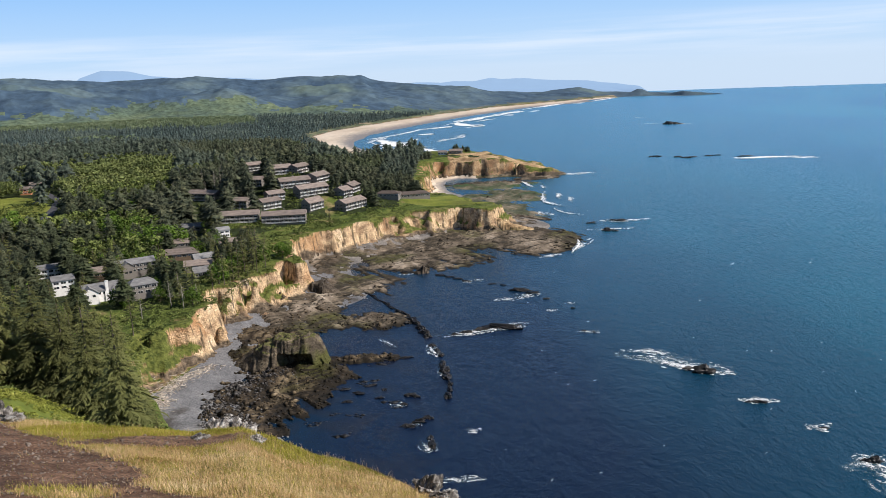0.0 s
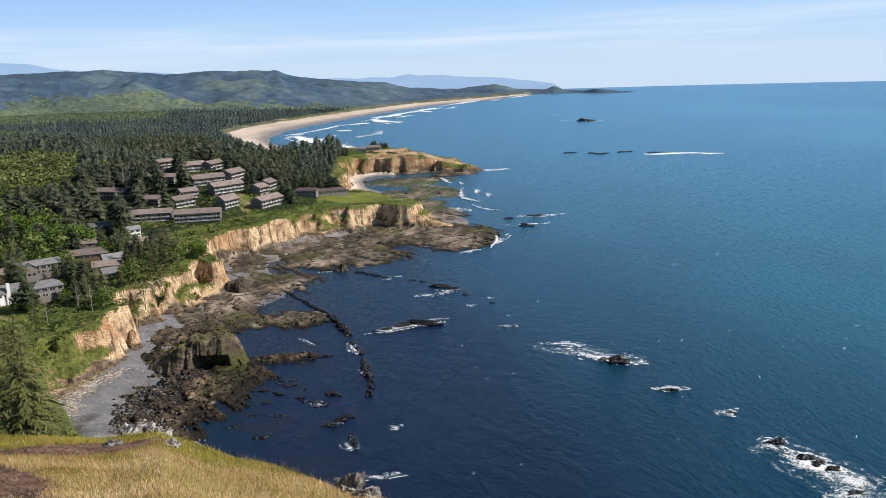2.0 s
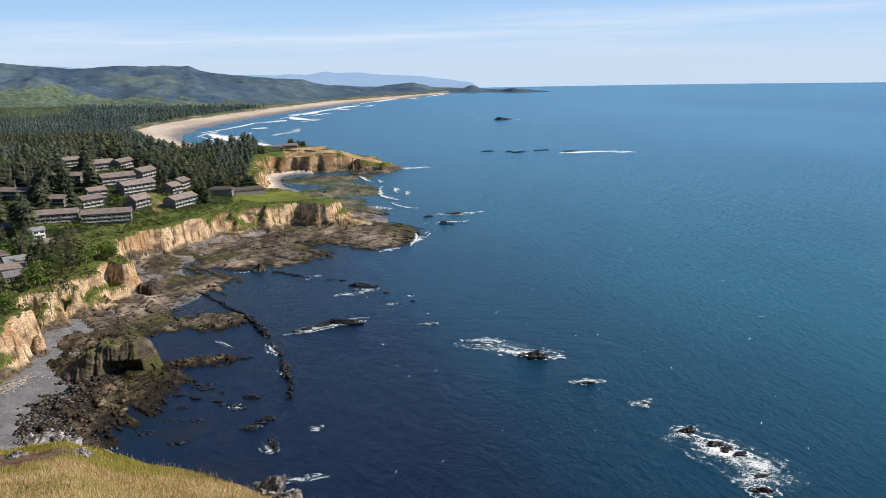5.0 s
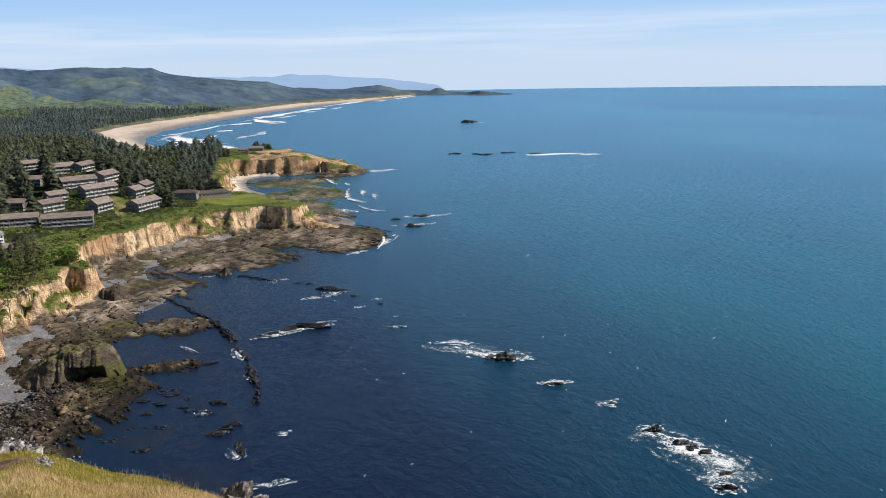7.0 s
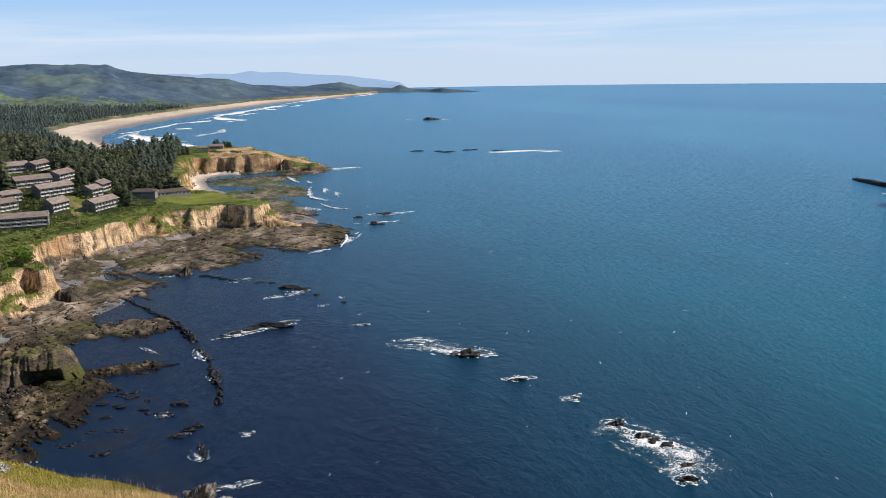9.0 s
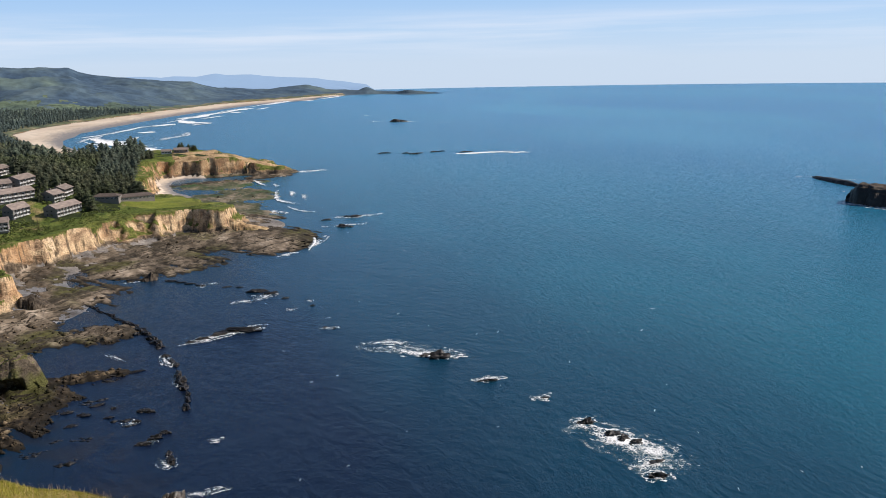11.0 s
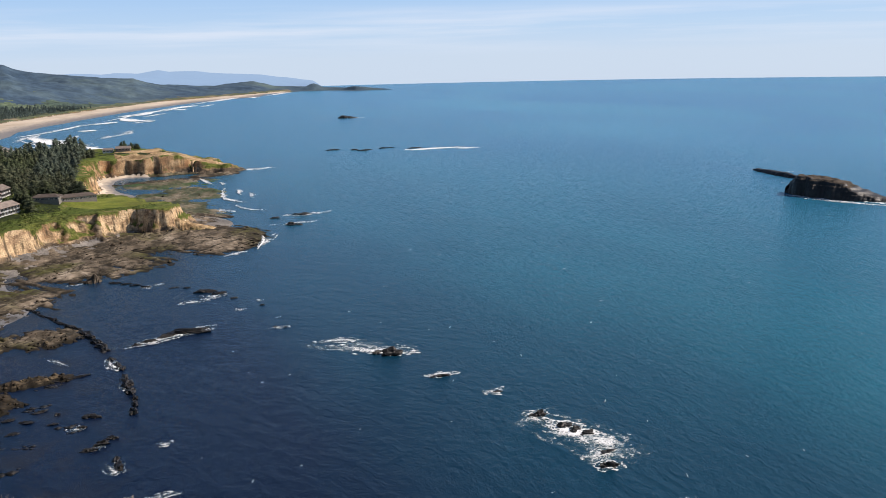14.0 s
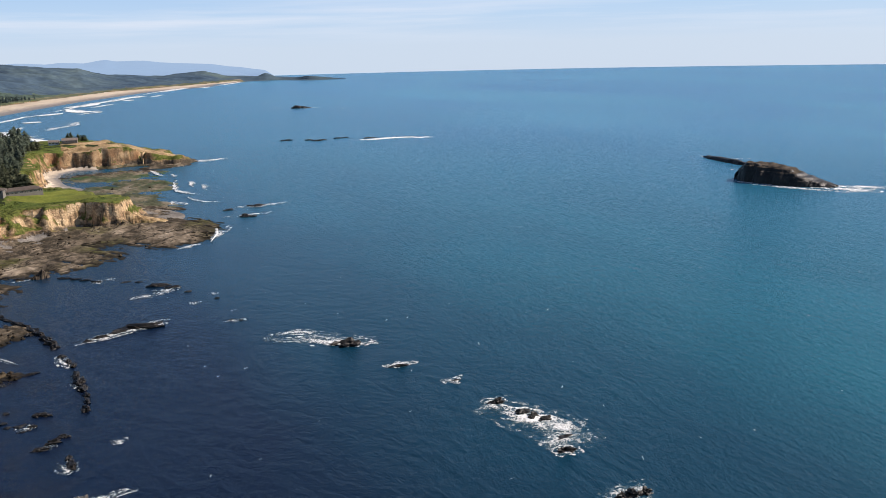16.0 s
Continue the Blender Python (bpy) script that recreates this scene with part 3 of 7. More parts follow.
COAST_END = [(236, 3478), (607, 3834), (943, 4120), (1089, 4110), (1240, 3900), (1275, 3930), (1180, 4250), (1120, 4500), (1000, 4940)]
COAST = COAST_NEAR + COAST_FAR + COAST_END
LAND = COAST + [(-6000, 4940), (-6000, -4900)]
# rock shelves that dry out: centre, half axes, turn, height
SHELVES = [(-98, 386, 24, 18, 20, 1.4), (-84, 360, 20, 15, 0, 0.95), (-76, 378, 20, 22, -20, 0.85), (-104, 356, 18, 14, 0, 1.1), (-62, 428, 26, 7, -4, 1.5), (-82, 408, 26, 20, -10, 2.0), (-52, 428, 26, 5, 2, 1.5), (-92, 352, 12, 8, 10, 0.9), (-94, 334, 15, 11, 0, 2.2), (-116, 520, 12, 20, 10, 2.9), (-112, 545, 12, 14, 0, 3.0), (-120, 478, 10, 20, 0, 2.7), (-116, 444, 12, 12, 0, 2.6), (-72, 500, 24, 18, 0, 1.3),
           (-46, 500, 22, 17, -5, 1.5), (-98, 548, 22, 26, -10, 2.6), (-98, 520, 20, 16, 0, 2.6), (-104, 482, 16, 26, 0, 2.5), (-112, 640, 20, 26, 0, 2.4), (-100, 676, 20, 24, 0, 2.7), (-84, 700, 18, 16, 0, 2.4), (-70, 755, 30, 14, 25, 2.0), (10, 770, 60, 16, 0, 2.2), (60, 800, 30, 22, 10, 2.4), (-76, 592, 32, 34, 0, 2.2), (-100, 640, 22, 22, 0, 1.8), (-35, 725, 58, 38, 10, 1.4),
           (-20, 690, 62, 26, 12, 1.1), (-16, 664, 56, 34, 14, 1.5), (15, 745, 50, 34, 0, 1.6), (70, 744, 44, 54, 20, 1.9), (93, 720, 27, 46, -20, 2.0), (82, 850, 30, 55, 8, 1.2),
           (60, 930, 40, 50, 20, 1.0), (95, 1010, 36, 60, 10, 0.9), (52, 985, 58, 52, 15, 0.7), (78, 1095, 38, 40, 0, 0.7), (70, 1110, 70, 45, 0, 0.9), (140, 1162, 36, 18, 10, 1.2)]


def relief(x, y):
    """Height of the land at points, the distance inland from the cliff foot, and the height of the shelves alone."""
    far_off = smooth(1350, 1700, y)
    d = polyline_distance(x, y, COAST)
    d = np.where(inside(x, y, LAND), d, -d)
    r, az = np.hypot(x, y), np.degrees(np.arctan2(x, y))
    wob = (fbm(x, y, 16, 4, 3) * 8 - np.abs(fbm(x, y, 22, 3, 6)) * 11 - np.abs(fbm(x, y, 7, 3, 8)) * 5 + 4 + (fbm(x, y, 42, 3, 2) * 14 + fbm(x, y, 90, 2, 4) * 8) * (0.75 + 0.25 * smooth(600, 640, y) * smooth(760, 720, y))) * smooth(300, 420, r) * (1 - 0.92 * far_off) * (1 + 0.4 * smooth(430, 480, y))
    cut = np.clip(1 - np.abs(fbm(x + 40, y, 34, 2, 79)) * 5.5, 0, 1) ** 1.5 * 15 * smooth(470, 500, y) * smooth(700, 660, y)
    dd = np.minimum(d + wob + 5, d + 10) - cut
    far = smooth(1350, 1700, y)
    top = 24 + 3 * fbm(x, y, 120, 3, 5)
    # the hotel's slope, the houses' terrace and the wooded plain behind
    hotel = np.exp(-(((x + 165) / 120) ** 2 + ((y - 912) / 112) ** 2))
    top = top + 26 * hotel * smooth(5, 110, d) + smooth(0, 400, d) * (8 + 6 * fbm(x, y, 300, 3, 9)) + smooth(400, 1500, d) * 14
    top = top + (4 - 16 * smooth(70, 165, x) + 8 * fbm(x, y, 40, 4, 19) - 2) * smooth(1130, 1200, y) * (1 - smooth(1300, 1500, y))
    # the land falls away behind the headland to the low plain along the long beach
    plain = np.maximum(far, smooth(1120, 1330, y) * smooth(-30, -150, x))
    top = top * (1 - plain) + plain * (8 + smooth(0, 250, d) * 8 + smooth(200, 900, d) * 22 + 6 * fbm(x, y, 400, 4, 11))
    # hills inland
    crest = np.interp(az, [-40, -27.8, -24.7, -23, -21.4, -17.9, -16.1, -14.3, -12.4, -11.3, -10.5, -9.3, -7.8, -6.6, -5.1, -4.6, -3.6, -2.8, -1.2, 1.2, 2.3, 3.1, 3.9, 5.1, 7, 8, 9, 10, 10.9, 12.1, 13, 16],
                      [232, 225, 204, 204, 193, 189, 194, 177, 162, 169, 181, 186, 175, 176, 165, 146, 125, 117, 106, 86, 88, 65, 53, 49, 30, 43, 51, 62, 48, 24, 14, 6])
    spur = np.interp(az, [-40, -27.9, -26, -23.8, -21.5, -19.4, -18, -16.2, -14.3, -12.1, -9.8, -6.7, -2.8, -0.4, 3, 6], [190, 184, 167, 146, 128, 117, 128, 133, 132, 104, 88, 105, 96, 84, 40, 0])
    ridged = np.abs(fbm(x, y, 520, 5, 21))
    back = crest * smooth(3300, 4280, r) ** 1.3 * (1 - 1.1 * ridged * (1 - 0.85 * smooth(3950, 4270, r))) * (1 - 0.5 * smooth(4340, 4800, r))
    front = spur * np.exp(-((r - 3400 + 260 * fbm(x, y, 900, 3, 25)) / 330) ** 2) * (0.98 - 0.5 * np.abs(fbm(x, y, 420, 4, 22)))
    middle = 0.5 * (spur + crest) * np.exp(-((r - 3850 + 220 * fbm(x, y, 800, 3, 26)) / 240) ** 2) * (0.92 - 0.45 * np.abs(fbm(x, y, 500, 4, 27)))
    rise = np.maximum(np.maximum(back, middle), front)
    rise = rise + (34 * fbm(x, y, 420, 4, 29) - 26 * np.abs(fbm(x, y, 230, 3, 30))) * smooth(2900, 3300, r) * (1 - smooth(3980, 4260, r))
    top = np.where(r > 2400, np.maximum(top, rise * smooth(20, 420, d) + 6 * (1 - smooth(0, 300, d))), top)
    top = top + 24 * np.exp(-(((x - 1040) / 42) ** 2 + ((y - 4165) / 42) ** 2)) + 9 * np.exp(-(((x - 1200) / 50) ** 2 + ((y - 3960) / 50) ** 2))
    # the cape under the camera
    fall = np.interp(az, [-180, -60, -30, -24, -15, 10, 180], [0.1, 0.2, 0.285, 0.36, 0.46, 0.5, 0.1])
    cape = 146 - fall * r + 7 * fbm(x, y, 60, 4, 13) * smooth(40, 120, r)
    top = np.maximum(top, cape)
    wide = 9 + 0.30 * np.maximum(top - 28, 0) + 24 * fbm(x, y, 38, 3, 17) + 5 * np.exp(-(((x + 137) / 20) ** 2 + ((y - 450) / 18) ** 2)) + far * 2 + 7 * smooth(432, 400, y) + 7 * smooth(690, 730, y) * smooth(900, 850, y)
    wide = wide + 20 * smooth(0.1, 0.3, fbm(x, y, 40, 3, 78)) * smooth(700, 660, y) * smooth(440, 470, y)
    wide = np.maximum(wide, 4.5)
    s = smooth(0, 1, dd / wide)
    s = 0.72 * s + 0.28 * smooth(0.0, 0.35, dd / wide)
    # ledges part of the way up
    s = s - 0.30 * np.exp(-((dd / wide - 0.6) / 0.22) ** 2) * smooth(-0.1, 0.25, fbm(x, y, 36, 3, 16)) * (1 - far)
    # fallen earth at the foot
    heap = (0.10 + 0.16 * smooth(690, 740, y)) * smooth(420, 450, y) * (1 - far) * (0.7 + 0.9 * fbm(x, y, 30, 3, 18))
    s = np.clip(heap, 0, 1) * smooth(-11, 3, dd) + (1 - np.clip(heap, 0, 1)) * s
    beach = 2.4 + np.minimum(d, 0) * 0.055
    beach = np.where(y > 1330, 3.6 + np.minimum(d, 0) * np.interp(y, [1330, 1560, 1700, 1838, 1926, 2072, 2235, 2423, 2755, 3421, 3720, 4050], [0.12, 0.085, 0.072, 0.064, 0.047, 0.029, 0.0212, 0.0200, 0.0215, 0.0206, 0.022, 0.10]), beach)
    beach = np.where((y > 1110) & (y < 1335), 2.4 + np.minimum(d, 0) * 0.22, beach)
    beach = np.where((y > 880) & (y < 1215) & (x < 60), 2.6 + np.minimum(d, 0) * (np.interp(y, [880, 1000, 1060], [0.04, 0.045, 0.062]) + 0.15 * smooth(-5, 42, x) * smooth(1030, 1110, y)), beach)
    shelf = np.full(x.shape, -9.0)
    for cx, cy, a, b, turn, h in SHELVES:
        c, q = math.cos(radians(turn)), math.sin(radians(turn))
        u, v = (c * (x - cx) + q * (y - cy)) / a, (-q * (x - cx) + c * (y - cy)) / b
        shelf = np.maximum(shelf, h - 2.6 * np.maximum(np.hypot(u, v) - 0.55, 0) * 1.3)
    ridges = np.abs(fbm(0.22 * (0.55 * x - 0.83 * y), 0.83 * x + 0.55 * y, 11, 5, 31))
    across = 0.83 * x + 0.55 * y + 9 * fbm(x, y, 60, 3, 34)
    across = across + 14 * fbm(x, y, 24, 3, 35)
    shelf = shelf + 0.28 * np.sin(across * 0.6) + 0.14 * np.sin(across * 1.7 + 1) + 3.0 * (0.26 - ridges) + 1.0 * fbm(x, y, 5, 4, 33)
    low = np.maximum(beach, np.maximum(shelf, -4))
    z = low * (1 - s) + np.maximum(top, low) * s
    gully = (fbm(x, y, 13, 4, 41) * 5.5 - 2.5 * np.abs(fbm(x, y, 7, 3, 42))) * (s * (1 - s) * 4) * smooth(300, 400, r) * (1 - 0.8 * far_off)
    z = z + (0.8 + 1.2 * smooth(1150, 1190, y)) * np.sin(z * (1.25 - 0.35 * smooth(1150, 1190, y)) + 5 * fbm(x, y, 30, 2, 44)) * smooth(0, 0.3, s * (1 - s) * 4) * smooth(300, 400, r) * (1 - far_off)
    z = z + gully + fbm(x, y, 9, 3, 43) * 0.7 * smooth(0.6, 1, s)
    return z, d, dd / wide, shelf - beach


def height(x, y):
    return float(relief(np.array([float(x)]), np.array([float(y)]))[0][0])


azs = np.radians(np.concatenate([np.arange(-180, -42, 3.0), np.arange(-42, 17, 0.13), np.arange(17, 42, 3.0)]))
rads = np.concatenate([np.arange(20, 150, 3.0), np.arange(150, 340, 2.5), np.arange(340, 830, 1.05), np.arange(830, 1300, 2.2),
                       np.arange(1300, 2600, 5.0), np.arange(2600, 4940, 12.0)])
R2, A2 = np.meshgrid(rads, azs, indexing="ij")
X2, Y2 = R2 * np.sin(A2), R2 * np.cos(A2)
Z2, D2, S2, SH2 = relief(X2, Y2)
Z2 = Z2 + np.where(R2 > 2300, 5 * fbm(X2, Y2, 44, 3, 51) * smooth(30, 200, D2), 0)
na = len(azs)
idx = np.arange(R2.size).reshape(R2.shape)
quads = np.stack([idx[:-1, :-1], idx[:-1, 1:], idx[1:, 1:], idx[1:, :-1]], -1).reshape(-1, 4)[:, ::-1]
P = np.stack([X2, Y2, Z2], -1).reshape(-1, 3)


def mean4(a):
    return a.ravel()[quads].mean(1)


qz, qd, qs, qsh = mean4(Z2), mean4(D2), mean4(S2), mean4(SH2)
qx, qy, qr = mean4(X2), mean4(Y2), mean4(R2)
keep = P[quads][:, :, 2].max(1) > -1.3
# steepness of each face
e1, e2 = P[quads[:, 2]] - P[quads[:, 0]], P[quads[:, 3]] - P[quads[:, 1]]
nrm = np.cross(e1, e2)
up = np.abs(nrm[:, 2]) / (np.linalg.norm(nrm, axis=1) + 1e-9)
green = fbm(qx, qy, 35, 4, 61)
cape_end = (qx > 880) & (qy > 3500)
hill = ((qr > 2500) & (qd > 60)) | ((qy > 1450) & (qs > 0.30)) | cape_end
cliffy = (((qs > -0.10) & (qs < 1.3)) | ((qs > -1.6) & (qs <= 0) & (qz > 4.2))) & ~hill & (qz > 1.2)
cliffy &= ~((qy < 350) & (qx > -190))
dark = cliffy & (qz < 0)
shore = (qs <= 0.05) & ~cliffy & ~cape_end
reef = shore & ((qsh > 0.1) | ((qy > 1100) & (qy < 1335) & (qx > 55)) | (qx > 960))
sandy = shore & ~reef & (((qy > 890) & (qy < 1215) & (qx < 70)) | ((qy > 1335) & (qx < 960)))
cobble = shore & ~reef & ~sandy
lawn = (qs > 1.0) & (((qx - 14) / 52) ** 2 + ((qy - 836) / 34) ** 2 < 1 + 0.2 * green) & ~cliffy
mu, mv = 0.48 * (qx + 462) - 0.877 * (qy - 860), 0.877 * (qx + 462) + 0.48 * (qy - 860)
meadow = (mu / 105) ** 2 + (mv / 32) ** 2 < 1 + 0.9 * green
lawn |= (qs > 1.0) & meadow
lawn |= (qs > 1.0) & (((qx + 88) / 36) ** 2 + ((qy - 150) / 66) ** 2 < 1 + 0.4 * green)
woods = (qd > 40) & (qr < 2500) & ~lawn & ~meadow & (green < 0.25)
bare_top = (qy > 1150) & (qy < 1330) & (qx > 15) & (fbm(qx, qy, 26, 4, 64) > -0.22) & ~shore & ~cliffy
dunes = hill & ~shore & (qy > 1400) & (qd < 62 + 60 * green) & (qx < 900)
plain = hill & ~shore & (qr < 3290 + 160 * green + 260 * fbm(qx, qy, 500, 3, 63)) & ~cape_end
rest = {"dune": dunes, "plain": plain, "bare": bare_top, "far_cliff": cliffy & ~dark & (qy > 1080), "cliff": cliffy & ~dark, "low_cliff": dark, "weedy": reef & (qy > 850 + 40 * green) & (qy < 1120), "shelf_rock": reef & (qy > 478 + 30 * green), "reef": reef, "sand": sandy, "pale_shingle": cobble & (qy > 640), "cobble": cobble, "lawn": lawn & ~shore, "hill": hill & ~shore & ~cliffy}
used = np.zeros(len(quads), bool)
NAMES = {"plain": "coastal_plain", "dune": "dune_grass", "weedy": "weedy_reef", "shelf_rock": "rock_shelf", "pale_shingle": "beach_gravel", "bare": "headland_rock", "cliff": "cliff", "far_cliff": "headland_cliff", "low_cliff": "cliff_foot", "reef": "reef", "sand": "beach_sand", "cobble": "beach_shingle", "lawn": "lawn", "hill": "far_hills",
         "forest_floor": "forest_floor", "scrub": "ground"}
LABELS = {"plain": "green wooded plain below the hills, haze painted into its colour", "dune": "olive dune grass and low tan bluffs behind the long beach", "weedy": "low green weed-covered rock flats in the cove", "shelf_rock": "brown and tan rock shelf bare at low tide", "pale_shingle": "pale grey gravel under the bluff", "bare": "bare tan rock on top of the headland", "cliff": "tan sandstone sea cliff, gullied and crumbling", "far_cliff": "rusty brown sandstone cliff of the headland", "low_cliff": "dark wet rock at the foot of the sea cliff",
          "reef": "brown wave-cut rock shelf with weed, bare at low tide", "sand": "pale tan sand beach along the bay",
          "cobble": "grey shingle beach under the sandstone cliffs", "lawn": "bright mown green lawn on the bluff top",
          "hill": "wooded blue-green hills behind the long beach, haze painted into their colour", "forest_floor": "dark mossy floor beneath the coastal forest",
          "scrub": "green and brown coastal scrub on the bluff"}


def land_piece(key, mask):
    q = quads[mask]
    if not len(q):
        return
    ids, inv = np.unique(q, return_inverse=True)
    ob = put(NAMES[key], P[ids], inv.reshape(-1, 4), M[key], soft=key not in ("reef", "shelf_rock", "weedy"))
    tagged(ob, LABELS[key], "ground", kind="structure")


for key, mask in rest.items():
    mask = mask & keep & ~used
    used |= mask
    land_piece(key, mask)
land_piece("forest_floor", woods & keep & ~used)
land_piece("scrub", ~woods & keep & ~used)

# the sea, one disc to the horizon
ring_r = np.concatenate([[0.0], np.geomspace(60, 4950, 40)])
ring_a = np.radians(np.arange(0, 360, 1.5))
RR, AA = np.meshgrid(ring_r[1:], ring_a, indexing="ij")
sv = np.concatenate([[[0, 0, 0]], np.stack([RR * np.sin(AA), RR * np.cos(AA), RR * 0], -1).reshape(-1, 3)])
na2 = len(ring_a)
ii = 1 + np.arange(RR.size).reshape(RR.shape)
sq = np.stack([ii[:-1], ii[1:], np.roll(ii[1:], -1, 1), np.roll(ii[:-1], -1, 1)], -1).reshape(-1, 4)
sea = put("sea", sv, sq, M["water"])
tagged(sea, "dark blue and teal ocean with small ripples", "water", kind="structure")


# ---- the grassy brow in front of the camera ----
EDGE_AZ = [-180, -60, -31, -26.7, -22.5, -19, -15.6, -13.6, -10.4, -7, -4.5, -2.6, 0.7, 8, 60, 180]
EDGE_EL = [10, 16, 19.9, 21.3, 22.3, 23.3, 23.6, 24.5, 26.1, 27.1, 28.2, 29.2, 30.2, 33, 30, 10]
EDGE_R = [30, 30, 28, 27, 26, 25, 24.5, 24, 23, 22, 21, 20.5, 19, 17, 17, 30]


def brow(r, az):
    """Height of the brow at a distance and a bearing in degrees."""
    tan_e = np.tan(np.radians(np.interp(az, EDGE_AZ, EDGE_EL)))
    re = np.interp(az, EDGE_AZ, EDGE_R)
    q = np.clip(r / re, 0, 1)
    z = 153.4 - (re * tan_e - 1.6) * q ** 0.78
    over = np.maximum(r - re, 0)
    z = z - 0.55 * over - 0.16 * over ** 2
    x, y = r * np.sin(np.radians(az)), r * np.cos(np.radians(az))
    return z + 0.16 * fbm(x, y, 3.5, 4, 71) * smooth(2, 8, r)


def bare(x, y):
    """How bare of grass the brow is: the trodden path and a scar below it."""
    path = x - np.interp(y, [8, 13.6, 16, 18.2, 19.8, 21.9, 23.1, 24.5], [-3.9, -4.6, -6.0, -7.9, -9.8, -12.0, -13.9, -16.5]) + 1.9 * fbm(x, y, 3, 4, 73)
    clump = np.hypot((x + 7.2) / 0.9, (y - 13.6) / 0.8) - 1
    path = np.maximum(path, -clump)
    scar = np.hypot((x + 7.8) / 2.3, (y - 21.2 - 0.35 * (x + 7.8)) / 1.1) - 1
    return np.maximum(smooth(0.5, -0.5, path + 0.5 * fbm(x, y, 1.1, 3, 75)), smooth(0.3, -0.3, scar + 0.6 * fbm(x, y, 1, 3, 77)))


ba = np.concatenate([np.arange(-180, -44, 4.0), np.arange(-44, 20, 0.4), np.arange(20, 180.1, 4.0)])
br = np.concatenate([[0.01], np.arange(0.4, 8, 0.8), np.arange(8, 34, 0.22)])
BR, BA = np.meshgrid(br, ba, indexing="ij")
BX, BY, BZ = BR * np.sin(np.radians(BA)), BR * np.cos(np.radians(BA)), brow(BR, BA)
bi = np.arange(BR.size).reshape(BR.shape)
bq = np.stack([bi[:-1, :-1], bi[:-1, 1:], bi[1:, 1:], bi[1:, :-1]], -1).reshape(-1, 4)[:, ::-1]
BP = np.stack([BX, BY, BZ], -1).reshape(-1, 3)
naked = bare(BX, BY).ravel()[bq].mean(1) > 0.5
# close the small round gap in the middle of the rings
hub = len(BP)
BP = np.concatenate([BP, np.array([(-0.04, -0.04, 153.4), (0.04, -0.04, 153.4), (0.04, 0.04, 153.4), (-0.04, 0.04, 153.4)])])
bq = np.concatenate([bq, [[hub, hub + 1, hub + 2, hub + 3]]])
naked = np.concatenate([naked, [False]])
for key, mask, label in (("soil", naked, "trodden brown soil path with small stones"), ("turf", ~naked, "dry yellow turf on the clifftop brow")):
    ids, inv = np.unique(bq[mask], return_inverse=True)
    tagged(put("path" if key == "soil" else "brow_ground", BP[ids], inv.reshape(-1, 4), M[key], soft=True), label, "ground", kind="structure")


def blades(name, count, mat, seed, tall, wide, want, label):
    """A stand of grass blades on the brow: want(x, y) is the share kept at each place."""
    rng = np.random.default_rng(seed)
    az = rng.uniform(-36, 4, count)
    re = np.interp(az, EDGE_AZ, EDGE_R)
    r = np.sqrt(rng.uniform(0.16, 1.07, count)) * re
    x, y = r * np.sin(np.radians(az)), r * np.cos(np.radians(az))
    ok = rng.random(count) < want(x, y) * (1 - 0.993 * bare(x, y))
    x, y, r, az = x[ok], y[ok], r[ok], az[ok]
    k = len(x)
    h = tall * rng.uniform(0.5, 1.25, k) * (0.8 + 0.5 * fbm(x, y, 2.5, 3, seed + 3))
    z = brow(r, az) - 0.02
    turn, lean = rng.uniform(0, 2 * math.pi, k), rng.normal(0, 0.30, (k, 2)) + np.array([-0.04, 0.02])
    ux, uy = np.cos(turn) * wide, np.sin(turn) * wide
    base = np.stack([x, y, z], -1)
    side = np.stack([ux, uy, ux * 0], -1)
    mid = base + np.stack([lean[:, 0] * h * 0.4, lean[:, 1] * h * 0.4, h * 0.6], -1)
    tip = base + np.stack([lean[:, 0] * h, lean[:, 1] * h, h], -1)
    v = np.stack([base - side, base + side, mid + side * 0.8, mid - side * 0.8, tip], 1).reshape(-1, 3)
    o = np.arange(k)[:, None] * 5
    f = np.concatenate([o + [0, 1, 2], o + [0, 2, 3], o + [3, 2, 4]])
    return tagged(put(name, v, f, mat), label, "grass", kind="stuff")


def lush(x, y):
    return smooth(-0.25, 0.3, fbm(x, y, 2.4, 4, 81) + 0.25 * smooth(-4, -9, x - (y - 18) * 0.3) - 0.1)


def straw(x, y):
    return smooth(-0.03, 0.16, fbm(x, y, 4.5, 4, 83) + 0.2 * fbm(x, y, 1.2, 2, 84))


blades("grass", 260000, M["grass_green"], 5, 0.12, 0.0036, lambda x, y: (0.45 + 0.55 * lush(x, y)) * (1 - 0.72 * straw(x, y)), "yellow-green clifftop grass in seed")
blades("dry_grass", 170000, M["grass_straw"], 6, 0.13, 0.0030, lambda x, y: 0.14 + 0.72 * straw(x, y) - 0.10 * lush(x, y), "straw-coloured dry grass with seed heads")
blades("russet_grass", 110000, M["grass_russet"], 7, 0.08, 0.0050, lambda x, y: 0.25 + smooth(0.0, 0.3, fbm(x, y, 3.5, 3, 87)) + 0.9 * smooth(0.0, 0.3, bare(x, y)) * (bare(x, y) < 0.6), "short russet grass at the edge of the path")
blades("seed_stalks", 20000, M["grass_straw"], 9, 0.30, 0.0032, lambda x, y: 0.20 + 0.5 * straw(x, y), "tall pale seed stalks standing above the grass")


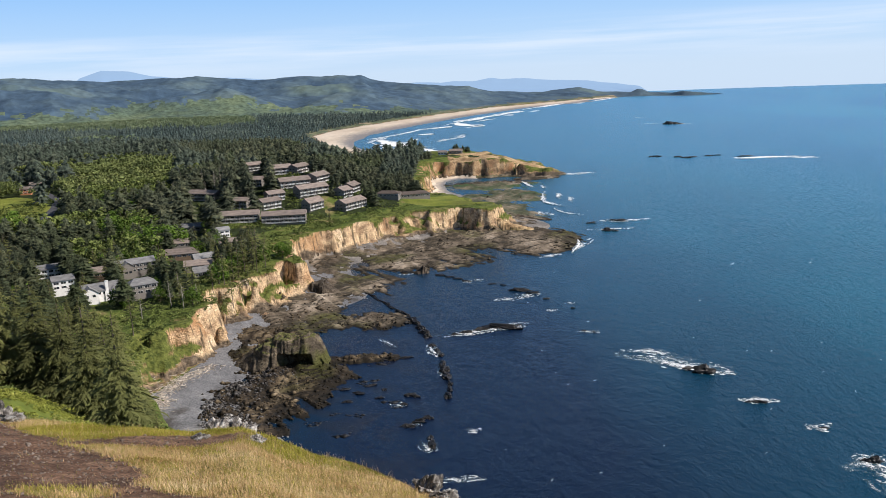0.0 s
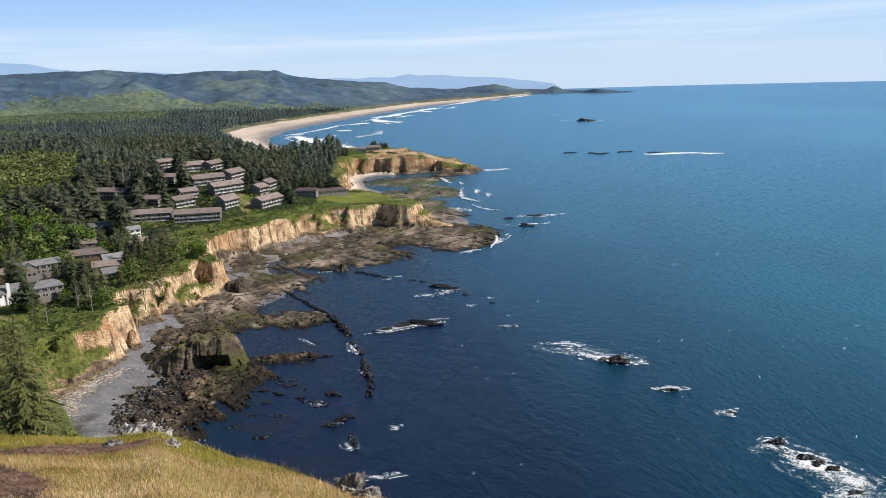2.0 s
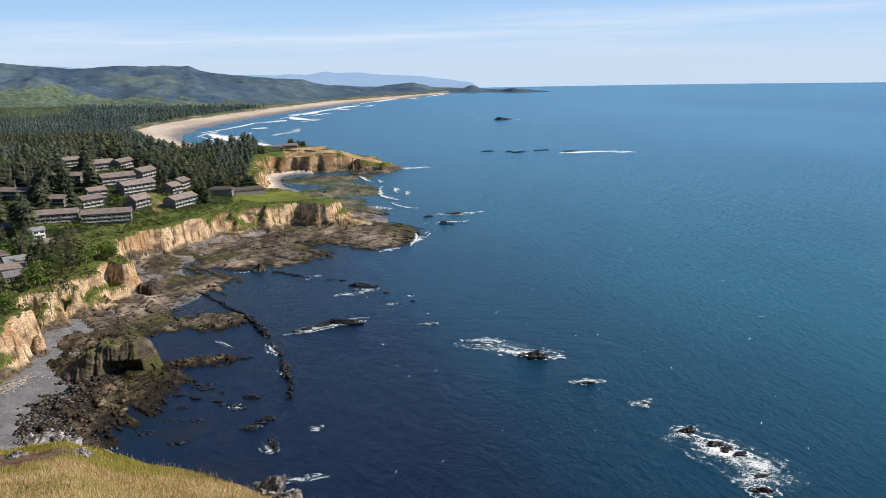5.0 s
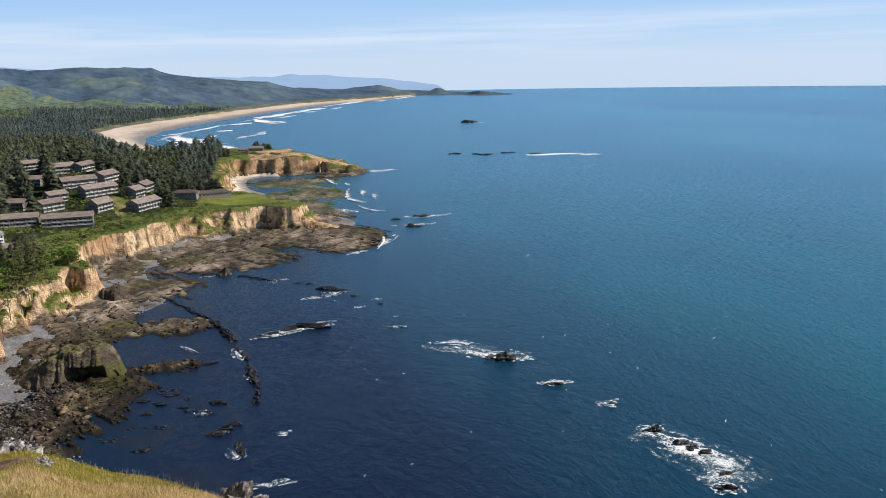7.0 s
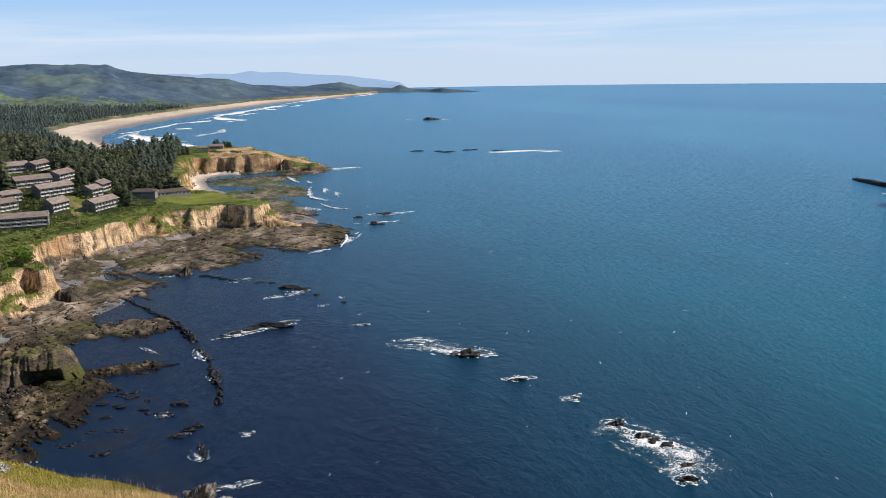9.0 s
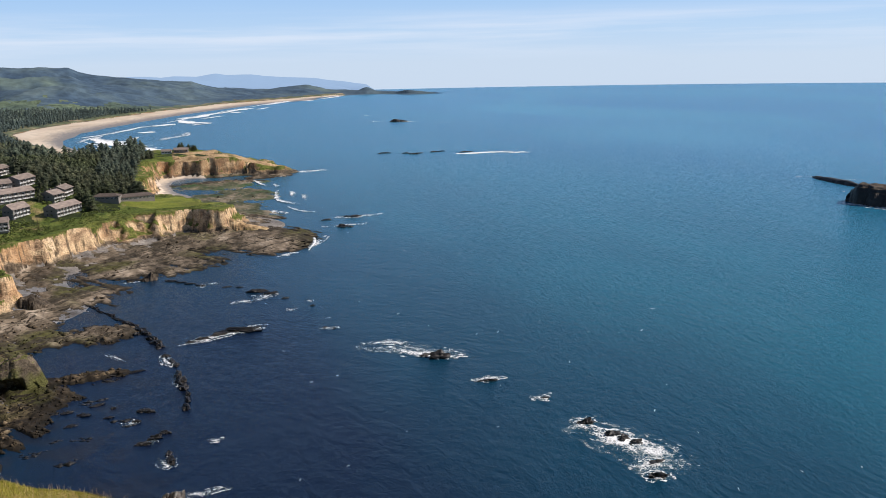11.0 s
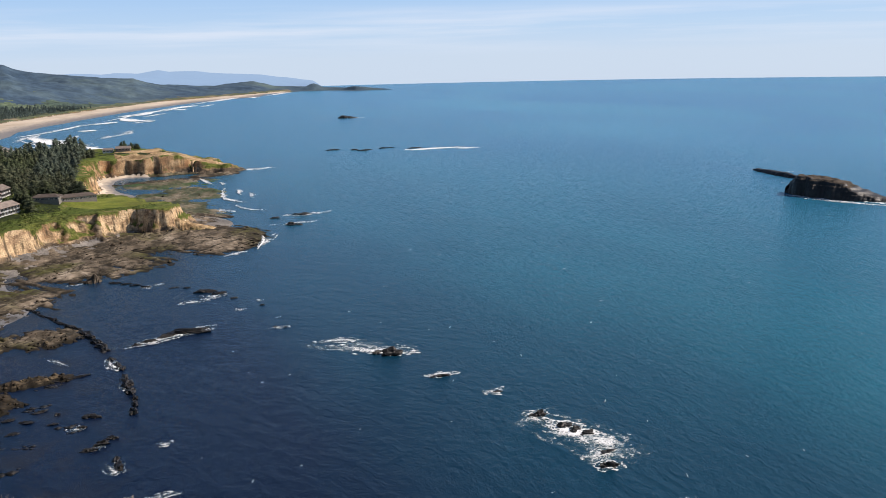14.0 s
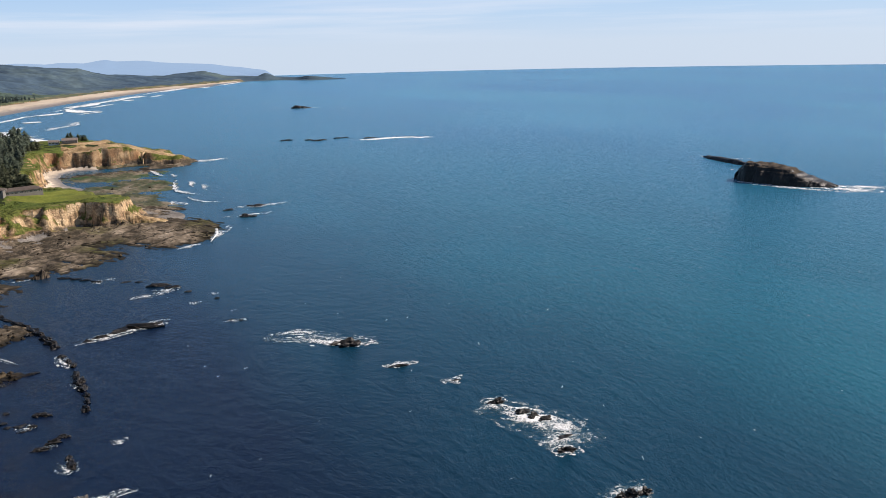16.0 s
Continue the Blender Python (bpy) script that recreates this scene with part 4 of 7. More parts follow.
def boulder(name, x, y, z, sx, sy, sz, mat, seed, label, category="rock", rough=0.35, detail=3, turn=0.0, group=""):
    """An uneven rock, sunk a little into what it stands on."""
    bm = bmesh.new()
    bmesh.ops.create_icosphere(bm, subdivisions=detail, radius=1)
    c, s = math.cos(radians(turn)), math.sin(radians(turn))
    for v in bm.verts:
        p = v.co.copy()
        k = 1 + rough * noise.fractal(p * 1.4 + Vector((seed * 3.7, seed, 0)), 1.0, 2.0, 4)
        k += 0.16 * (noise.cell(p * 2.6 + Vector((seed, 0, 0))) - 0.5)
        q = Vector((p.x * sx * k, p.y * sy * k, max(p.z, -0.45) * sz * k))
        v.co = Vector((c * q.x - s * q.y, s * q.x + c * q.y, q.z))
    ob = part(name, bm, mat, None)
    ob.location = (x, y, z)
    return tagged(ob, label, category, group)


def on_brow(az, q):
    r = float(np.interp(az, EDGE_AZ, EDGE_R)) * q
    return r * math.sin(radians(az)), r * math.cos(radians(az)), float(brow(np.array([r]), np.array([az]))[0])


for k, (az, q, s, h) in enumerate([(-1.9, 1.02, 0.42, 0.42), (-0.7, 1.0, 0.36, 0.25), (-17.2, 1.03, 0.75, 0.30), (-15.6, 1.03, 0.45, 0.24), (-31.2, 1.0, 0.3, 0.55), (-30.4, 0.98, 0.35, 0.25), (-18.6, 0.93, 0.2, 0.12), (-14.6, 0.93, 0.25, 0.13)]):
    x, y, z = on_brow(az, q)
    boulder("boulder", x, y, z + h * 0.2, s, s * 0.8, h, M["pale_rock"], 20 + k, "pale lichen-spotted rock at the grassy brow", detail=5, rough=0.85, turn=k * 40, group="rocks on the brow")

# small stones on the path, too many to count
rng = np.random.default_rng(8)
sx_, sy_ = rng.uniform(-16, -3, 22000), rng.uniform(9, 25, 22000)
ok = (bare(sx_, sy_) > 0.35) & (rng.random(22000) < 0.55)
sx_, sy_ = sx_[ok], sy_[ok]
srad = np.hypot(sx_, sy_)
sz_ = brow(srad, np.degrees(np.arctan2(sx_, sy_)))
size = rng.gamma(1.3, 0.010, len(sx_)) + 0.006
octa = np.array([(1, 0, 0), (-1, 0, 0), (0, 1, 0), (0, -1, 0), (0, 0, 0.7), (0, 0, -0.7)])
of = np.array([(0, 2, 4), (2, 1, 4), (1, 3, 4), (3, 0, 4), (2, 0, 5), (1, 2, 5), (3, 1, 5), (0, 3, 5)])
jit = rng.uniform(0.6, 1.4, (len(sx_), 6, 1))
sv_ = (octa[None] * jit * size[:, None, None] + np.stack([sx_, sy_, sz_ + size * 0.2], -1)[:, None]).reshape(-1, 3)
sf_ = (of[None] + 6 * np.arange(len(sx_))[:, None, None]).reshape(-1, 3)
tagged(put("gravel", sv_, sf_, M["gravel"]), "loose pale stones scattered on the soil path", "gravel", kind="stuff")


# ---- trees ----
def frond(out, p, direction, length, width, droop, rng, roll=0.45):
    """A flat drooping spray of needles: two triangles each side of a rib."""
    d = np.asarray(direction, float)
    side = np.array([-d[1], d[0], 0.0])
    tilt = rng.normal(0, roll)
    side = side / (np.linalg.norm(side) + 1e-9) * width * math.cos(tilt) + np.array([0, 0, width * math.sin(tilt)])
    mid = p + d * length * 0.55 + np.array([0, 0, -droop * length * 0.25])
    tip = p + d * length + np.array([0, 0, -droop * length])
    lift = np.array([0, 0, -0.25 * width])
    b = len(out[0])
    out[0].extend([p, mid + side + lift, tip, mid - side + lift, mid])
    out[1].extend([(b, b + 1, b + 4), (b + 4, b + 1, b + 2), (b, b + 4, b + 3), (b + 4, b + 2, b + 3)])


def conifer(seed, whorls, per, sub=0, spread=0.17, bare_to=0.15, ragged=0.35, slim=0.22):
    """A conifer one unit high: vertices and triangles of its crown."""
    rng = np.random.default_rng(seed)
    out = ([], [])
    for i in range(whorls):
        h = bare_to + (1 - bare_to) * (i + rng.uniform(-0.3, 0.3)) / whorls
        h = min(max(h, bare_to), 0.985)
        rad = spread * (1 - ((h - bare_to) / (1 - bare_to)) ** 1.35) + 0.012
        if h < bare_to + 0.15:
            rad *= 0.75
        for j in range(per):
            a = 2 * math.pi * (j + rng.uniform(-0.35, 0.35)) / per + i * 1.1
            ln = rad * (1 + ragged * rng.normal())
            ln = min(max(ln, rad * 0.35), rad * 1.6)
            d = np.array([math.cos(a), math.sin(a), rng.uniform(-0.05, 0.25)])
            p = np.array([0, 0, h + rng.uniform(-0.01, 0.01)])
            droop = rng.uniform(0.2, 0.5)
            if sub:
                for m in range(sub):
                    t = (m + 0.6) / sub
                    for sgn in (-1, 1):
                        aa = a + sgn * rng.uniform(0.5, 0.9)
                        q = p + d * ln * t + np.array([0, 0, -droop * ln * t * t])
                        sl = ln * (0.50 - 0.28 * t) * (0.72 if sub > 5 else 1.0) * rng.uniform(0.7, 1.3)
                        frond(out, q, (math.cos(aa), math.sin(aa), rng.uniform(-0.2, 0.25)), sl, sl * slim, rng.uniform(0.1, 0.6), rng)
                frond(out, p, d, ln, ln * slim * 0.4, droop, rng)
            else:
                frond(out, p, d, ln, ln * (0.42 if whorls < 12 else 0.30), droop, rng)
    frond(out, np.array([0, 0, 0.93]), (0.02, 0.01, 1.0), 0.07, 0.012, 0, rng)
    return np.array(out[0]), np.array(out[1])


def broadleaf(seed, clumps, leaves, leaf=0.06):
    """A rounded leafy crown one unit high, of loose clumps of small leaves."""
    rng = np.random.default_rng(seed)
    v, f = [], []
    for c in range(clumps):
        a, h = rng.uniform(0, 2 * math.pi), rng.uniform(0.28, 0.85)
        rr = 0.36 * math.sqrt(max(1 - ((h - 0.5) / 0.52) ** 2, 0.05)) * rng.uniform(0.5, 1.0)
        centre = np.array([rr * math.cos(a), rr * math.sin(a), h])
        cr = rng.uniform(0.10, 0.19)
        p = rng.normal(0, 1, (leaves, 3))
        p = p / np.linalg.norm(p, axis=1)[:, None] * cr * rng.uniform(0.75, 1.05, (leaves, 1)) * np.array([1, 1, 0.75])
        for q in p:
            e = rng.normal(0, 1, (2, 3))
            nq = q / np.linalg.norm(q)
            e = e - (e @ nq)[:, None] * nq * 0.7
            e = e / np.linalg.norm(e, axis=1)[:, None] * leaf * rng.uniform(0.6, 1.3)
            b = len(v)
            o = centre + q
            v.extend([o - e[0] * 0.7, o + e[1] * 0.6, o + e[0] * 0.7, o - e[1] * 0.6])
            f.extend([(b, b + 1, b + 2), (b, b + 2, b + 3)])
    return np.array(v), np.array(f)


def trunk_mesh(name, top, base_r, mat, limbs=0, seed=0, sides=7):
    """A tapered, slightly bent trunk one unit high with bare limbs."""
    rng = np.random.default_rng(seed)
    v, f = [], []

    def tube(pts, r0, r1):
        b = len(v)
        for i, p in enumerate(pts):
            r = r0 + (r1 - r0) * i / (len(pts) - 1)
            for j in range(sides):
                a = 2 * math.pi * j / sides
                v.append((p[0] + r * math.cos(a), p[1] + r * math.sin(a), p[2]))
        for i in range(len(pts) - 1):
            for j in range(sides):
                k = (j + 1) % sides
                f.append((b + i * sides + j, b + i * sides + k, b + (i + 1) * sides + k, b + (i + 1) * sides + j))

    bend = rng.normal(0, 0.006, (5, 2)).cumsum(0)
    spine = [(bend[i, 0], bend[i, 1], -0.02 + (top + 0.02) * i / 4) for i in range(5)]
    tube(spine, base_r, base_r * 0.25)
    for _ in range(limbs):
        h = rng.uniform(0.35, 0.92) * top
        a, ln = rng.uniform(0, 2 * math.pi), rng.uniform(0.08, 0.24) * (1.15 - h)
        tube([(0, 0, h), (ln * 0.5 * math.cos(a), ln * 0.5 * math.sin(a), h + ln * 0.25), (ln * math.cos(a), ln * math.sin(a), h + ln * rng.uniform(0.3, 0.9))], base_r * 0.3, base_r * 0.08)
    me = fast_mesh(name, v, f)
    me.materials.append(mat)
    return me


def tree_kind(crown, trunk, mat):
    me = fast_mesh("crown", *crown)
    me.materials.append(mat)
    return me, trunk


SPRUCE_NEAR = [tree_kind(conifer(100 + i, 32, 9, 10, 0.205, 0.04, 0.38, 0.13), trunk_mesh("trunk", 0.95, 0.016, M["bark"], 0, i), M["needle"]) for i in range(3)]
SPRUCE_MID = [tree_kind(conifer(120 + i, 15, 7, 2, 0.155 + 0.02 * (i % 3), 0.12 + 0.06 * (i % 2), 0.4), trunk_mesh("trunk", 0.95, 0.013, M["bark"], 6, 10 + i), M["needle"]) for i in range(5)]
PINE_MID = [tree_kind(conifer(140 + i, 9, 7, 2, 0.16, 0.45, 0.6), trunk_mesh("trunk", 0.97, 0.013, M["bark"], 12, 20 + i), M["needle"]) for i in range(4)]
LEAFY = [tree_kind(broadleaf(160 + i, 26, 42, 0.05), trunk_mesh("trunk", 0.6, 0.022, M["bark"], 8, 30 + i), M["leaf"]) for i in range(4)]
BARE = [trunk_mesh("trunk", 0.95, 0.014, M["dead"], 34, 50 + i, 5) for i in range(2)]


def tree(name, kind, x, y, tall, turn, label, group, category="tree", wide=1.0, sink=0.3):
    ob = new(name)
    ob.location = (x, y, height(x, y) - sink)
    ob.rotation_euler = (0, 0, turn)
    ob.scale = (tall * wide, tall * wide, tall)
    for nm, me in zip(("crown", "trunk"), kind):
        p = new(nm, me)
        p.parent = ob
    return tagged(ob, label, category, group)


rng = np.random.default_rng(11)
# big spruces on the slope just below the brow
for az, r, tall in [(-23.4, 176, 30), (-21.4, 200, 21), (-25.2, 202, 31), (-26.6, 238, 33), (-24.0, 240, 31), (-28.0, 246, 34), (-30.0, 252, 33), (-32.0, 250, 34), (-29.0, 276, 32), (-26.0, 275, 31),
                    (-31.0, 290, 32), (-27.4, 302, 30), (-24.6, 292, 27), (-33.0, 274, 34), (-34.6, 250, 34), (-22.7, 226, 23), (-33.2, 228, 30), (-22.0, 262, 20), (-25.4, 318, 26), (-29.6, 318, 30), (-32.4, 322, 32),
                    (-23.2, 420, 21), (-24.0, 405, 24), (-24.8, 420, 25), (-25.6, 400, 27), (-26.4, 425, 26), (-24.4, 440, 22), (-25.2, 445, 23), (-26.0, 455, 25), (-27.0, 410, 27), (-27.6, 440, 26), (-23.7, 385, 22), (-25.0, 375, 25), (-26.4, 380, 27)]:
    x, y = r * math.sin(radians(az)), r * math.cos(radians(az))
    tree("spruce_tree", SPRUCE_NEAR[rng.integers(3)], x, y, tall * rng.uniform(0.92, 1.05), rng.uniform(0, 6.28), "large dark green spruce with drooping boughs on the slope", "spruces below the brow", wide=rng.uniform(0.95, 1.2))

HOUSES = []   # filled below: centre and clear radius, so that no tree stands in a house


# ---- houses ----
def house(name, ax, ay, bx, by, z, deep, floors, walls, label, group, balconies=True, roof="shingle", chimney=0, hip=False, wing=None, face=None, pitch=0.17, stack=None, story=2.9):
    """A house whose front runs from a to b, with the rooms behind it. Walls, gabled roof with eaves, windows and balconies."""
    length = math.hypot(bx - ax, by - ay)
    if face is not None:
        # turned about the middle of its front to face this bearing
        mx, my = (ax + bx) / 2, (ay + by) / 2
        ux, uy = -math.cos(radians(face)), math.sin(radians(face))
        ax, ay, bx, by = mx - ux * length / 2, my - uy * length / 2, mx + ux * length / 2, my + uy * length / 2
    z = max(z, max(height(ax + (bx - ax) * u, ay + (by - ay) * u) for u in (0, 0.5, 1)) + 0.25)
    ob = new(name)
    ob.matrix_world = Matrix.Translation((ax, ay, z)) @ Matrix.Rotation(math.atan2(by - ay, bx - ax), 4, "Z")
    tagged(ob, label, "house", group)
    tall = floors * story + 0.3
    bm = bmesh.new()
    y0 = 1.5 if balconies else 0.0
    box(bm, 0, length, y0, deep, -4.0, tall)
    # gable ends
    ridge = tall + deep * pitch
    if not hip:
        for x in (0.0, length):
            vs = [bm.verts.new((x, y0, tall)), bm.verts.new((x, deep, tall)), bm.verts.new((x, (y0 + deep) / 2, ridge - 0.1))]
            bm.faces.new(vs)
    part("wall", bm, M[walls], ob)
    bm = bmesh.new()
    e, t = 0.7, 0.28
    inset = deep * 0.45 if hip else 0.0
    m = (y0 + deep) / 2
    low = tall - 0.12
    yf = -0.5 if balconies else y0 - e
    prof = [(yf, low), (m, ridge), (deep + e, low)]
    vs = []
    for dz in (0, t):
        vs.append([[bm.verts.new((x, y, zz + dz)) for x in ((-e + (inset if i == 1 else 0)), (length + e - (inset if i == 1 else 0)))] for i, (y, zz) in enumerate(prof)])
    for i in range(2):
        bm.faces.new((vs[1][i][0], vs[1][i][1], vs[1][i + 1][1], vs[1][i + 1][0]))
        bm.faces.new((vs[0][i + 1][0], vs[0][i + 1][1], vs[0][i][1], vs[0][i][0]))
        for s in (0, 1):
            bm.faces.new((vs[0][i][s], vs[1][i][s], vs[1][i + 1][s], vs[0][i + 1][s]))
    for i in (0, 2):
        bm.faces.new((vs[0][i][0], vs[0][i][1], vs[1][i][1], vs[1][i][0]))
    for s in (0, 1):
        bm.faces.new((vs[0][0][s], vs[0][1][s], vs[0][2][s]))
    bmesh.ops.recalc_face_normals(bm, faces=bm.faces)
    roof_ob = part("roof", bm, M[roof], ob)
    bays = max(2, round(length / 4.2))
    step = length / bays
    for k in range(floors):
        zf = k * story + 0.25
        for i in range(bays):
            bm = bmesh.new()
            box(bm, i * step + step * 0.16, i * step + step * 0.84, y0 - 0.05, y0 + 0.1, zf + (0.25 if balconies else 0.8), zf + 2.15)
            win = part("window", bm, M["glass"], ob)
            bm = bmesh.new()
            for u0, u1, v0, v1 in ((0.13, 0.16, 0.1, 2.28), (0.84, 0.87, 0.1, 2.28), (0.485, 0.515, 0.1, 2.15)):
                box(bm, i * step + step * u0, i * step + step * u1, y0 - 0.09, y0, zf + (v0 if balconies else 0.7), zf + v1)
            box(bm, i * step + step * 0.13, i * step + step * 0.87, y0 - 0.09, y0, zf + 2.15, zf + 2.28)
            part("frame", bm, M["white_paint"], win)
        if balconies:
            bm = bmesh.new()
            box(bm, 0, length, 0, y0 - 0.003, zf - 0.25, zf)
            slab = part("balcony", bm, M["rail"], ob)
            bm = bmesh.new()
            box(bm, 0, length, 0.0, 0.08, zf + 0.95, zf + 1.06)
            box(bm, 0, length, 0.02, 0.06, zf + 0.12, zf + 0.18)
            for i in range(int(length / 0.45) + 1):
                box(bm, i * 0.45, i * 0.45 + 0.13, 0.02, 0.05, zf + 0.16, zf + 0.95)
            part("railing", bm, M["rail"], slab)
    if balconies:
        for i in range(bays + 1):
            bm = bmesh.new()
            x = min(max(i * step, 0.12), length - 0.12)
            box(bm, x - 0.1, x + 0.1, -0.12, y0, -0.2, tall - 0.15)
            part("party_wall", bm, M[walls], ob)
    if wing:
        w0, w1 = wing
        wm, wr = (w0 + w1) / 2, tall + (w1 - w0) * 0.36
        bm = bmesh.new()
        box(bm, w0, w1, -4.0, y0 - 0.003, -4.0, tall)
        bm.faces.new([bm.verts.new(p) for p in ((w0, -4.0, tall), (w1, -4.0, tall), (wm, -4.0, wr))])
        part("wing_wall", bm, M[walls], ob)
        bm = bmesh.new()
        for s in (-1, 1):
            edge = wm + s * ((w1 - w0) / 2 + 0.5)
            drop = tall - 0.3
            q = [(edge, -4.6, drop), (wm, -4.6, wr + 0.1), (wm, m, wr + 0.1), (edge, m, drop)]
            lo, hi = [bm.verts.new(p) for p in q], [bm.verts.new((a, b, c + 0.25)) for a, b, c in q]
            bm.faces.new(hi)
            bm.faces.new(lo[::-1])
            for i in range(4):
                bm.faces.new((lo[i], lo[(i + 1) % 4], hi[(i + 1) % 4], hi[i]))
        bmesh.ops.recalc_face_normals(bm, faces=bm.faces)
        part("wing_roof", bm, M[roof], ob)
        for i in range(2):
            bm = bmesh.new()
            x = w0 + (w1 - w0) * (0.3 + 0.4 * i)
            box(bm, x - 0.9, x + 0.9, -4.06, -3.9, 0.9, 2.3)
            part("window", bm, M["glass"], ob)
    if stack:
        # a tall chimney against the front, flared at its foot
        bm = bmesh.new()
        box(bm, stack - 1.5, stack + 1.5, y0 - 0.9, y0 - 0.003, -4.0, 2.6)
        box(bm, stack - 0.9, stack + 0.9, y0 - 0.85, y0 + 0.4, 2.6, ridge + 1.6)
        box(bm, stack - 1.05, stack + 1.05, y0 - 1.0, y0 + 0.55, ridge + 1.6, ridge + 1.9)
        part("chimney", bm, M[walls], ob)
        # a bay with a pointed roof beside it
        bm = bmesh.new()
        bmesh.ops.create_cone(bm, cap_ends=True, segments=10, radius1=3.0, radius2=3.0, depth=tall + 4.0, matrix=Matrix.Translation((stack + 4.6, y0, (tall - 4.0) / 2)))
        bay = part("bay", bm, M[walls], ob)
        bm = bmesh.new()
        bmesh.ops.create_cone(bm, cap_ends=True, segments=10, radius1=3.6, radius2=0.05, depth=3.0, matrix=Matrix.Translation((stack + 4.6, y0, tall + 1.5)))
        part("bay_roof", bm, M[roof], bay)
        for i in range(5):
            a = radians(200 + 35 * i)
            bm = bmesh.new()
            box(bm, -0.6, 0.6, -0.08, 0.08, 0.8, 2.3)
            bmesh.ops.transform(bm, verts=bm.verts, matrix=Matrix.Translation((stack + 4.6 + 2.93 * math.cos(a), y0 + 2.93 * math.sin(a), 0)) @ Matrix.Rotation(a + math.pi / 2, 4, "Z"))
            part("window", bm, M["glass"], bay)
    # small windows in the end walls
    for k in range(floors):
        for u in (0.35, 0.7):
            for x in (-0.04, length - 0.06):
                bm = bmesh.new()
                yy = y0 + (deep - y0) * u
                box(bm, x, x + 0.1, yy - 0.6, yy + 0.6, k * story + 1.1, k * story + 2.3)
                part("window", bm, M["glass"], ob)
    for c in range(chimney):
        bm = bmesh.new()
        x = length * (c + 0.6) / (chimney + 0.2)
        box(bm, x - 0.6, x + 0.6, m + 0.4, m + 1.5, tall - 0.3, ridge + 1.5)
        box(bm, x - 0.75, x + 0.75, m + 0.25, m + 1.65, ridge + 1.5, ridge + 1.75)
        part("chimney", bm, M[walls], ob)
    c = Vector(((ax + bx) / 2, (ay + by) / 2, 0)) + ob.matrix_world.to_3x3() @ Vector((0, deep / 2, 0))
    HOUSES.append((c.x, c.y, max(length, deep) * 0.55 + 2))
    return ob


HOTEL = "grey two-storey clifftop hotel building with pale balconies and brown roof"
for ax, ay, bx, by, z, deep, fl in [(-184, 896, -166, 904, 50, 14, 2), (-159, 899, -149, 924, 50.5, 12, 2), (-166, 833, -137, 848, 42, 14, 2), (-131, 852, -120, 876, 43, 14, 2), (-142, 808, -116, 830, 34, 14, 2),
                                    (-99, 818, -91, 831, 30, 14, 2), (-91, 834, -85, 853, 32, 13, 2), (-93, 777, -75, 805, 24, 14, 2), (-172, 771, -157, 786, 31, 13, 2),
                                    (-171, 796, -157, 807, 34.5, 12, 2), (-165, 726, -125, 729, 24.5, 13, 2), (-203, 728, -169, 731, 27, 13, 2), (-206, 786, -191, 782, 33, 12, 2),
                                    (-264, 832, -232, 818, 35.5, 13, 2), (-226, 951, -211, 962, 51, 12, 2), (-204, 858, -190, 853, 44, 12, 2)]:
    house("hotel_building", ax, ay, bx, by, z, deep, fl, "siding", HOTEL, "hotel buildings", chimney=1 if deep > 12 else 0, pitch=0.26, story=3.4)
house("hotel_building", -127, 772, -116, 790, 26, 11, 2, "siding", "grey hotel building with a tall chimney and stepped gables", "hotel buildings", chimney=2, pitch=0.42, story=3.4)
house("lodge", -68, 836, -44, 830, 26.5, 13, 1, "siding", "low brown-roofed lodge beside the bluff lawn", "hotel buildings", False, roof="dark_roof", hip=True)
house("lodge", -43, 838, -11, 846, 26, 14, 1, "siding", "low brown-roofed lodge beside the bluff lawn", "hotel buildings", False, roof="dark_roof", hip=True)
house("cottage", -191, 664, -178, 661, 28, 8, 2, "white_paint", "white two-storey cottage among the bluff trees", "houses on the bluff", False, face=148, roof="grey_roof", pitch=0.3)
house("cottage", -180, 644, -163, 634, 25.5, 9, 1, "siding", "low grey cottage among the bluff trees", "houses on the bluff", False, face=165, pitch=0.3)
house("cottage", -228, 494, -203, 485, 27.5, 10, 1, "white_paint", "white gabled house with a tall chimney on the bluff", "houses on the bluff", False, wing=(1, 11), pitch=0.42, stack=16.5, face=148, roof="grey_roof")
house("cottage", -198, 492, -181, 490, 27, 11, 2, "siding", "grey house with hipped roof on the bluff", "houses on the bluff", False, hip=True, pitch=0.3, face=148, roof="grey_roof")
house("cottage", -253, 505, -240, 506, 28.5, 9, 2, "white_paint", "white house behind spruces on the bluff", "houses on the bluff", False, face=148, roof="grey_roof", pitch=0.3)
house("cottage", -246, 532, -231, 535, 29, 10, 1, "brown_siding", "brown low house under the trees", "houses on the bluff", False, face=165, pitch=0.3)
house("cottage", -227, 553, -203, 544, 28, 10, 2, "siding", "grey gabled house among dark trees", "houses on the bluff", False, wing=(3, 10), face=148, roof="grey_roof", pitch=0.3)
house("cottage", -211, 591, -184, 585, 28, 11, 1, "brown_siding", "brown low house under the trees", "houses on the bluff", False, hip=True, face=165, pitch=0.3)
house("cottage", -183, 560, -166, 553, 26, 10, 1, "siding", "grey weathered house among dark trees", "houses on the bluff", False, face=165, pitch=0.3)
house("cottage", -216, 628, -197, 622, 29, 10, 1, "siding", "low grey cottage among the bluff trees", "houses on the bluff", False, face=165, pitch=0.3)
house("cottage", -233, 702, -210, 703, 27, 10, 1, "siding", "long low grey house under the trees", "houses on the bluff", False, face=165, pitch=0.3, roof="grey_roof")
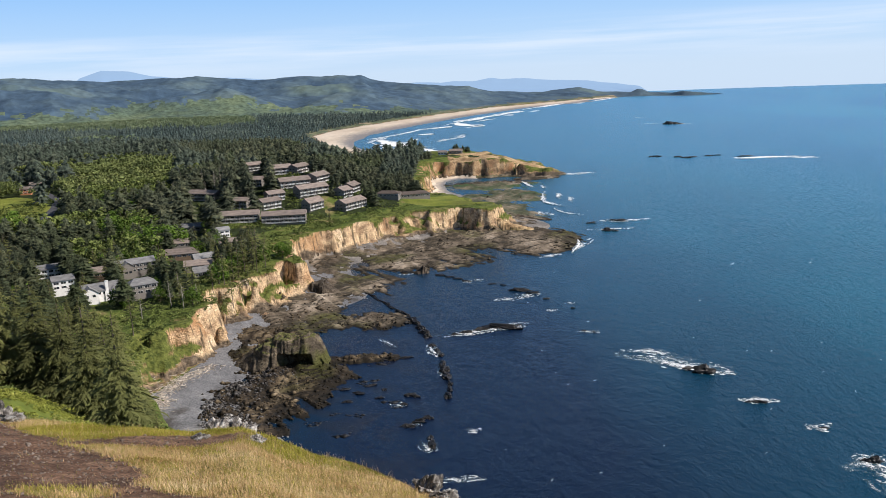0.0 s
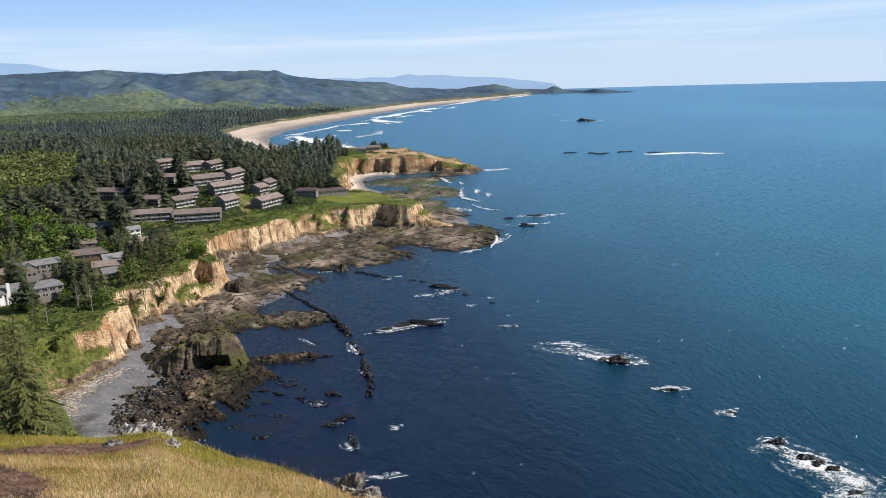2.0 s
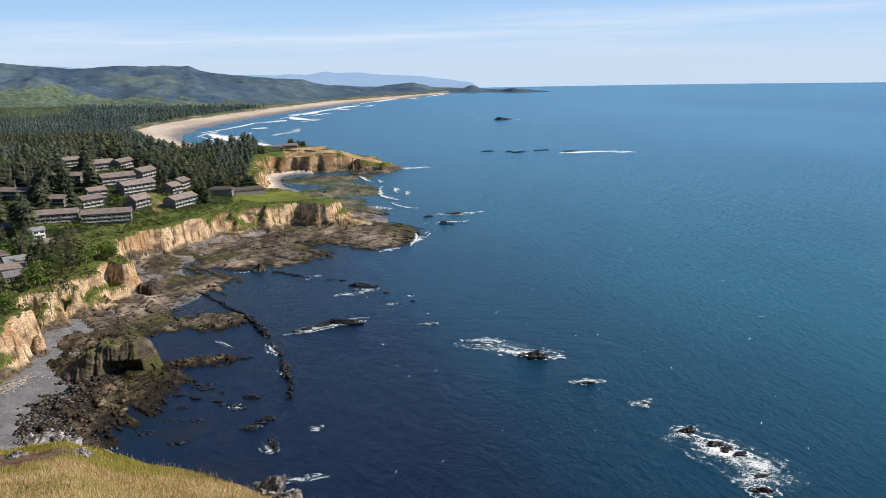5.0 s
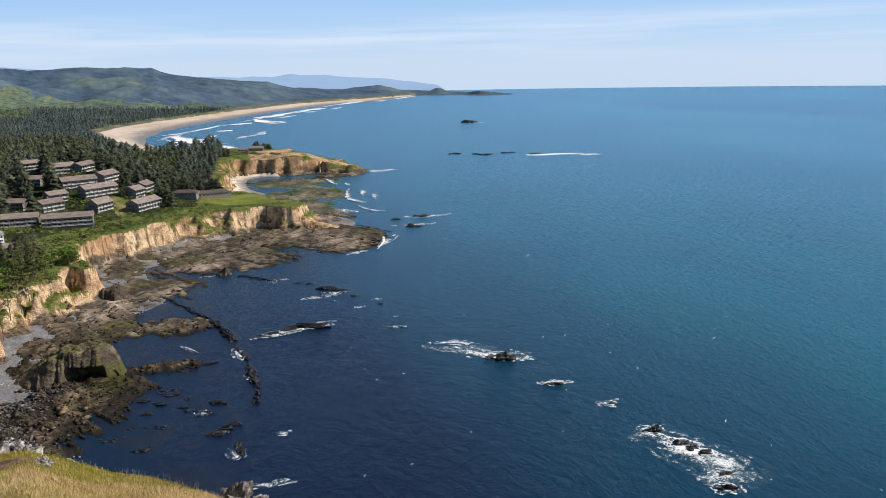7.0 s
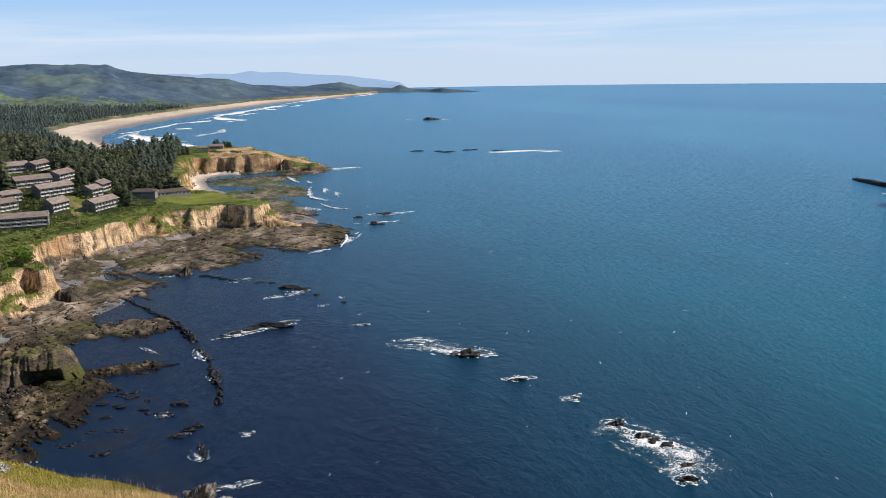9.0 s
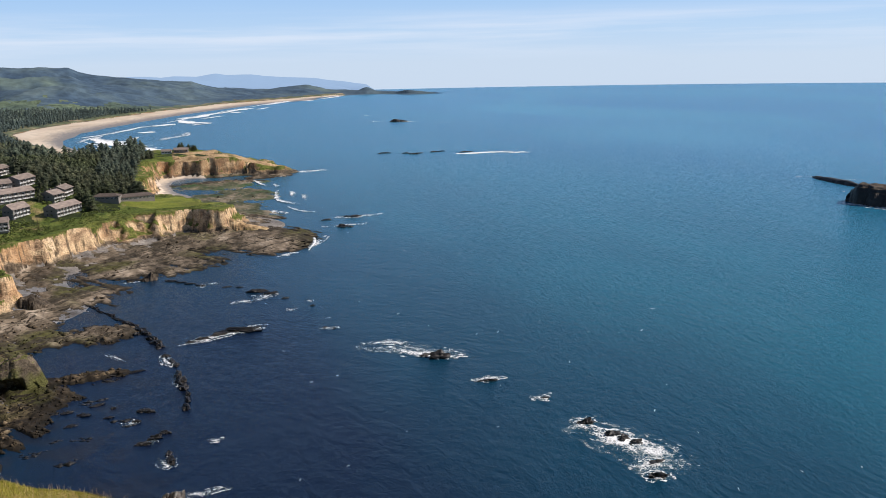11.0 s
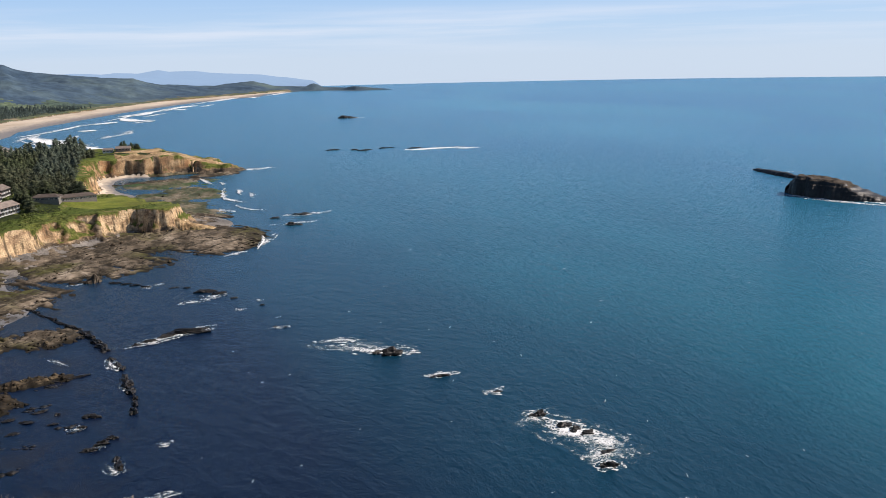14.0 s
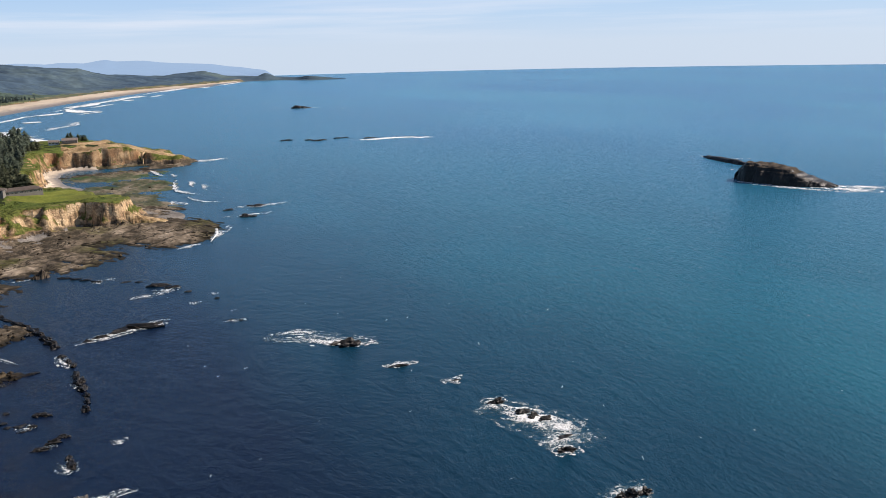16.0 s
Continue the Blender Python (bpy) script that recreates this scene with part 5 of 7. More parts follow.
house("cottage", -183, 578, -168, 585, 25, 9, 1, "siding", "small grey house half hidden by pines", "houses on the bluff", False, face=150, pitch=0.35, roof="grey_roof")
house("cottage", -172, 539, -159, 544, 24.5, 9, 1, "siding", "small grey house half hidden by pines", "houses on the bluff", False, face=150, pitch=0.35, roof="grey_roof")
house("cottage", -282, 553, -266, 540, 27, 9, 2, "white_paint", "white house behind spruces on the bluff", "houses on the bluff", False, face=150, roof="grey_roof", pitch=0.3)
house("cottage", -512, 976, -500, 978, height(-506, 977) + 1.0, 9, 2, "orange_paint", "terracotta house on the wooded hillside", "houses inland", False, pitch=0.3)
house("cottage", -520, 1016, -508, 1019, height(-514, 1018) + 1.0, 9, 2, "siding", "grey house on the wooded hillside", "houses inland", False, pitch=0.3)
house("cottage", 17, 1290, 37, 1287, height(26, 1294) + 0.4, 10, 1, "siding", "low house by the headland trees", "houses on the headland", False, pitch=0.3)
house("cottage", -1, 1297, 12, 1294, height(6, 1300) + 0.4, 9, 1, "white_paint", "white house by the headland trees", "houses on the headland", False, pitch=0.3)

# the road that winds through the trees
ROAD = [(-640, 1110), (-560, 1065), (-506, 1012), (-475, 972), (-446, 932), (-424, 875), (-404, 818), (-394, 782), (-398, 752), (-420, 715)]
rv, rf = [], []
for i in range(71):
    u = i / 70 * (len(ROAD) - 1)
    k = min(int(u), len(ROAD) - 2)
    (x0, y0), (x1, y1) = ROAD[k], ROAD[k + 1]
    x, y = x0 + (x1 - x0) * (u - k), y0 + (y1 - y0) * (u - k)
    dx, dy = x1 - x0, y1 - y0
    ln = math.hypot(dx, dy)
    for s in (-1, -0.6, 0, 0.6, 1):
        px, py = x - dy / ln * 4.2 * s, y + dx / ln * 4.2 * s
        rv.append((px, py, height(px, py) + (0.45 if abs(s) < 1 else 0.2)))
    if i:
        for s in range(4):
            a = (i - 1) * 5 + s
            rf.append((a, a + 1, a + 6, a + 5))
tagged(put("road", rv, rf, M["asphalt"], soft=True), "grey asphalt road winding between the trees", "road", kind="structure")


# ---- woods ----
BIG_LEAFY = [(-261, 652, 26), (-246, 640, 22), (-276, 660, 24), (-225, 622, 25), (-240, 612, 21), (-212, 634, 20), (-256, 680, 22), (-290, 690, 24), (-384, 705, 24), (-366, 690, 20), (-340, 800, 24), (-318, 820, 22), (-300, 770, 21), (-186, 600, 15), (-230, 580, 14)]


def room(x, y):
    """Whether a tree may stand at each point."""
    ok = np.ones(x.shape, bool)
    for hx, hy, hr in HOUSES:
        ok &= np.hypot(x - hx, y - hy) > hr
        # keep the view to the fronts of the houses open
        away = np.stack([hx - x, hy - y], -1)
        ux, uy = hx / math.hypot(hx, hy), hy / math.hypot(hx, hy)
        along, across = away @ np.array([ux, uy]), np.abs(away @ np.array([-uy, ux]))
        ok &= ~((along > 0) & (along < (95 if hy > 700 else 75 if hy > 510 else 110)) & (across < hr * (0.8 if hy > 700 else 0.55)))
    ok &= polyline_distance(x, y, ROAD) > 13
    ok &= ((x - 5) / 70) ** 2 + ((y - 838) / 42) ** 2 > 1
    ok &= np.hypot(x, y) > 310
    ok &= ((x + 95) / 40) ** 2 + ((y - 770) / 40) ** 2 > 1
    ok &= ((x + 176) / 36) ** 2 + ((y - 450) / 24) ** 2 > 1
    mu, mv = 0.48 * (x + 462) - 0.877 * (y - 860), 0.877 * (x + 462) + 0.48 * (y - 860)
    ok &= (mu / 105) ** 2 + (mv / 30) ** 2 > 1
    az, r = np.degrees(np.arctan2(x, y)), np.hypot(x, y)
    # tall trees stand back from the road's bends
    ok &= ~((az < -25.2) & (r > 790) & (r < 900))
    for lx, ly, lh in BIG_LEAFY:
        ok &= np.hypot(x - lx, y - ly) > lh * 0.42
    ok &= ((x + 135) / 30) ** 2 + ((y - 790) / 45) ** 2 > 1
    return ok


def scatter(count, r0, r1, a0, a1, seed):
    rng = np.random.default_rng(seed)
    r = np.sqrt(rng.uniform(r0 * r0, r1 * r1, count))
    a = np.radians(rng.uniform(a0, a1, count))
    return r * np.sin(a), r * np.cos(a), rng


# single trees near the cliff edge and among the houses
px, py, rng = scatter(5200, 330, 800, -36, -5, 12)
zz, dd, ss, _ = relief(px, py)
ok = (dd > 11) & room(px, py) & (ss > 1.05)
ok &= (dd > 38) | (rng.random(len(px)) < 0.45)
px, py, dd = px[ok], py[ok], dd[ok]
first = np.argsort((dd > 95).astype(int) + (py > 620) * 0.5, kind="stable")
px, py = px[first], py[first]
chosen = []
for x, y in zip(px, py):
    if len(chosen) >= 285:
        break
    gap = 6.5 if y > 520 else 7.5
    if all((x - a) ** 2 + (y - b) ** 2 > gap * gap for a, b in chosen):
        chosen.append((x, y))
patchy = fbm(np.array([c[0] for c in chosen]), np.array([c[1] for c in chosen]), 90, 3, 91)
for (x, y), g in zip(chosen, patchy):
    u = rng.random()
    turn = rng.uniform(0, 6.28)
    if u < 0.06:
        tree("bare_tree", [BARE[rng.integers(2)]], x, y, rng.uniform(10, 17), turn, "leafless grey tree on the bluff", "bare trees", wide=1.2)
    elif u < 0.30 + 0.5 * g and y < 760:
        tree("broadleaf_tree", LEAFY[rng.integers(4)], x, y, rng.uniform(9, 15), turn, "bright green leafy tree with a rounded crown", "broadleaf trees", wide=rng.uniform(0.9, 1.3))
    elif u < 0.62:
        tree("pine_tree", PINE_MID[rng.integers(4)], x, y, rng.uniform(15, 24), turn, "tall thin shore pine with a bare lower trunk", "pines", wide=rng.uniform(0.9, 1.3))
    else:
        tree("spruce_tree", SPRUCE_MID[rng.integers(5)], x, y, rng.uniform(14, 24), turn, "dark green spruce on the bluff", "spruces", wide=rng.uniform(0.9, 1.25))
for o in bpy.data.objects:
    if o.name.startswith("bare_tree"):
        for c in o.children:
            c.name = "trunk"


def forest(name, kinds, x, y, tall, mat, label, seed, wide=(0.9, 1.35), sink=0.5):
    """Many trees joined in one mesh."""
    rng = np.random.default_rng(seed)
    z = relief(x, y)[0] - sink
    vs, fs, base = [], [], 0
    pick = rng.integers(0, len(kinds), len(x))
    for k, (kv, kf) in enumerate(kinds):
        m = pick == k
        c = int(m.sum())
        if not c:
            continue
        turn, h = rng.uniform(0, 6.28, c), tall[0] + (tall[1] - tall[0]) * rng.uniform(0, 1, c) ** 1.5 * (0.75 + 0.5 * hash2(np.floor(x[m] / 60), np.floor(y[m] / 60), seed))
        # the wind off the sea keeps the eastern end of the wood low
        h = h * (1 - 0.22 * smooth(-9, -2.5, np.degrees(np.arctan2(x[m], y[m]))) * (np.hypot(x[m], y[m]) < 1700))
        w = h * rng.uniform(wide[0], wide[1], c)
        ct, st = np.cos(turn)[:, None], np.sin(turn)[:, None]
        v = np.stack([(kv[:, 0] * ct - kv[:, 1] * st) * w[:, None] + x[m][:, None],
                      (kv[:, 0] * st + kv[:, 1] * ct) * w[:, None] + y[m][:, None],
                      kv[:, 2] * h[:, None] + z[m][:, None]], -1).reshape(-1, 3)
        f = (kf[None] + (np.arange(c) * len(kv))[:, None, None]).reshape(-1, 3) + base
        vs.append(v)
        fs.append(f)
        base += len(v)
    return tagged(put(name, np.concatenate(vs), np.concatenate(fs), mat), label, "trees", kind="stuff")


def tiered(seed, tiers, points, spread=0.17, bare_to=0.1, ragged=0.3):
    """A dense conifer one unit high: overlapping ragged skirts of boughs that droop to uneven tips."""
    rng = np.random.default_rng(seed)
    v, f = [], []
    for i in range(tiers):
        u = (i + rng.uniform(-0.25, 0.25)) / tiers
        u = min(max(u, 0), 1)
        low = bare_to + (0.97 - bare_to) * u
        rad = spread * (1 - u ** 2.3) * rng.uniform(0.7, 1.25) + 0.028
        if i == 0:
            rad *= 0.7
        top = min(low + 1.5 * (0.97 - bare_to) / tiers + 0.025, 1.0)
        cx, cy = rng.normal(0, 0.028, 2)
        b = len(v)
        v.append((cx * 0.5, cy * 0.5, top))
        turn = rng.uniform(0, 6.28)
        for j in range(points * 2):
            a = turn + math.pi * (j + rng.uniform(-0.3, 0.3)) / points
            r = rad * (1 + ragged * rng.normal()) if j % 2 == 0 else rad * rng.uniform(0.35, 0.65)
            r = min(max(r, rad * 0.3), rad * 1.6)
            z = low + rng.uniform(-0.02, 0.015) if j % 2 == 0 else low + (top - low) * rng.uniform(0.25, 0.5)
            v.append((cx + r * math.cos(a), cy + r * math.sin(a), z))
        for j in range(points * 2):
            f.append((b, b + 1 + j, b + 1 + (j + 1) % (points * 2)))
    return np.array(v), np.array(f)


def joined(a, b):
    return np.concatenate([a[0], b[0]]), np.concatenate([a[1], b[1] + len(a[0])])


def with_trunk(crown, r=0.013, top=0.6):
    v, f = crown
    b = len(v)
    tv = np.array([(r, 0, -0.02), (-r * 0.5, r * 0.87, -0.02), (-r * 0.5, -r * 0.87, -0.02), (0, 0, top)])
    return np.concatenate([v, tv]), np.concatenate([f, np.array([(0, 1, 3), (1, 2, 3), (2, 0, 3)]) + b])


STAND_A = [with_trunk(joined(tiered(200 + i, 15, 10, 0.135 + 0.025 * (i % 3), 0.12 + 0.12 * (i % 2), 0.5), conifer(230 + i, 12, 6, 0, 0.18 + 0.02 * (i % 3), 0.14 + 0.12 * (i % 2), 0.55))) for i in range(8)]
STAND_N = [with_trunk(joined(tiered(300 + i, 24, 13, 0.12 + 0.025 * (i % 3), 0.10 + 0.14 * (i % 2), 0.5), conifer(330 + i, 20, 8, 0, 0.16 + 0.025 * (i % 3), 0.12 + 0.14 * (i % 2), 0.5))) for i in range(6)]
STAND_B = [tiered(220 + i, 10, 7, 0.16 + 0.025 * (i % 3), 0.06, 0.45) for i in range(8)]
STAND_C = [tiered(240 + i, 5, 5, 0.21 + 0.03 * (i % 2), 0.05, 0.45) for i in range(6)]
LEAF_B = [broadleaf(260 + i, 11, 13, 0.095) for i in range(4)]
BUSH = [broadleaf(265 + i, 6, 9, 0.16) for i in range(4)]
LEAF_C = [broadleaf(270 + i, 6, 9, 0.16) for i in range(4)]


def thin_out(x, y, gap):
    """Keeps about one point in each cell of a jittered grid."""
    key = np.floor(x / gap) * 100003 + np.floor(y / gap)
    _, first = np.unique(key, return_index=True)
    return first


def plant(r0, r1, count, gap, a0, a1, seed, edge):
    x, y, rng = scatter(count, r0, r1, a0, a1, seed)
    i = thin_out(x, y, gap)
    x, y = x[i], y[i]
    z, d, s, _ = relief(x, y)
    ok = (d > edge) & (s > 1.1) & room(x, y) & (np.hypot(x, y) > r0)
    return x[ok], y[ok]


GREEN_PATCHES = [(-360, 930, 42, 56), (-405, 1000, 50, 60), (-470, 1130, 72, 70), (-330, 875, 36, 44), (-248, 600, 36, 28), (-206, 558, 24, 20), (-560, 1360, 90, 80), (-455, 1215, 62, 100), (-420, 1080, 60, 66), (-345, 1030, 44, 60), (-262, 680, 40, 46), (-310, 690, 30, 40), (-500, 920, 60, 80), (-365, 706, 40, 40), (-360, 860, 30, 36)]


def greenness(x, y):
    """Where broadleaf trees stand thickest among the conifers."""
    g = fbm(x, y, 70, 3, 93) * 0.7
    for cx, cy, a, b in GREEN_PATCHES:
        g = g + 0.95 * np.exp(-(((x - cx) / a) ** 2 + ((y - cy) / b) ** 2))
    return g


x, y = plant(300, 1000, 60000, 9.5, -38, -1.5, 13, 9)
near_edge = polyline_distance(x, y, COAST)
keepers = (near_edge > 45) | ((near_edge > 26) & (hash2(np.floor(x), np.floor(y), 3) < 0.4)) | (y > 872)
x, y = x[keepers], y[keepers]
leafy = greenness(x, y) > 0.42
lower = np.degrees(np.arctan2(x, y)) > -9.5
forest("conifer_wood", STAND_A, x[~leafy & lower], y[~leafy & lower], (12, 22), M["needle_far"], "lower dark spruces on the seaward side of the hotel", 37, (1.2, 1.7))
leafy_at = leafy
leafy = leafy | lower
close = ~leafy & (np.hypot(x, y) < 690)
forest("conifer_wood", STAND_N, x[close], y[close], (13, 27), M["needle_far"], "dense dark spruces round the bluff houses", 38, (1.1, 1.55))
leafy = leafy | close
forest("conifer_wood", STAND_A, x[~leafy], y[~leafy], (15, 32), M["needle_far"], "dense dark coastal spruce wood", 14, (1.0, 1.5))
leafy = leafy_at
forest("leafy_wood", LEAF_B, x[leafy], y[leafy], (13, 24), M["leaf_far"], "bright green broadleaf wood among the conifers", 15)
x, y = plant(1000, 1800, 60000, 11.5, -38, -0.5, 16, 12)
keepers = ~((x > -25) & (y > 1130)) & ~((y > 1370) & (polyline_distance(x, y, COAST) < 95))
x, y = x[keepers], y[keepers]
leafy = greenness(x, y) > 0.40
low = ~leafy & (y > 940) & (x > -200 - 0.5 * (y - 940))
edge = low & ((x > -75) | ((y > 1290) & (x > -230)))
low &= ~edge
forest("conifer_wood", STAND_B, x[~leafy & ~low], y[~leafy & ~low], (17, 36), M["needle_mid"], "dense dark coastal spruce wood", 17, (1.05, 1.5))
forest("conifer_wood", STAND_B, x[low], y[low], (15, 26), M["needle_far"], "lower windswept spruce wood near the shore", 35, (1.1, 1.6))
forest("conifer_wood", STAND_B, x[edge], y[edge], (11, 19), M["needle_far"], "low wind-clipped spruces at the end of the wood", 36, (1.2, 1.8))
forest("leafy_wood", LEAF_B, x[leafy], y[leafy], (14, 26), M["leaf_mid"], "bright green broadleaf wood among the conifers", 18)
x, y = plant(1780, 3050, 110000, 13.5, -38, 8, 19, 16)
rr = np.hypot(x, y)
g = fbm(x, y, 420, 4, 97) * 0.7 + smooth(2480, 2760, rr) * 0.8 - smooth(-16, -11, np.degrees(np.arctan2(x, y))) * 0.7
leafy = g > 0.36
forest("conifer_wood", STAND_C, x[~leafy], y[~leafy], (9, 19), M["needle_hazed"], "dense dark coastal spruce wood", 20, (1.0, 1.4))
forest("leafy_wood", LEAF_C, x[leafy], y[leafy], (6, 13), M["leaf_hazed"], "young wood on the coastal plain, pale green with painted haze", 21, (1.4, 2.2))
# trees by the house on the headland
x, y, rng = scatter(26, 1308, 1345, 0.9, 2.3, 24)
x2, y2, rng = scatter(30, 1225, 1300, -2.2, -0.6, 32)
x, y = np.concatenate([x, x2]), np.concatenate([y, y2])
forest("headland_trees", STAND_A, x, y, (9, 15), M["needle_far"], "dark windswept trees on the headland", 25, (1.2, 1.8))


def bare_stem(seed):
    """A leafless stem one unit high with thin side limbs."""
    rng = np.random.default_rng(seed)
    v = [(0.009, 0, -0.02), (-0.005, 0.008, -0.02), (-0.005, -0.008, -0.02), (0, 0, 1.0)]
    f = [(0, 1, 3), (1, 2, 3), (2, 0, 3)]
    for k in range(18):
        h, a = rng.uniform(0.3, 0.95), rng.uniform(0, 6.28)
        ln = rng.uniform(0.06, 0.17) * (1.2 - h)
        b = len(v)
        v += [(0, 0, h), (0, 0, h + 0.012), (ln * math.cos(a), ln * math.sin(a), h + ln * rng.uniform(0.1, 0.7))]
        f.append((b, b + 1, b + 2))
    return np.array(v), np.array(f)


# weathered grey stems among the trees beside the hotel
x, y, rng = scatter(90, 800, 960, -18.6, -14.6, 28)
ok = room(x, y)
forest("bare_trees", [bare_stem(280 + i) for i in range(4)], x[ok], y[ok], (17, 27), M["dead"], "pale leafless stems of dead conifers beside the hotel", 29, (1.0, 1.5))
for x, y, tall in BIG_LEAFY:
    tree("broadleaf_tree", LEAFY[int(tall) % 4], x, y, tall, x, "bright green leafy tree with a rounded crown", "broadleaf trees", wide=1.15 + 0.2 * math.sin(x))
# trees on the bluff's edge that stand apart
for x, y, tall in [(-174, 443, 15), (-156, 462, 17), (-151, 472, 14), (-166, 470, 18)]:
    tree("bare_tree", [BARE[int(tall) % 2]], x, y, tall, x, "leafless grey tree on the bluff", "bare trees", wide=1.3)
for x, y, tall in [(-146, 486, 20), (-141, 495, 22), (-148, 500, 19), (-139, 507, 21), (-145, 514, 23), (-136, 520, 18), (-152, 510, 20), (-133, 531, 19), (-143, 528, 22), (-163, 478, 21), (-131, 548, 23), (-139, 545, 25), (-148, 550, 24), (-128, 562, 22), (-137, 566, 26), (-146, 572, 23), (-131, 580, 24), (-140, 588, 25), (-150, 594, 22), (-156, 566, 25), (-143, 604, 24), (-152, 616, 23)]:
    tree("pine_tree", PINE_MID[int(tall) % 4], x, y, tall, x, "tall thin shore pine with a bare lower trunk", "pines", wide=1.1)
for o in bpy.data.objects:
    if o.name.startswith("bare_tree."):
        for c in o.children:
            c.name = "trunk"

# bushes on the cliff edge and the slope
x, y, rng = scatter(32000, 180, 960, -36, 3, 26)
i = thin_out(x, y, 3.2)
x, y = x[i], y[i]
z, d, s, _ = relief(x, y)
ok = ((s > 0.75) | ((s > 0.3) & (y < 425))) & (d > 4) & (d < 75) & (fbm(x, y, 20, 3, 98) > -0.12 - 0.3 * (y < 520)) & (((x - 5) / 66) ** 2 + ((y - 838) / 38) ** 2 > 1)
for hx, hy, hr in HOUSES:
    ok &= np.hypot(x - hx, y - hy) > hr * 0.9
ok &= ((x + 96) / 26) ** 2 + ((y - 166) / 46) ** 2 > 1
x, y = x[ok], y[ok]
forest("bushes", BUSH, x, y, (1.2, 3.6), M["leaf_far"], "low green salal and gorse bushes on the bluff", 27, (1.3, 2.4), 0.6)

# gorse and young trees on the rough slope beside the road
x, y, rng = scatter(2600, 740, 1010, -31.5, -24.5, 58)
i = thin_out(x, y, 6.0)
x, y = x[i], y[i]
ok = (polyline_distance(x, y, ROAD) > 7) & (fbm(x, y, 30, 3, 59) > -0.05)
forest("bushes", LEAF_B, x[ok], y[ok], (2.0, 7.0), M["leaf_far"], "rough gorse and young trees on the grassy slope by the road", 60, (1.2, 2.0), 0.4)

# shrubs between the hotel buildings
x, y, rng = scatter(7000, 690, 940, -17, -4.2, 33)
i = thin_out(x, y, 4.0)
x, y = x[i], y[i]
z, d, s, _ = relief(x, y)
ok = (s > 1.05) & (d > 5) & (fbm(x, y, 24, 3, 94) > -0.1) & (((x - 5) / 66) ** 2 + ((y - 838) / 38) ** 2 > 1)
for hx, hy, hr in HOUSES:
    ok &= np.hypot(x - hx, y - hy) > hr * 0.8
forest("bushes", BUSH, x[ok], y[ok], (1.5, 4.5), M["leaf_far"], "dark green shrubs planted between the hotel buildings", 34, (1.1, 1.8), 0.5)
# rough grass on the clearing below the brow
x, y, rng = scatter(7500, 90, 240, -38, -22, 30)
ok = (((x + 88) / 36) ** 2 + ((y - 150) / 66) ** 2 < 1.1) & (fbm(x, y, 9, 3, 99) > -0.25)
forest("tall_grass", LEAF_C, x[ok], y[ok], (0.35, 1.0), M["meadow"], "rough bright green grass and low herbs in the clearing", 31, (1.2, 2.6), 0.15)


# ---- rocks, foam and driftwood ----
def crag(name, cx, cy, turn, length, width, profile, mat, label, seed, cap=None, category="rock", cave=None, lumps=0.30, round_off=5, cap_from=0.62):
    """A large rock as a closed hump: profile gives its height along its length from 0 to 1."""
    nu, nv = 130, 72
    u, v = np.meshgrid(np.linspace(0, 1, nu), np.linspace(-1, 1, nv), indexing="ij")
    h = np.interp(u, *zip(*profile))
    w = width * np.clip(np.sin(np.clip(u, 0.02, 0.98) * math.pi), 0, 1) ** 0.38
    x, y = (u - 0.5) * length, v * w / 2
    x = x + fbm(u * 9 + seed, v * 4, 1.5, 4, seed) * length * 0.025
    y = y + fbm(u * 11 - seed, v * 3, 1.5, 4, seed + 1) * width * 0.10
    y = y + fbm(x, v * 2, length * 0.07, 3, seed + 6) * width * 0.16 * np.abs(v)
    wall = 1 - np.abs(v) ** round_off
    ledge = 0.82 + 0.18 * smooth(0.85, 0.4, np.abs(v))
    z = h * wall * ledge + fbm(x, y, length * 0.16, 5, seed + 2) * h * lumps * wall
    z = z + 0.5 * np.sin(z * 1.6 + 4 * fbm(x, y, length * 0.3, 2, seed + 8)) * wall * smooth(4, 10, h)
    if cave:
        c0, c1, high, depth = cave
        y = y + np.where(v < 0, depth * smooth(c0, c0 + 0.1, u) * smooth(c1, c1 - 0.1, u) * np.clip(1 - z / high, 0, 1) ** 0.5, 0)
    z = np.where((u <= 0) | (u >= 1) | (np.abs(v) >= 1), -2.0, z)
    c, s = math.cos(radians(turn)), math.sin(radians(turn))
    p = np.stack([c * x - s * y, s * x + c * y, z], -1).reshape(-1, 3)
    i = np.arange(nu * nv).reshape(nu, nv)
    q = np.stack([i[:-1, :-1], i[1:, :-1], i[1:, 1:], i[:-1, 1:]], -1).reshape(-1, 4)
    ob = put(name, p, q, mat)
    if cap:
        ob.data.materials.append(cap)
        e1, e2 = p[q[:, 2]] - p[q[:, 0]], p[q[:, 3]] - p[q[:, 1]]
        n3 = np.cross(e1, e2)
        flat = np.abs(n3[:, 2]) / (np.linalg.norm(n3, axis=1) + 1e-9)
        tops = (flat > 0.75) & (p[q].mean(1)[:, 2] > max(b for _, b in profile) * cap_from)
        ob.data.polygons.foreach_set("material_index", tops.astype(np.int32))
    ob.location = (cx, cy, 0)
    return tagged(ob, label, category)


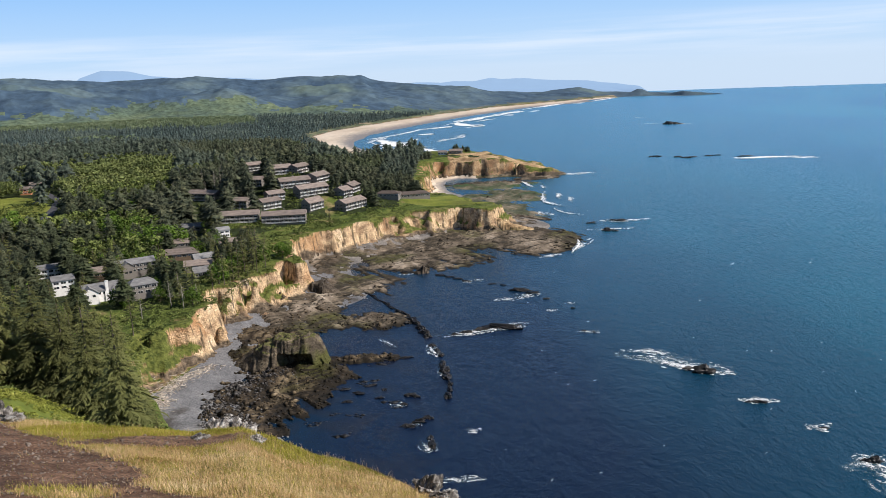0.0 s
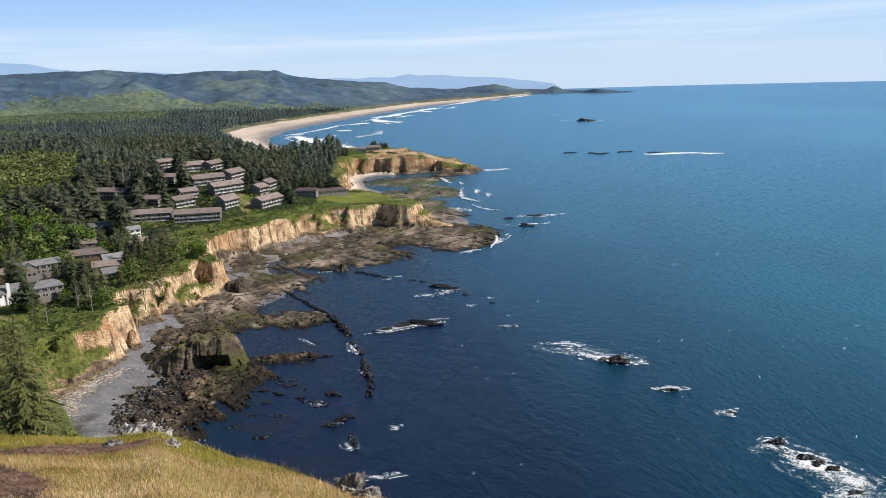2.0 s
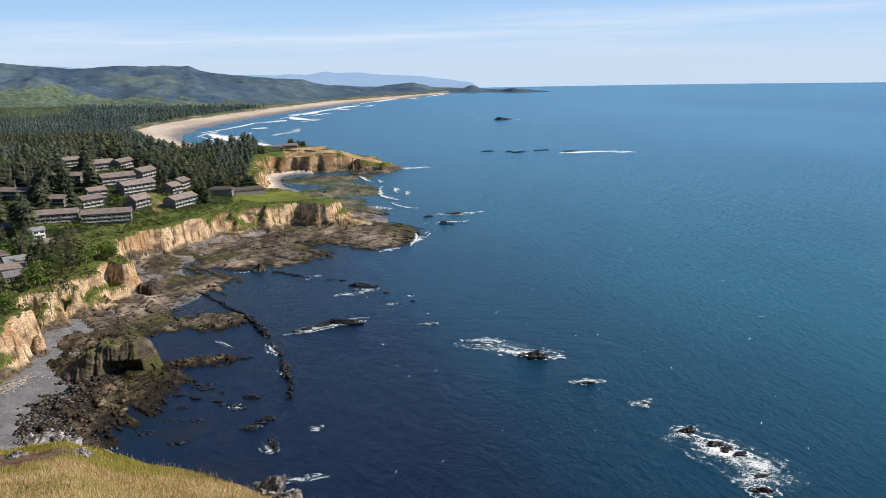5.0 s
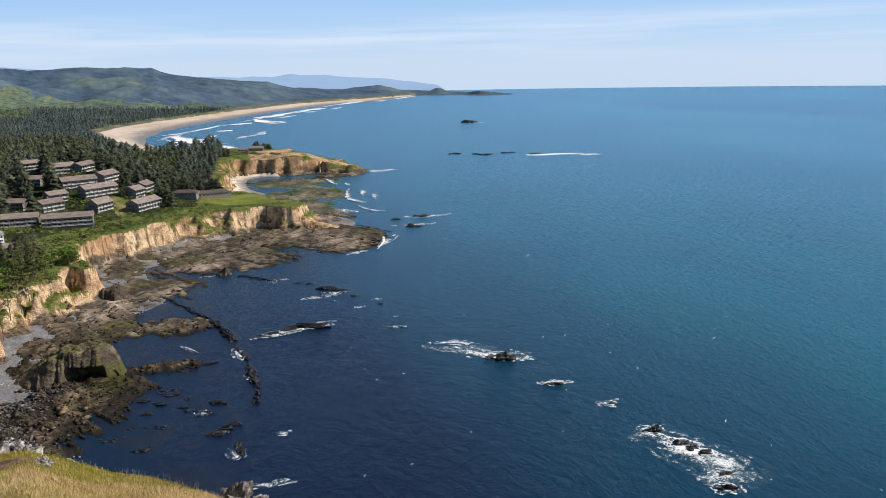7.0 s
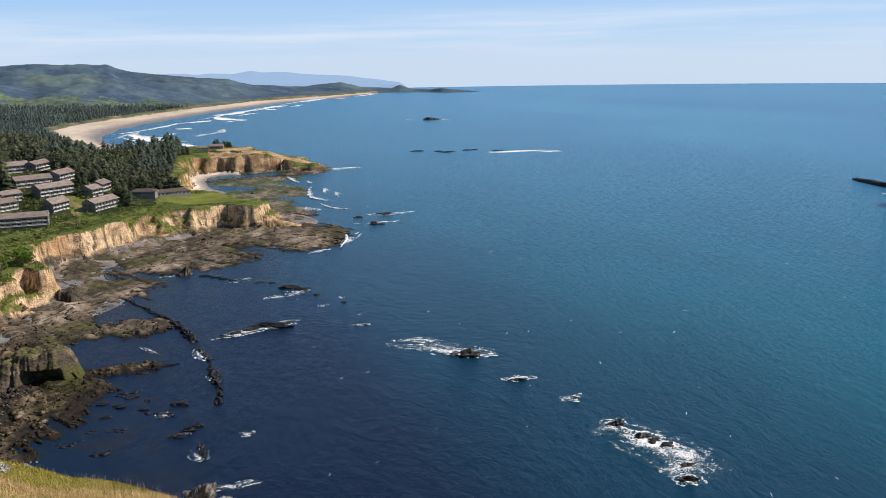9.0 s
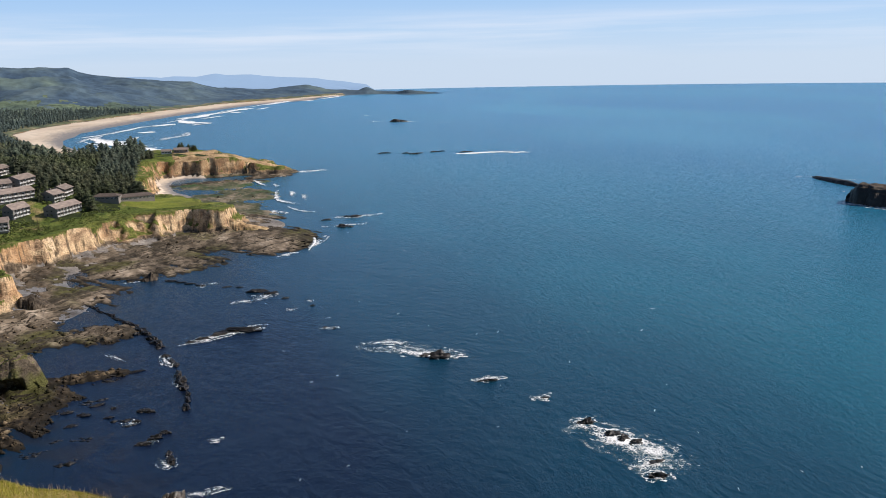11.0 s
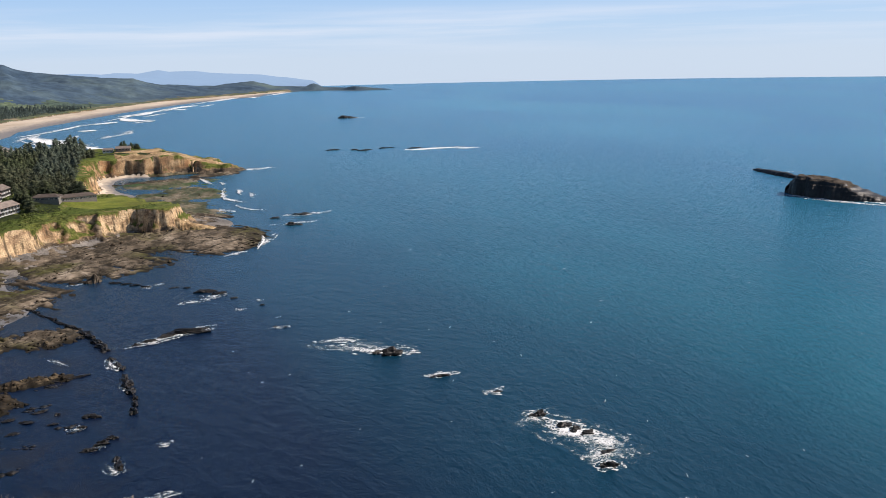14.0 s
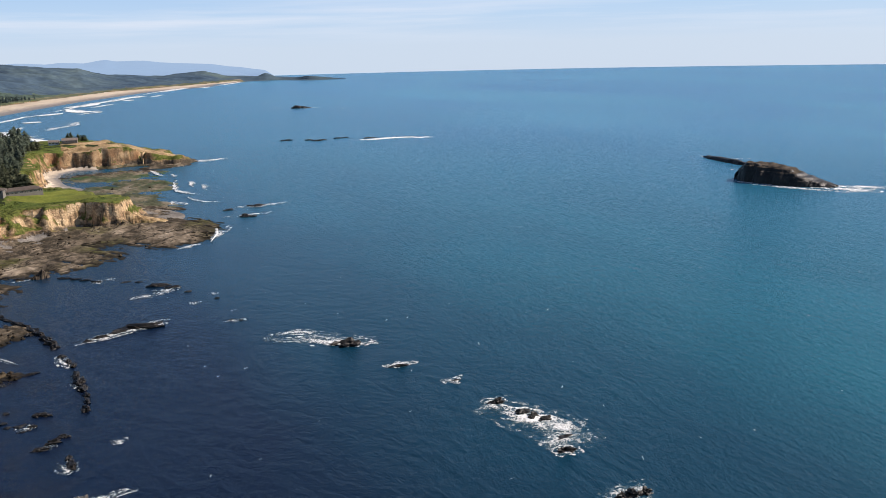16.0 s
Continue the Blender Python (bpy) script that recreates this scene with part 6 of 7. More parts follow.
crag("rock_tower", -92, 425, -4, 54, 30, [(0, 1.5), (0.1, 5), (0.22, 9.5), (0.36, 14.5), (0.46, 17), (0.62, 17.5), (0.8, 17), (0.9, 14), (0.96, 7), (1, 1)], M["tower_rock"],
     "dark flat-topped sea stack with grass on its crown", 31, M["stack_turf"], cave=(0.46, 0.88, 9.5, 13.0), round_off=3, cap_from=0.5)
crag("sea_arch_rock", -88, 572, -15, 26, 16, [(0, 6), (0.2, 10), (0.45, 9), (0.7, 5), (1, 1)], M["low_cliff"], "dark rock stump off the sandstone point", 33)
crag("rock_stump", -18, 622, 0, 13, 8, [(0, 0.5), (0.4, 3), (0.65, 6.5), (0.85, 3), (1, 0.5)], M["low_cliff"], "small pointed dark rock at the reef edge", 35)
# the island's shaded sides are painted in as black rock under a brown cap
crag("island", 716, 616, -66, 108, 44, [(0, 4), (0.05, 13), (0.12, 20), (0.35, 20), (0.55, 16), (0.70, 10), (0.82, 6), (1, 1.5)], M["wet_rock"],
     "dark steep-sided rocky island with a bare brown top", 37, M["low_cliff"], "island", lumps=0.12)
crag("rock_spur", 784, 770, 82, 90, 14, [(0, 2), (0.2, 4), (0.6, 4), (0.9, 3), (1, 1)], M["wet_rock"], "long low rock spur beside the island", 39)
crag("rock_islet", 613, 2105, -10, 52, 22, [(0, 2), (0.2, 7), (0.6, 5), (1, 1)], M["wet_rock"], "dark far rock islet in the bay", 41)

crag("headland_tip", 142, 1206, -12, 84, 44, [(0, 14), (0.1, 18), (0.3, 15.5), (0.45, 14), (0.6, 11.5), (0.8, 9.5), (0.93, 6.5), (1, 2)], M["bare"], "tan rocky headland tip hollowed by a sea cave", 43, cave=(0.22, 0.76, 9.0, 20.0))
crag("cliff_spur", 66, 777, -6, 50, 17, [(0, 19), (0.25, 14), (0.5, 9), (0.75, 5), (1, 1.5)], M["bare"], "tan rock spur sloping down from the bluff to the shelf", 47)
for k, (x, y, sx, sy, turn) in enumerate([(62, 742, 13, 3.4, -38), (80, 728, 15, 3.6, -34), (97, 716, 14, 3.2, -40), (112, 705, 10, 3.0, -36), (88, 758, 16, 3.8, -32), (108, 742, 13, 3.4, -35), (120, 725, 11, 2.6, -38),
                                          (70, 775, 14, 4.0, -25), (104, 690, 11, 2.6, -42), (52, 718, 12, 3.0, -30), (-30, 742, 10, 3.0, 8), (-5, 700, 11, 2.6, 12), (20, 712, 10, 2.4, 14), (-60, 585, 10, 3, 40), (-75, 560, 12, 3.4, 38), (-70, 610, 9, 3, 35)]):
    boulder("rock_slab", x, y, 0.9, sx, sy, 1.7, M["shelf_rock"], 70 + k, "tan tilted rock slab on the shelf", rough=0.5, detail=3, turn=turn, group="rock slabs")

ROCKS = [(131, 386, 5.5, 3.2, 3.0), (124, 391, 3, 1.8, 1.2), (32, 474, 11, 3, 2.2), (22, 471, 5, 2.4, 1.6), (12, 467, 4, 2, 1.0), (5, 464, 3, 1.6, 0.8), (43, 476, 3, 1.2, 0.7),
         (54, 557, 7, 2.6, 1.8), (62, 549, 5, 1.8, 1.0), (70, 533, 2.4, 1.2, 0.6), (160, 760, 6, 4, 1.8), (167, 755, 3, 2, 1), (184, 806, 6, 4, 1.6), (176, 810, 4, 2, 1), (152, 800, 5, 3, 1),
         (164, 286, 2.6, 1.8, 2.0), (161, 287, 1.4, 1.0, 1.0), (168, 272, 3.4, 2.2, 1.6), (171, 267, 2.4, 1.8, 1.5), (173, 262, 3.0, 1.8, 1.4), (169, 266, 1.6, 1.2, 1.2), (167, 235, 2.8, 1.6, 1.5), (164, 236, 1.6, 1.2, 1.2),
         (172, 245, 3.2, 1.6, 0.9), (168, 198, 3.2, 2.0, 2.0), (164, 199, 2.2, 1.4, 1.5), (173, 197, 2.6, 1.6, 1.6), (143.5, 346, 3.0, 1.4, 0.9), (139, 347, 1.6, 0.8, 0.6), (159, 317, 1.8, 0.9, 0.5), (84, 508, 1.6, 1.0, 0.5), (83, 460, 1.6, 0.8, 0.4), (88, 457, 1.2, 0.7, 0.4),
         (-14, 341, 3.6, 1.6, 1.3), (-19, 337, 3.0, 1.6, 1.0), (-10, 345, 2.6, 1.3, 1.0), (-8, 318, 1.7, 4.2, 1.2), (-9, 324, 1.2, 2.4, 1.0), (-22, 362, 2.4, 1.5, 0.6), (-40, 388, 3.5, 1.2, 0.5), (-45, 378, 3, 1.6, 0.7), (-34, 371, 2.0, 1.0, 0.5),
         (-19.6, 372.9, 3.0, 2.0, 1.0), (-16.2, 371, 2.2, 1.4, 0.8), (-53, 384, 2.6, 1.2, 0.6), (-58.9, 384.7, 2.4, 1.0, 0.5), (-32.7, 381.6, 1.4, 1.0, 0.6), (-49.9, 367.8, 2.6, 1.2, 0.6), (-56.6, 567, 1.0, 5.0, 0.7), (-51.0, 558.6, 1.3, 4.0, 0.9), (-47.6, 548.9, 0.9, 5.5, 0.8), (-40.8, 538, 1.5, 4.5, 1.1),
         (-36.8, 527.6, 1.1, 5.5, 1.0), (-31.0, 517.5, 1.8, 4.6, 1.4), (-26.4, 507.7, 1.9, 6.0, 1.6), (-22.3, 497.2, 2.0, 6.0, 1.7), (-18.9, 489.5, 2.2, 5.0, 1.6), (-15.8, 478.6, 2.2, 5.5, 1.8), (-13.2, 469.3, 2.4, 4.5, 1.8), (-11.6, 462.5, 2.6, 3.0, 1.6),
         (-8.6, 445.7, 2.2, 2.0, 1.0), (-5.4, 435.5, 1.6, 4.0, 1.3), (-3.5, 428.8, 1.5, 3.2, 1.2), (-2.7, 412.6, 2.0, 5.0, 1.8), (-1.9, 404.1, 2.4, 4.5, 2.0), (-0.8, 394.8, 2.2, 4.0, 1.7), (0.8, 385.3, 1.3, 3.0, 1.2), (0.4, 377.8, 1.2, 3.2, 1.2), (-0.6, 369.3, 1.8, 3.6, 1.7),
         (-26.1, 500.2, 2.0, 3.5, 1.1), (-24.3, 491.5, 2.6, 2.2, 1.0), (-40, 633, 5, 1.4, 0.8), (-29.7, 627, 5, 1.4, 0.8), (-2.5, 611, 4.5, 1.2, 0.9), (4, 604.4, 4, 1.1, 0.8), (10.4, 598, 4, 1.1, 0.8), (16.7, 590.1, 4, 1.1, 0.7), (35.2, 578.5, 3, 0.9, 0.5), (43.3, 573.8, 2.4, 0.9, 0.5),
         (-36, 427, 7, 1.6, 0.9), (-24, 427, 5, 1.2, 0.6), (372, 1372, 8, 4, 1.6), (361, 1370, 4, 3, 1.0), (403, 1352, 6, 3, 1.4), (413, 1333, 8, 4, 1.8), (427, 1341, 6, 3, 1.2), (455, 1348, 8, 3, 1.5), (470, 1351, 6, 3, 1.2), (505, 1320, 14, 3, 1.3), (748, 640, 5, 2, 1.0), (742, 690, 10, 3, 1.8), (770, 705, 6, 2.5, 1.4)]
for k, (x, y, sx, sy, sz) in enumerate(ROCKS):
    boulder("sea_rock", x, y, 0.1, sx, sy, sz, M["wet_rock"], 100 + k, "dark wet rock breaking the sea surface", rough=0.75, detail=3, turn=(31 if y > 450 else 4) if sy > 1.4 * sx else -8 + 18 * math.sin(k * 2.3), group="sea rocks")
# boulders on the near beach and the reef, joined as they cannot be counted
rng = np.random.default_rng(44)
bx_, by_ = rng.uniform(-150, 150, 40000), rng.uniform(330, 1000, 40000)
bz_, bd_, bs_, bsh_ = relief(bx_, by_)
ok = (bs_ < 0.2) & (bz_ > -0.1) & (bsh_ > -0.6) & (rng.random(40000) < np.interp(by_, [330, 440, 560, 1000], [0.9, 0.7, 0.04, 0.02]))
bx_, by_, bz_ = bx_[ok], by_[ok], bz_[ok]
size = rng.gamma(1.4, 0.36, len(bx_)) + 0.2
jit = rng.uniform(0.55, 1.35, (len(bx_), 6, 1))
bv_ = (octa[None] * jit * size[:, None, None] + np.stack([bx_, by_, bz_ + size * 0.15], -1)[:, None]).reshape(-1, 3)
bf_ = (of[None] + 6 * np.arange(len(bx_))[:, None, None]).reshape(-1, 3)
tagged(put("beach_boulders", bv_, bf_, M["reef"]), "dark boulders strewn over the rock shelf", "boulders", kind="stuff")
# driftwood along the foot of the cliff
rng = np.random.default_rng(45)
k = 650
u = rng.random(k)
lx = np.interp(u, [0, 0.4, 0.75, 1], [-143, -147, -143, -131]) + rng.normal(2.0, 3.2, k)
ly = np.interp(u, [0, 0.4, 0.75, 1], [362, 388, 408, 424]) + rng.normal(0, 2.0, k)
lz = relief(lx, ly)[0] + 0.2 + rng.uniform(0, 0.4, k)
la, ll, lw = rng.normal(1.0, 0.8, k), rng.gamma(2.0, 0.8, k) + 0.6, rng.uniform(0.06, 0.18, k)
hexa = np.array([(s, math.cos(a), math.sin(a)) for s in (-0.5, 0.5) for a in np.arange(5) * 1.2566])
hf = np.array([(i, (i + 1) % 5, 5 + (i + 1) % 5) for i in range(5)] + [(i, 5 + (i + 1) % 5, 5 + i) for i in range(5)] + [(0, 2, 1), (0, 3, 2), (0, 4, 3), (5, 6, 7), (5, 7, 8), (5, 8, 9)])
c, s = np.cos(la)[:, None], np.sin(la)[:, None]
X = hexa[:, 0] * ll[:, None]
Yw = hexa[:, 1] * lw[:, None]
lv = np.stack([c * X - s * Yw + lx[:, None], s * X + c * Yw + ly[:, None], hexa[:, 2] * lw[:, None] + X * rng.normal(0, 0.06, (k, 1)) + lz[:, None]], -1).reshape(-1, 3)
lf = (hf[None] + (np.arange(k) * 10)[:, None, None]).reshape(-1, 3)
tagged(put("driftwood", lv, lf, M["log"]), "bleached drift logs piled along the cliff foot", "driftwood", kind="stuff")


def foam_material(name, cell):
    """White foam, thick where the mesh says it is and torn into lace where it thins out."""
    m = bpy.data.materials.new(name)
    m.use_nodes = True
    n, l = m.node_tree.nodes, m.node_tree.links
    bsdf = n["Principled BSDF"]
    bsdf.inputs["Base Color"].default_value, bsdf.inputs["Roughness"].default_value = (0.86, 0.88, 0.88, 1), 0.8
    tc = n.new("ShaderNodeTexCoord")
    warp = n.new("ShaderNodeTexNoise")
    warp.inputs["Scale"].default_value, warp.inputs["Detail"].default_value = 0.35 / cell, 4
    l.new(tc.outputs["Object"], warp.inputs["Vector"])
    bend = n.new("ShaderNodeVectorMath")
    bend.operation = "MULTIPLY_ADD"
    bend.inputs[1].default_value = (3.5 * cell, 3.5 * cell, 0)
    l.new(warp.outputs["Color"], bend.inputs[0])
    l.new(tc.outputs["Object"], bend.inputs[2])
    vor = n.new("ShaderNodeTexVoronoi")
    vor.feature = "DISTANCE_TO_EDGE"
    vor.inputs["Scale"].default_value = 1 / cell
    l.new(bend.outputs[0], vor.inputs["Vector"])
    lace = n.new("ShaderNodeMapRange")
    lace.inputs["From Min"].default_value, lace.inputs["From Max"].default_value = 0.0, 0.25
    lace.inputs["To Min"].default_value, lace.inputs["To Max"].default_value = 0.26, -0.16
    l.new(vor.outputs["Distance"], lace.inputs["Value"])
    fine = n.new("ShaderNodeTexNoise")
    fine.inputs["Scale"].default_value, fine.inputs["Detail"].default_value, fine.inputs["Roughness"].default_value = 0.6 / cell, 8, 0.65
    l.new(bend.outputs[0], fine.inputs["Vector"])
    cover = n.new("ShaderNodeAttribute")
    cover.attribute_name = "cover"
    add = n.new("ShaderNodeMath")
    add.operation = "MULTIPLY_ADD"
    add.inputs[1].default_value = 1.9
    l.new(fine.outputs["Fac"], add.inputs[0])
    l.new(cover.outputs["Fac"], add.inputs[2])
    total = n.new("ShaderNodeMath")
    l.new(add.outputs[0], total.inputs[0])
    l.new(lace.outputs[0], total.inputs[1])
    alpha = n.new("ShaderNodeMapRange")
    alpha.inputs["From Min"].default_value, alpha.inputs["From Max"].default_value = 1.36, 2.15
    l.new(total.outputs[0], alpha.inputs["Value"])
    tint = n.new("ShaderNodeMapRange")
    tint.inputs["From Min"].default_value, tint.inputs["From Max"].default_value = 1.40, 1.75
    l.new(total.outputs[0], tint.inputs["Value"])
    mx = n.new("ShaderNodeMix")
    mx.data_type = "RGBA"
    mx.inputs["A"].default_value, mx.inputs["B"].default_value = (0.22, 0.42, 0.46, 1), (0.88, 0.90, 0.90, 1)
    l.new(tint.outputs[0], mx.inputs["Factor"])
    l.new(mx.outputs["Result"], bsdf.inputs["Base Color"])
    l.new(alpha.outputs[0], bsdf.inputs["Alpha"])
    bp = n.new("ShaderNodeBump")
    bp.inputs["Distance"].default_value = 0.15 * cell
    l.new(fine.outputs["Fac"], bp.inputs["Height"])
    l.new(bp.outputs[0], bsdf.inputs["Normal"])
    return m


FOAM_NEAR, FOAM_MID, FOAM_FAR = foam_material("lacy_foam", 1.6), foam_material("broken_foam", 3.5), foam_material("surf_foam", 9.0)


def foam(cx, cy, rx, ry, turn, seed, thick=0.5, cell=0.5, label="white broken foam washing round the rocks"):
    """An uneven patch of foam lying on the water, thickest in the middle."""
    nx, ny = (56, 44) if math.hypot(cx, cy) < 520 else (40, 26)
    i, j = np.meshgrid(np.linspace(-1.7, 1.7, nx), np.linspace(-1.9, 1.9, ny), indexing="ij")
    u, v = i * rx, j * ry
    v = v + ry * 0.8 * fbm(i + seed * 3.1, i * 0, 1.1, 3, seed + 2)
    rim = np.hypot(i, j) + 0.55 * fbm(i * 3 + seed * 5, j * 2, 1.6, 4, seed)
    cover = smooth(1.5, 0.05, rim) * (0.45 + 0.75 * thick) + 0.25 * fbm(i * 4, j * 3 + seed, 1.0, 3, seed + 4) * (rim < 1.45)
    cover = cover + 0.75 * np.exp(-((rim - 1.15) / 0.13) ** 2) * smooth(-0.3, 0.25, fbm(i * 2 + seed, j * 2 - seed, 1.3, 3, seed + 7)) * (0.4 + 0.6 * min(thick * 2, 1))
    cover = cover * smooth(1.6, 1.3, np.abs(i)) * smooth(1.8, 1.5, np.abs(j))
    c, s = math.cos(radians(turn)), math.sin(radians(turn))
    p = np.stack([c * u - s * v, s * u + c * v, 0.10 + 0.25 * np.clip(cover, 0, 1) * min(1.0, ry / 5)], -1).reshape(-1, 3)
    k = np.arange(p.shape[0]).reshape(i.shape)
    q = np.stack([k[:-1, :-1], k[1:, :-1], k[1:, 1:], k[:-1, 1:]], -1).reshape(-1, 4)
    f = cover.ravel()[q].max(1) > 0.04
    ids, inv = np.unique(q[f], return_inverse=True)
    far = math.hypot(cx, cy)
    ob = put("sea_foam", p[ids], inv.reshape(-1, 4), FOAM_NEAR if far < 520 else FOAM_MID if far < 1500 else FOAM_FAR, soft=True)
    ob.location = (cx, cy, 0)
    ob.data.attributes.new("cover", "FLOAT", "POINT").data.foreach_set("value", np.clip(cover.ravel()[ids], 0, 2).astype(np.float32))
    tagged(ob, label, "foam", kind="stuff")


FOAMS = [(46, 536, 9, 3, 3, 0.5), (85, 458, 5, 2, -20, 0.5), (144, 348, 8, 2.5, -10, 0.6), (120, 690, 3, 16, -30, 0.7), (92, 664, 10, 3, 25, 0.7), (215, 1196, 14, 7, 0, 0.9),
         (168, 262, 22, 11, -62, 0.10), (174, 243, 13, 8, -20, 0.1), (161, 286, 10, 5, 20, 0.12), (168, 200, 10, 5, 5, 0.1), (118, 405, 26, 7, -33, 0.05), (20, 469, 22, 5, 6, 0.08), (760, 548, 22, 10, -30, 0.8), (735, 575, 40, 12, -60, 0.3),
         (122, 398, 22, 5, -35, 0.55), (112, 418, 12, 4, -30, 0.6), (133, 385, 7, 3, -20, 0.6), (14, 467, 14, 4, 10, 0.55), (30, 472, 15, 2.5, 5, 0.5), (58, 545, 9, 4, 0, 0.55), (169, 268, 15, 6.5, -60, 1.05),
         (163, 287, 5, 4, 0, 0.6), (176, 252, 9, 5, -20, 0.6), (168, 242, 8, 5, -30, 0.6), (166, 235, 5, 3, 0, 0.75), (167, 202, 7, 3, 0, 0.45), (142, 347, 6, 2, -10, 0.7), (158, 318, 5, 3, 0, 0.45), (-10, 317, 4, 5, 0, 0.32),
         (-17, 338, 4, 2.5, 0, 0.25), (1, 287, 9, 2.4, 0, 0.55), (10, 330, 3, 2, 0, 0.5), (-24, 362, 3.5, 2.2, 0, 0.4), (-8, 437, 3, 7, 10, 0.5), (-4, 407, 1.6, 9, 0, 0.35), (-34, 452, 1.5, 9, 30, 0.3), (165, 764, 18, 4, 0, 0.55),
         (186, 806, 22, 6, 0, 0.55), (122, 700, 5, 22, -35, 0.4), (108, 866, 8, 16, 30, 0.55), (195, 1195, 18, 10, 0, 0.6), (150, 1150, 18, 5, 0, 0.5),
         (84, 520, 3, 2, 0, 0.5), (70, 505, 3, 2, 0, 0.5), (530, 1292, 42, 10, -10, 2.0), (578, 1270, 20, 7, -10, 1.2), (640, 2090, 14, 7, 0, 0.7), (560, 2150, 24, 5, 0, 0.6), (600, 2420, 20, 6, 0, 0.6), (700, 2000, 30, 5, -10, 0.4),
         (700, 585, 44, 5, -64, 0.7), (686, 636, 20, 4, -66, 0.6), (735, 556, 16, 8, -52, 0.7), (690, 640, 10, 3, -50, 0.4), (742, 545, 18, 10, -40, 0.65), (755, 690, 24, 5, -50, 0.5), (800, 800, 30, 4, -55, 0.5), (44, 480, 6, 1.5, 0, 0.4), (-28, 620, 6, 2, 0, 0.4), (20, 590, 8, 4, 0, 0.3)]
for k, (x, y, rx, ry, turn, thick) in enumerate(FOAMS):
    foam(x, y, rx, ry, turn, k + 1, thick)
def surf(points, width, thick, seed, mat=FOAM_FAR, label="line of white surf rolling in towards the long beach"):
    """A line of breaking surf that follows a bent path, with a sharp front and a torn trail behind it."""
    pts = np.array(points, float)
    k, m = 26 * (len(pts) - 1), 9
    u = np.linspace(0, len(pts) - 1, k)
    cx, cy = np.interp(u, np.arange(len(pts)), pts[:, 0]), np.interp(u, np.arange(len(pts)), pts[:, 1])
    for _ in range(30):
        cx[1:-1], cy[1:-1] = (cx[:-2] + cx[1:-1] + cx[2:]) / 3, (cy[:-2] + cy[1:-1] + cy[2:]) / 3
    tx, ty = np.gradient(cx), np.gradient(cy)
    ln = np.hypot(tx, ty)
    nx, ny = ty / ln, -tx / ln
    v = np.linspace(-0.5, 0.5, m)[None]
    end = np.sin(np.clip(np.linspace(0, 1, k), 0.02, 0.98) * math.pi)[:, None] ** 0.4
    wob = width * (0.5 * fbm(u * 3 + seed * 9, u * 0, 1.0, 3, seed)[:, None])
    off = v * width * end * (0.8 + 0.5 * fbm(u * 2 + seed, u * 0, 1.0, 3, seed + 3)[:, None]) + wob * 0.5
    x, y = cx[:, None] + nx[:, None] * off, cy[:, None] + ny[:, None] * off
    cover = thick * (0.35 + 0.65 * smooth(-0.5, 0.3, v)) * smooth(0.5, 0.42, np.abs(v)) * end + 0.25 * fbm(u[:, None] * 6 + seed, v * 4 + u[:, None] * 0, 1.0, 3, seed + 5)
    p = np.stack([x - pts[0, 0], y - pts[0, 1], 0.25 + 0.8 * np.clip(cover, 0, 1)], -1).reshape(-1, 3)
    q = np.arange(k * m).reshape(k, m)
    f = np.stack([q[:-1, :-1], q[1:, :-1], q[1:, 1:], q[:-1, 1:]], -1).reshape(-1, 4)
    ob = put("surf_line", p, f, mat, soft=True)
    ob.location = (pts[0, 0], pts[0, 1], 0)
    ob.data.attributes.new("cover", "FLOAT", "POINT").data.foreach_set("value", np.clip(cover.ravel(), 0, 2).astype(np.float32))
    tagged(ob, label, "surf", kind="stuff")


SURF = [([(-150, 1800), (-84, 1683), (-37, 1614), (3, 1590)], 16, 1.5), ([(-176, 1880), (-160, 1990), (-120, 2150)], 40, 0.75), ([(-120, 1900), (-60, 1780), (0, 1690)], 60, 0.8), ([(-30, 1850), (40, 1960), (70, 2080)], 50, 0.75),
        ([(-162, 1932), (-105, 1756), (-59, 1645)], 27, 1.03), ([(-140, 2021), (-97, 1837), (-41, 1725)], 68, 1.49), ([(-32, 1700), (14, 1585)], 37, 1.95), ([(-205, 1990), (-111, 2135), (-55, 2293), (-3, 2380)], 23, 1.15),
        ([(-51, 2100), (-19, 2140)], 57, 1.49), ([(48, 2594), (116, 2701), (198, 2886)], 68, 1.61), ([(58, 2556), (87, 2396), (132, 2418)], 57, 1.72), ([(193, 2814), (281, 3064), (343, 3098)], 68, 1.49), ([(241, 2889), (276, 2858)], 57, 1.72),
        ([(385, 3309), (576, 3646)], 44, 1.38), ([(592, 3559), (659, 3614)], 57, 1.49), ([(702, 3706), (890, 4036)], 40, 1.38), ([(-23, 2320), (44, 2400)], 61, 1.38), ([(74, 2304), (143, 2383)], 37, 1.26), ([(-120, 1790), (-70, 1900), (-40, 2010)], 37, 0.92),
        ([(0, 2420), (60, 2560), (150, 2790), (270, 3080)], 20, 1.26), ([(-150, 2080), (-80, 2230), (-30, 2380)], 17, 1.03), ([(280, 3090), (430, 3410), (600, 3720), (760, 3950)], 23, 1.26), ([(120, 2560), (190, 2700)], 37, 1.15), ([(330, 3000), (400, 3130)], 37, 1.15)]
for k, (points, width, thick) in enumerate(SURF):
    surf(points, width, thick, 300 + k)

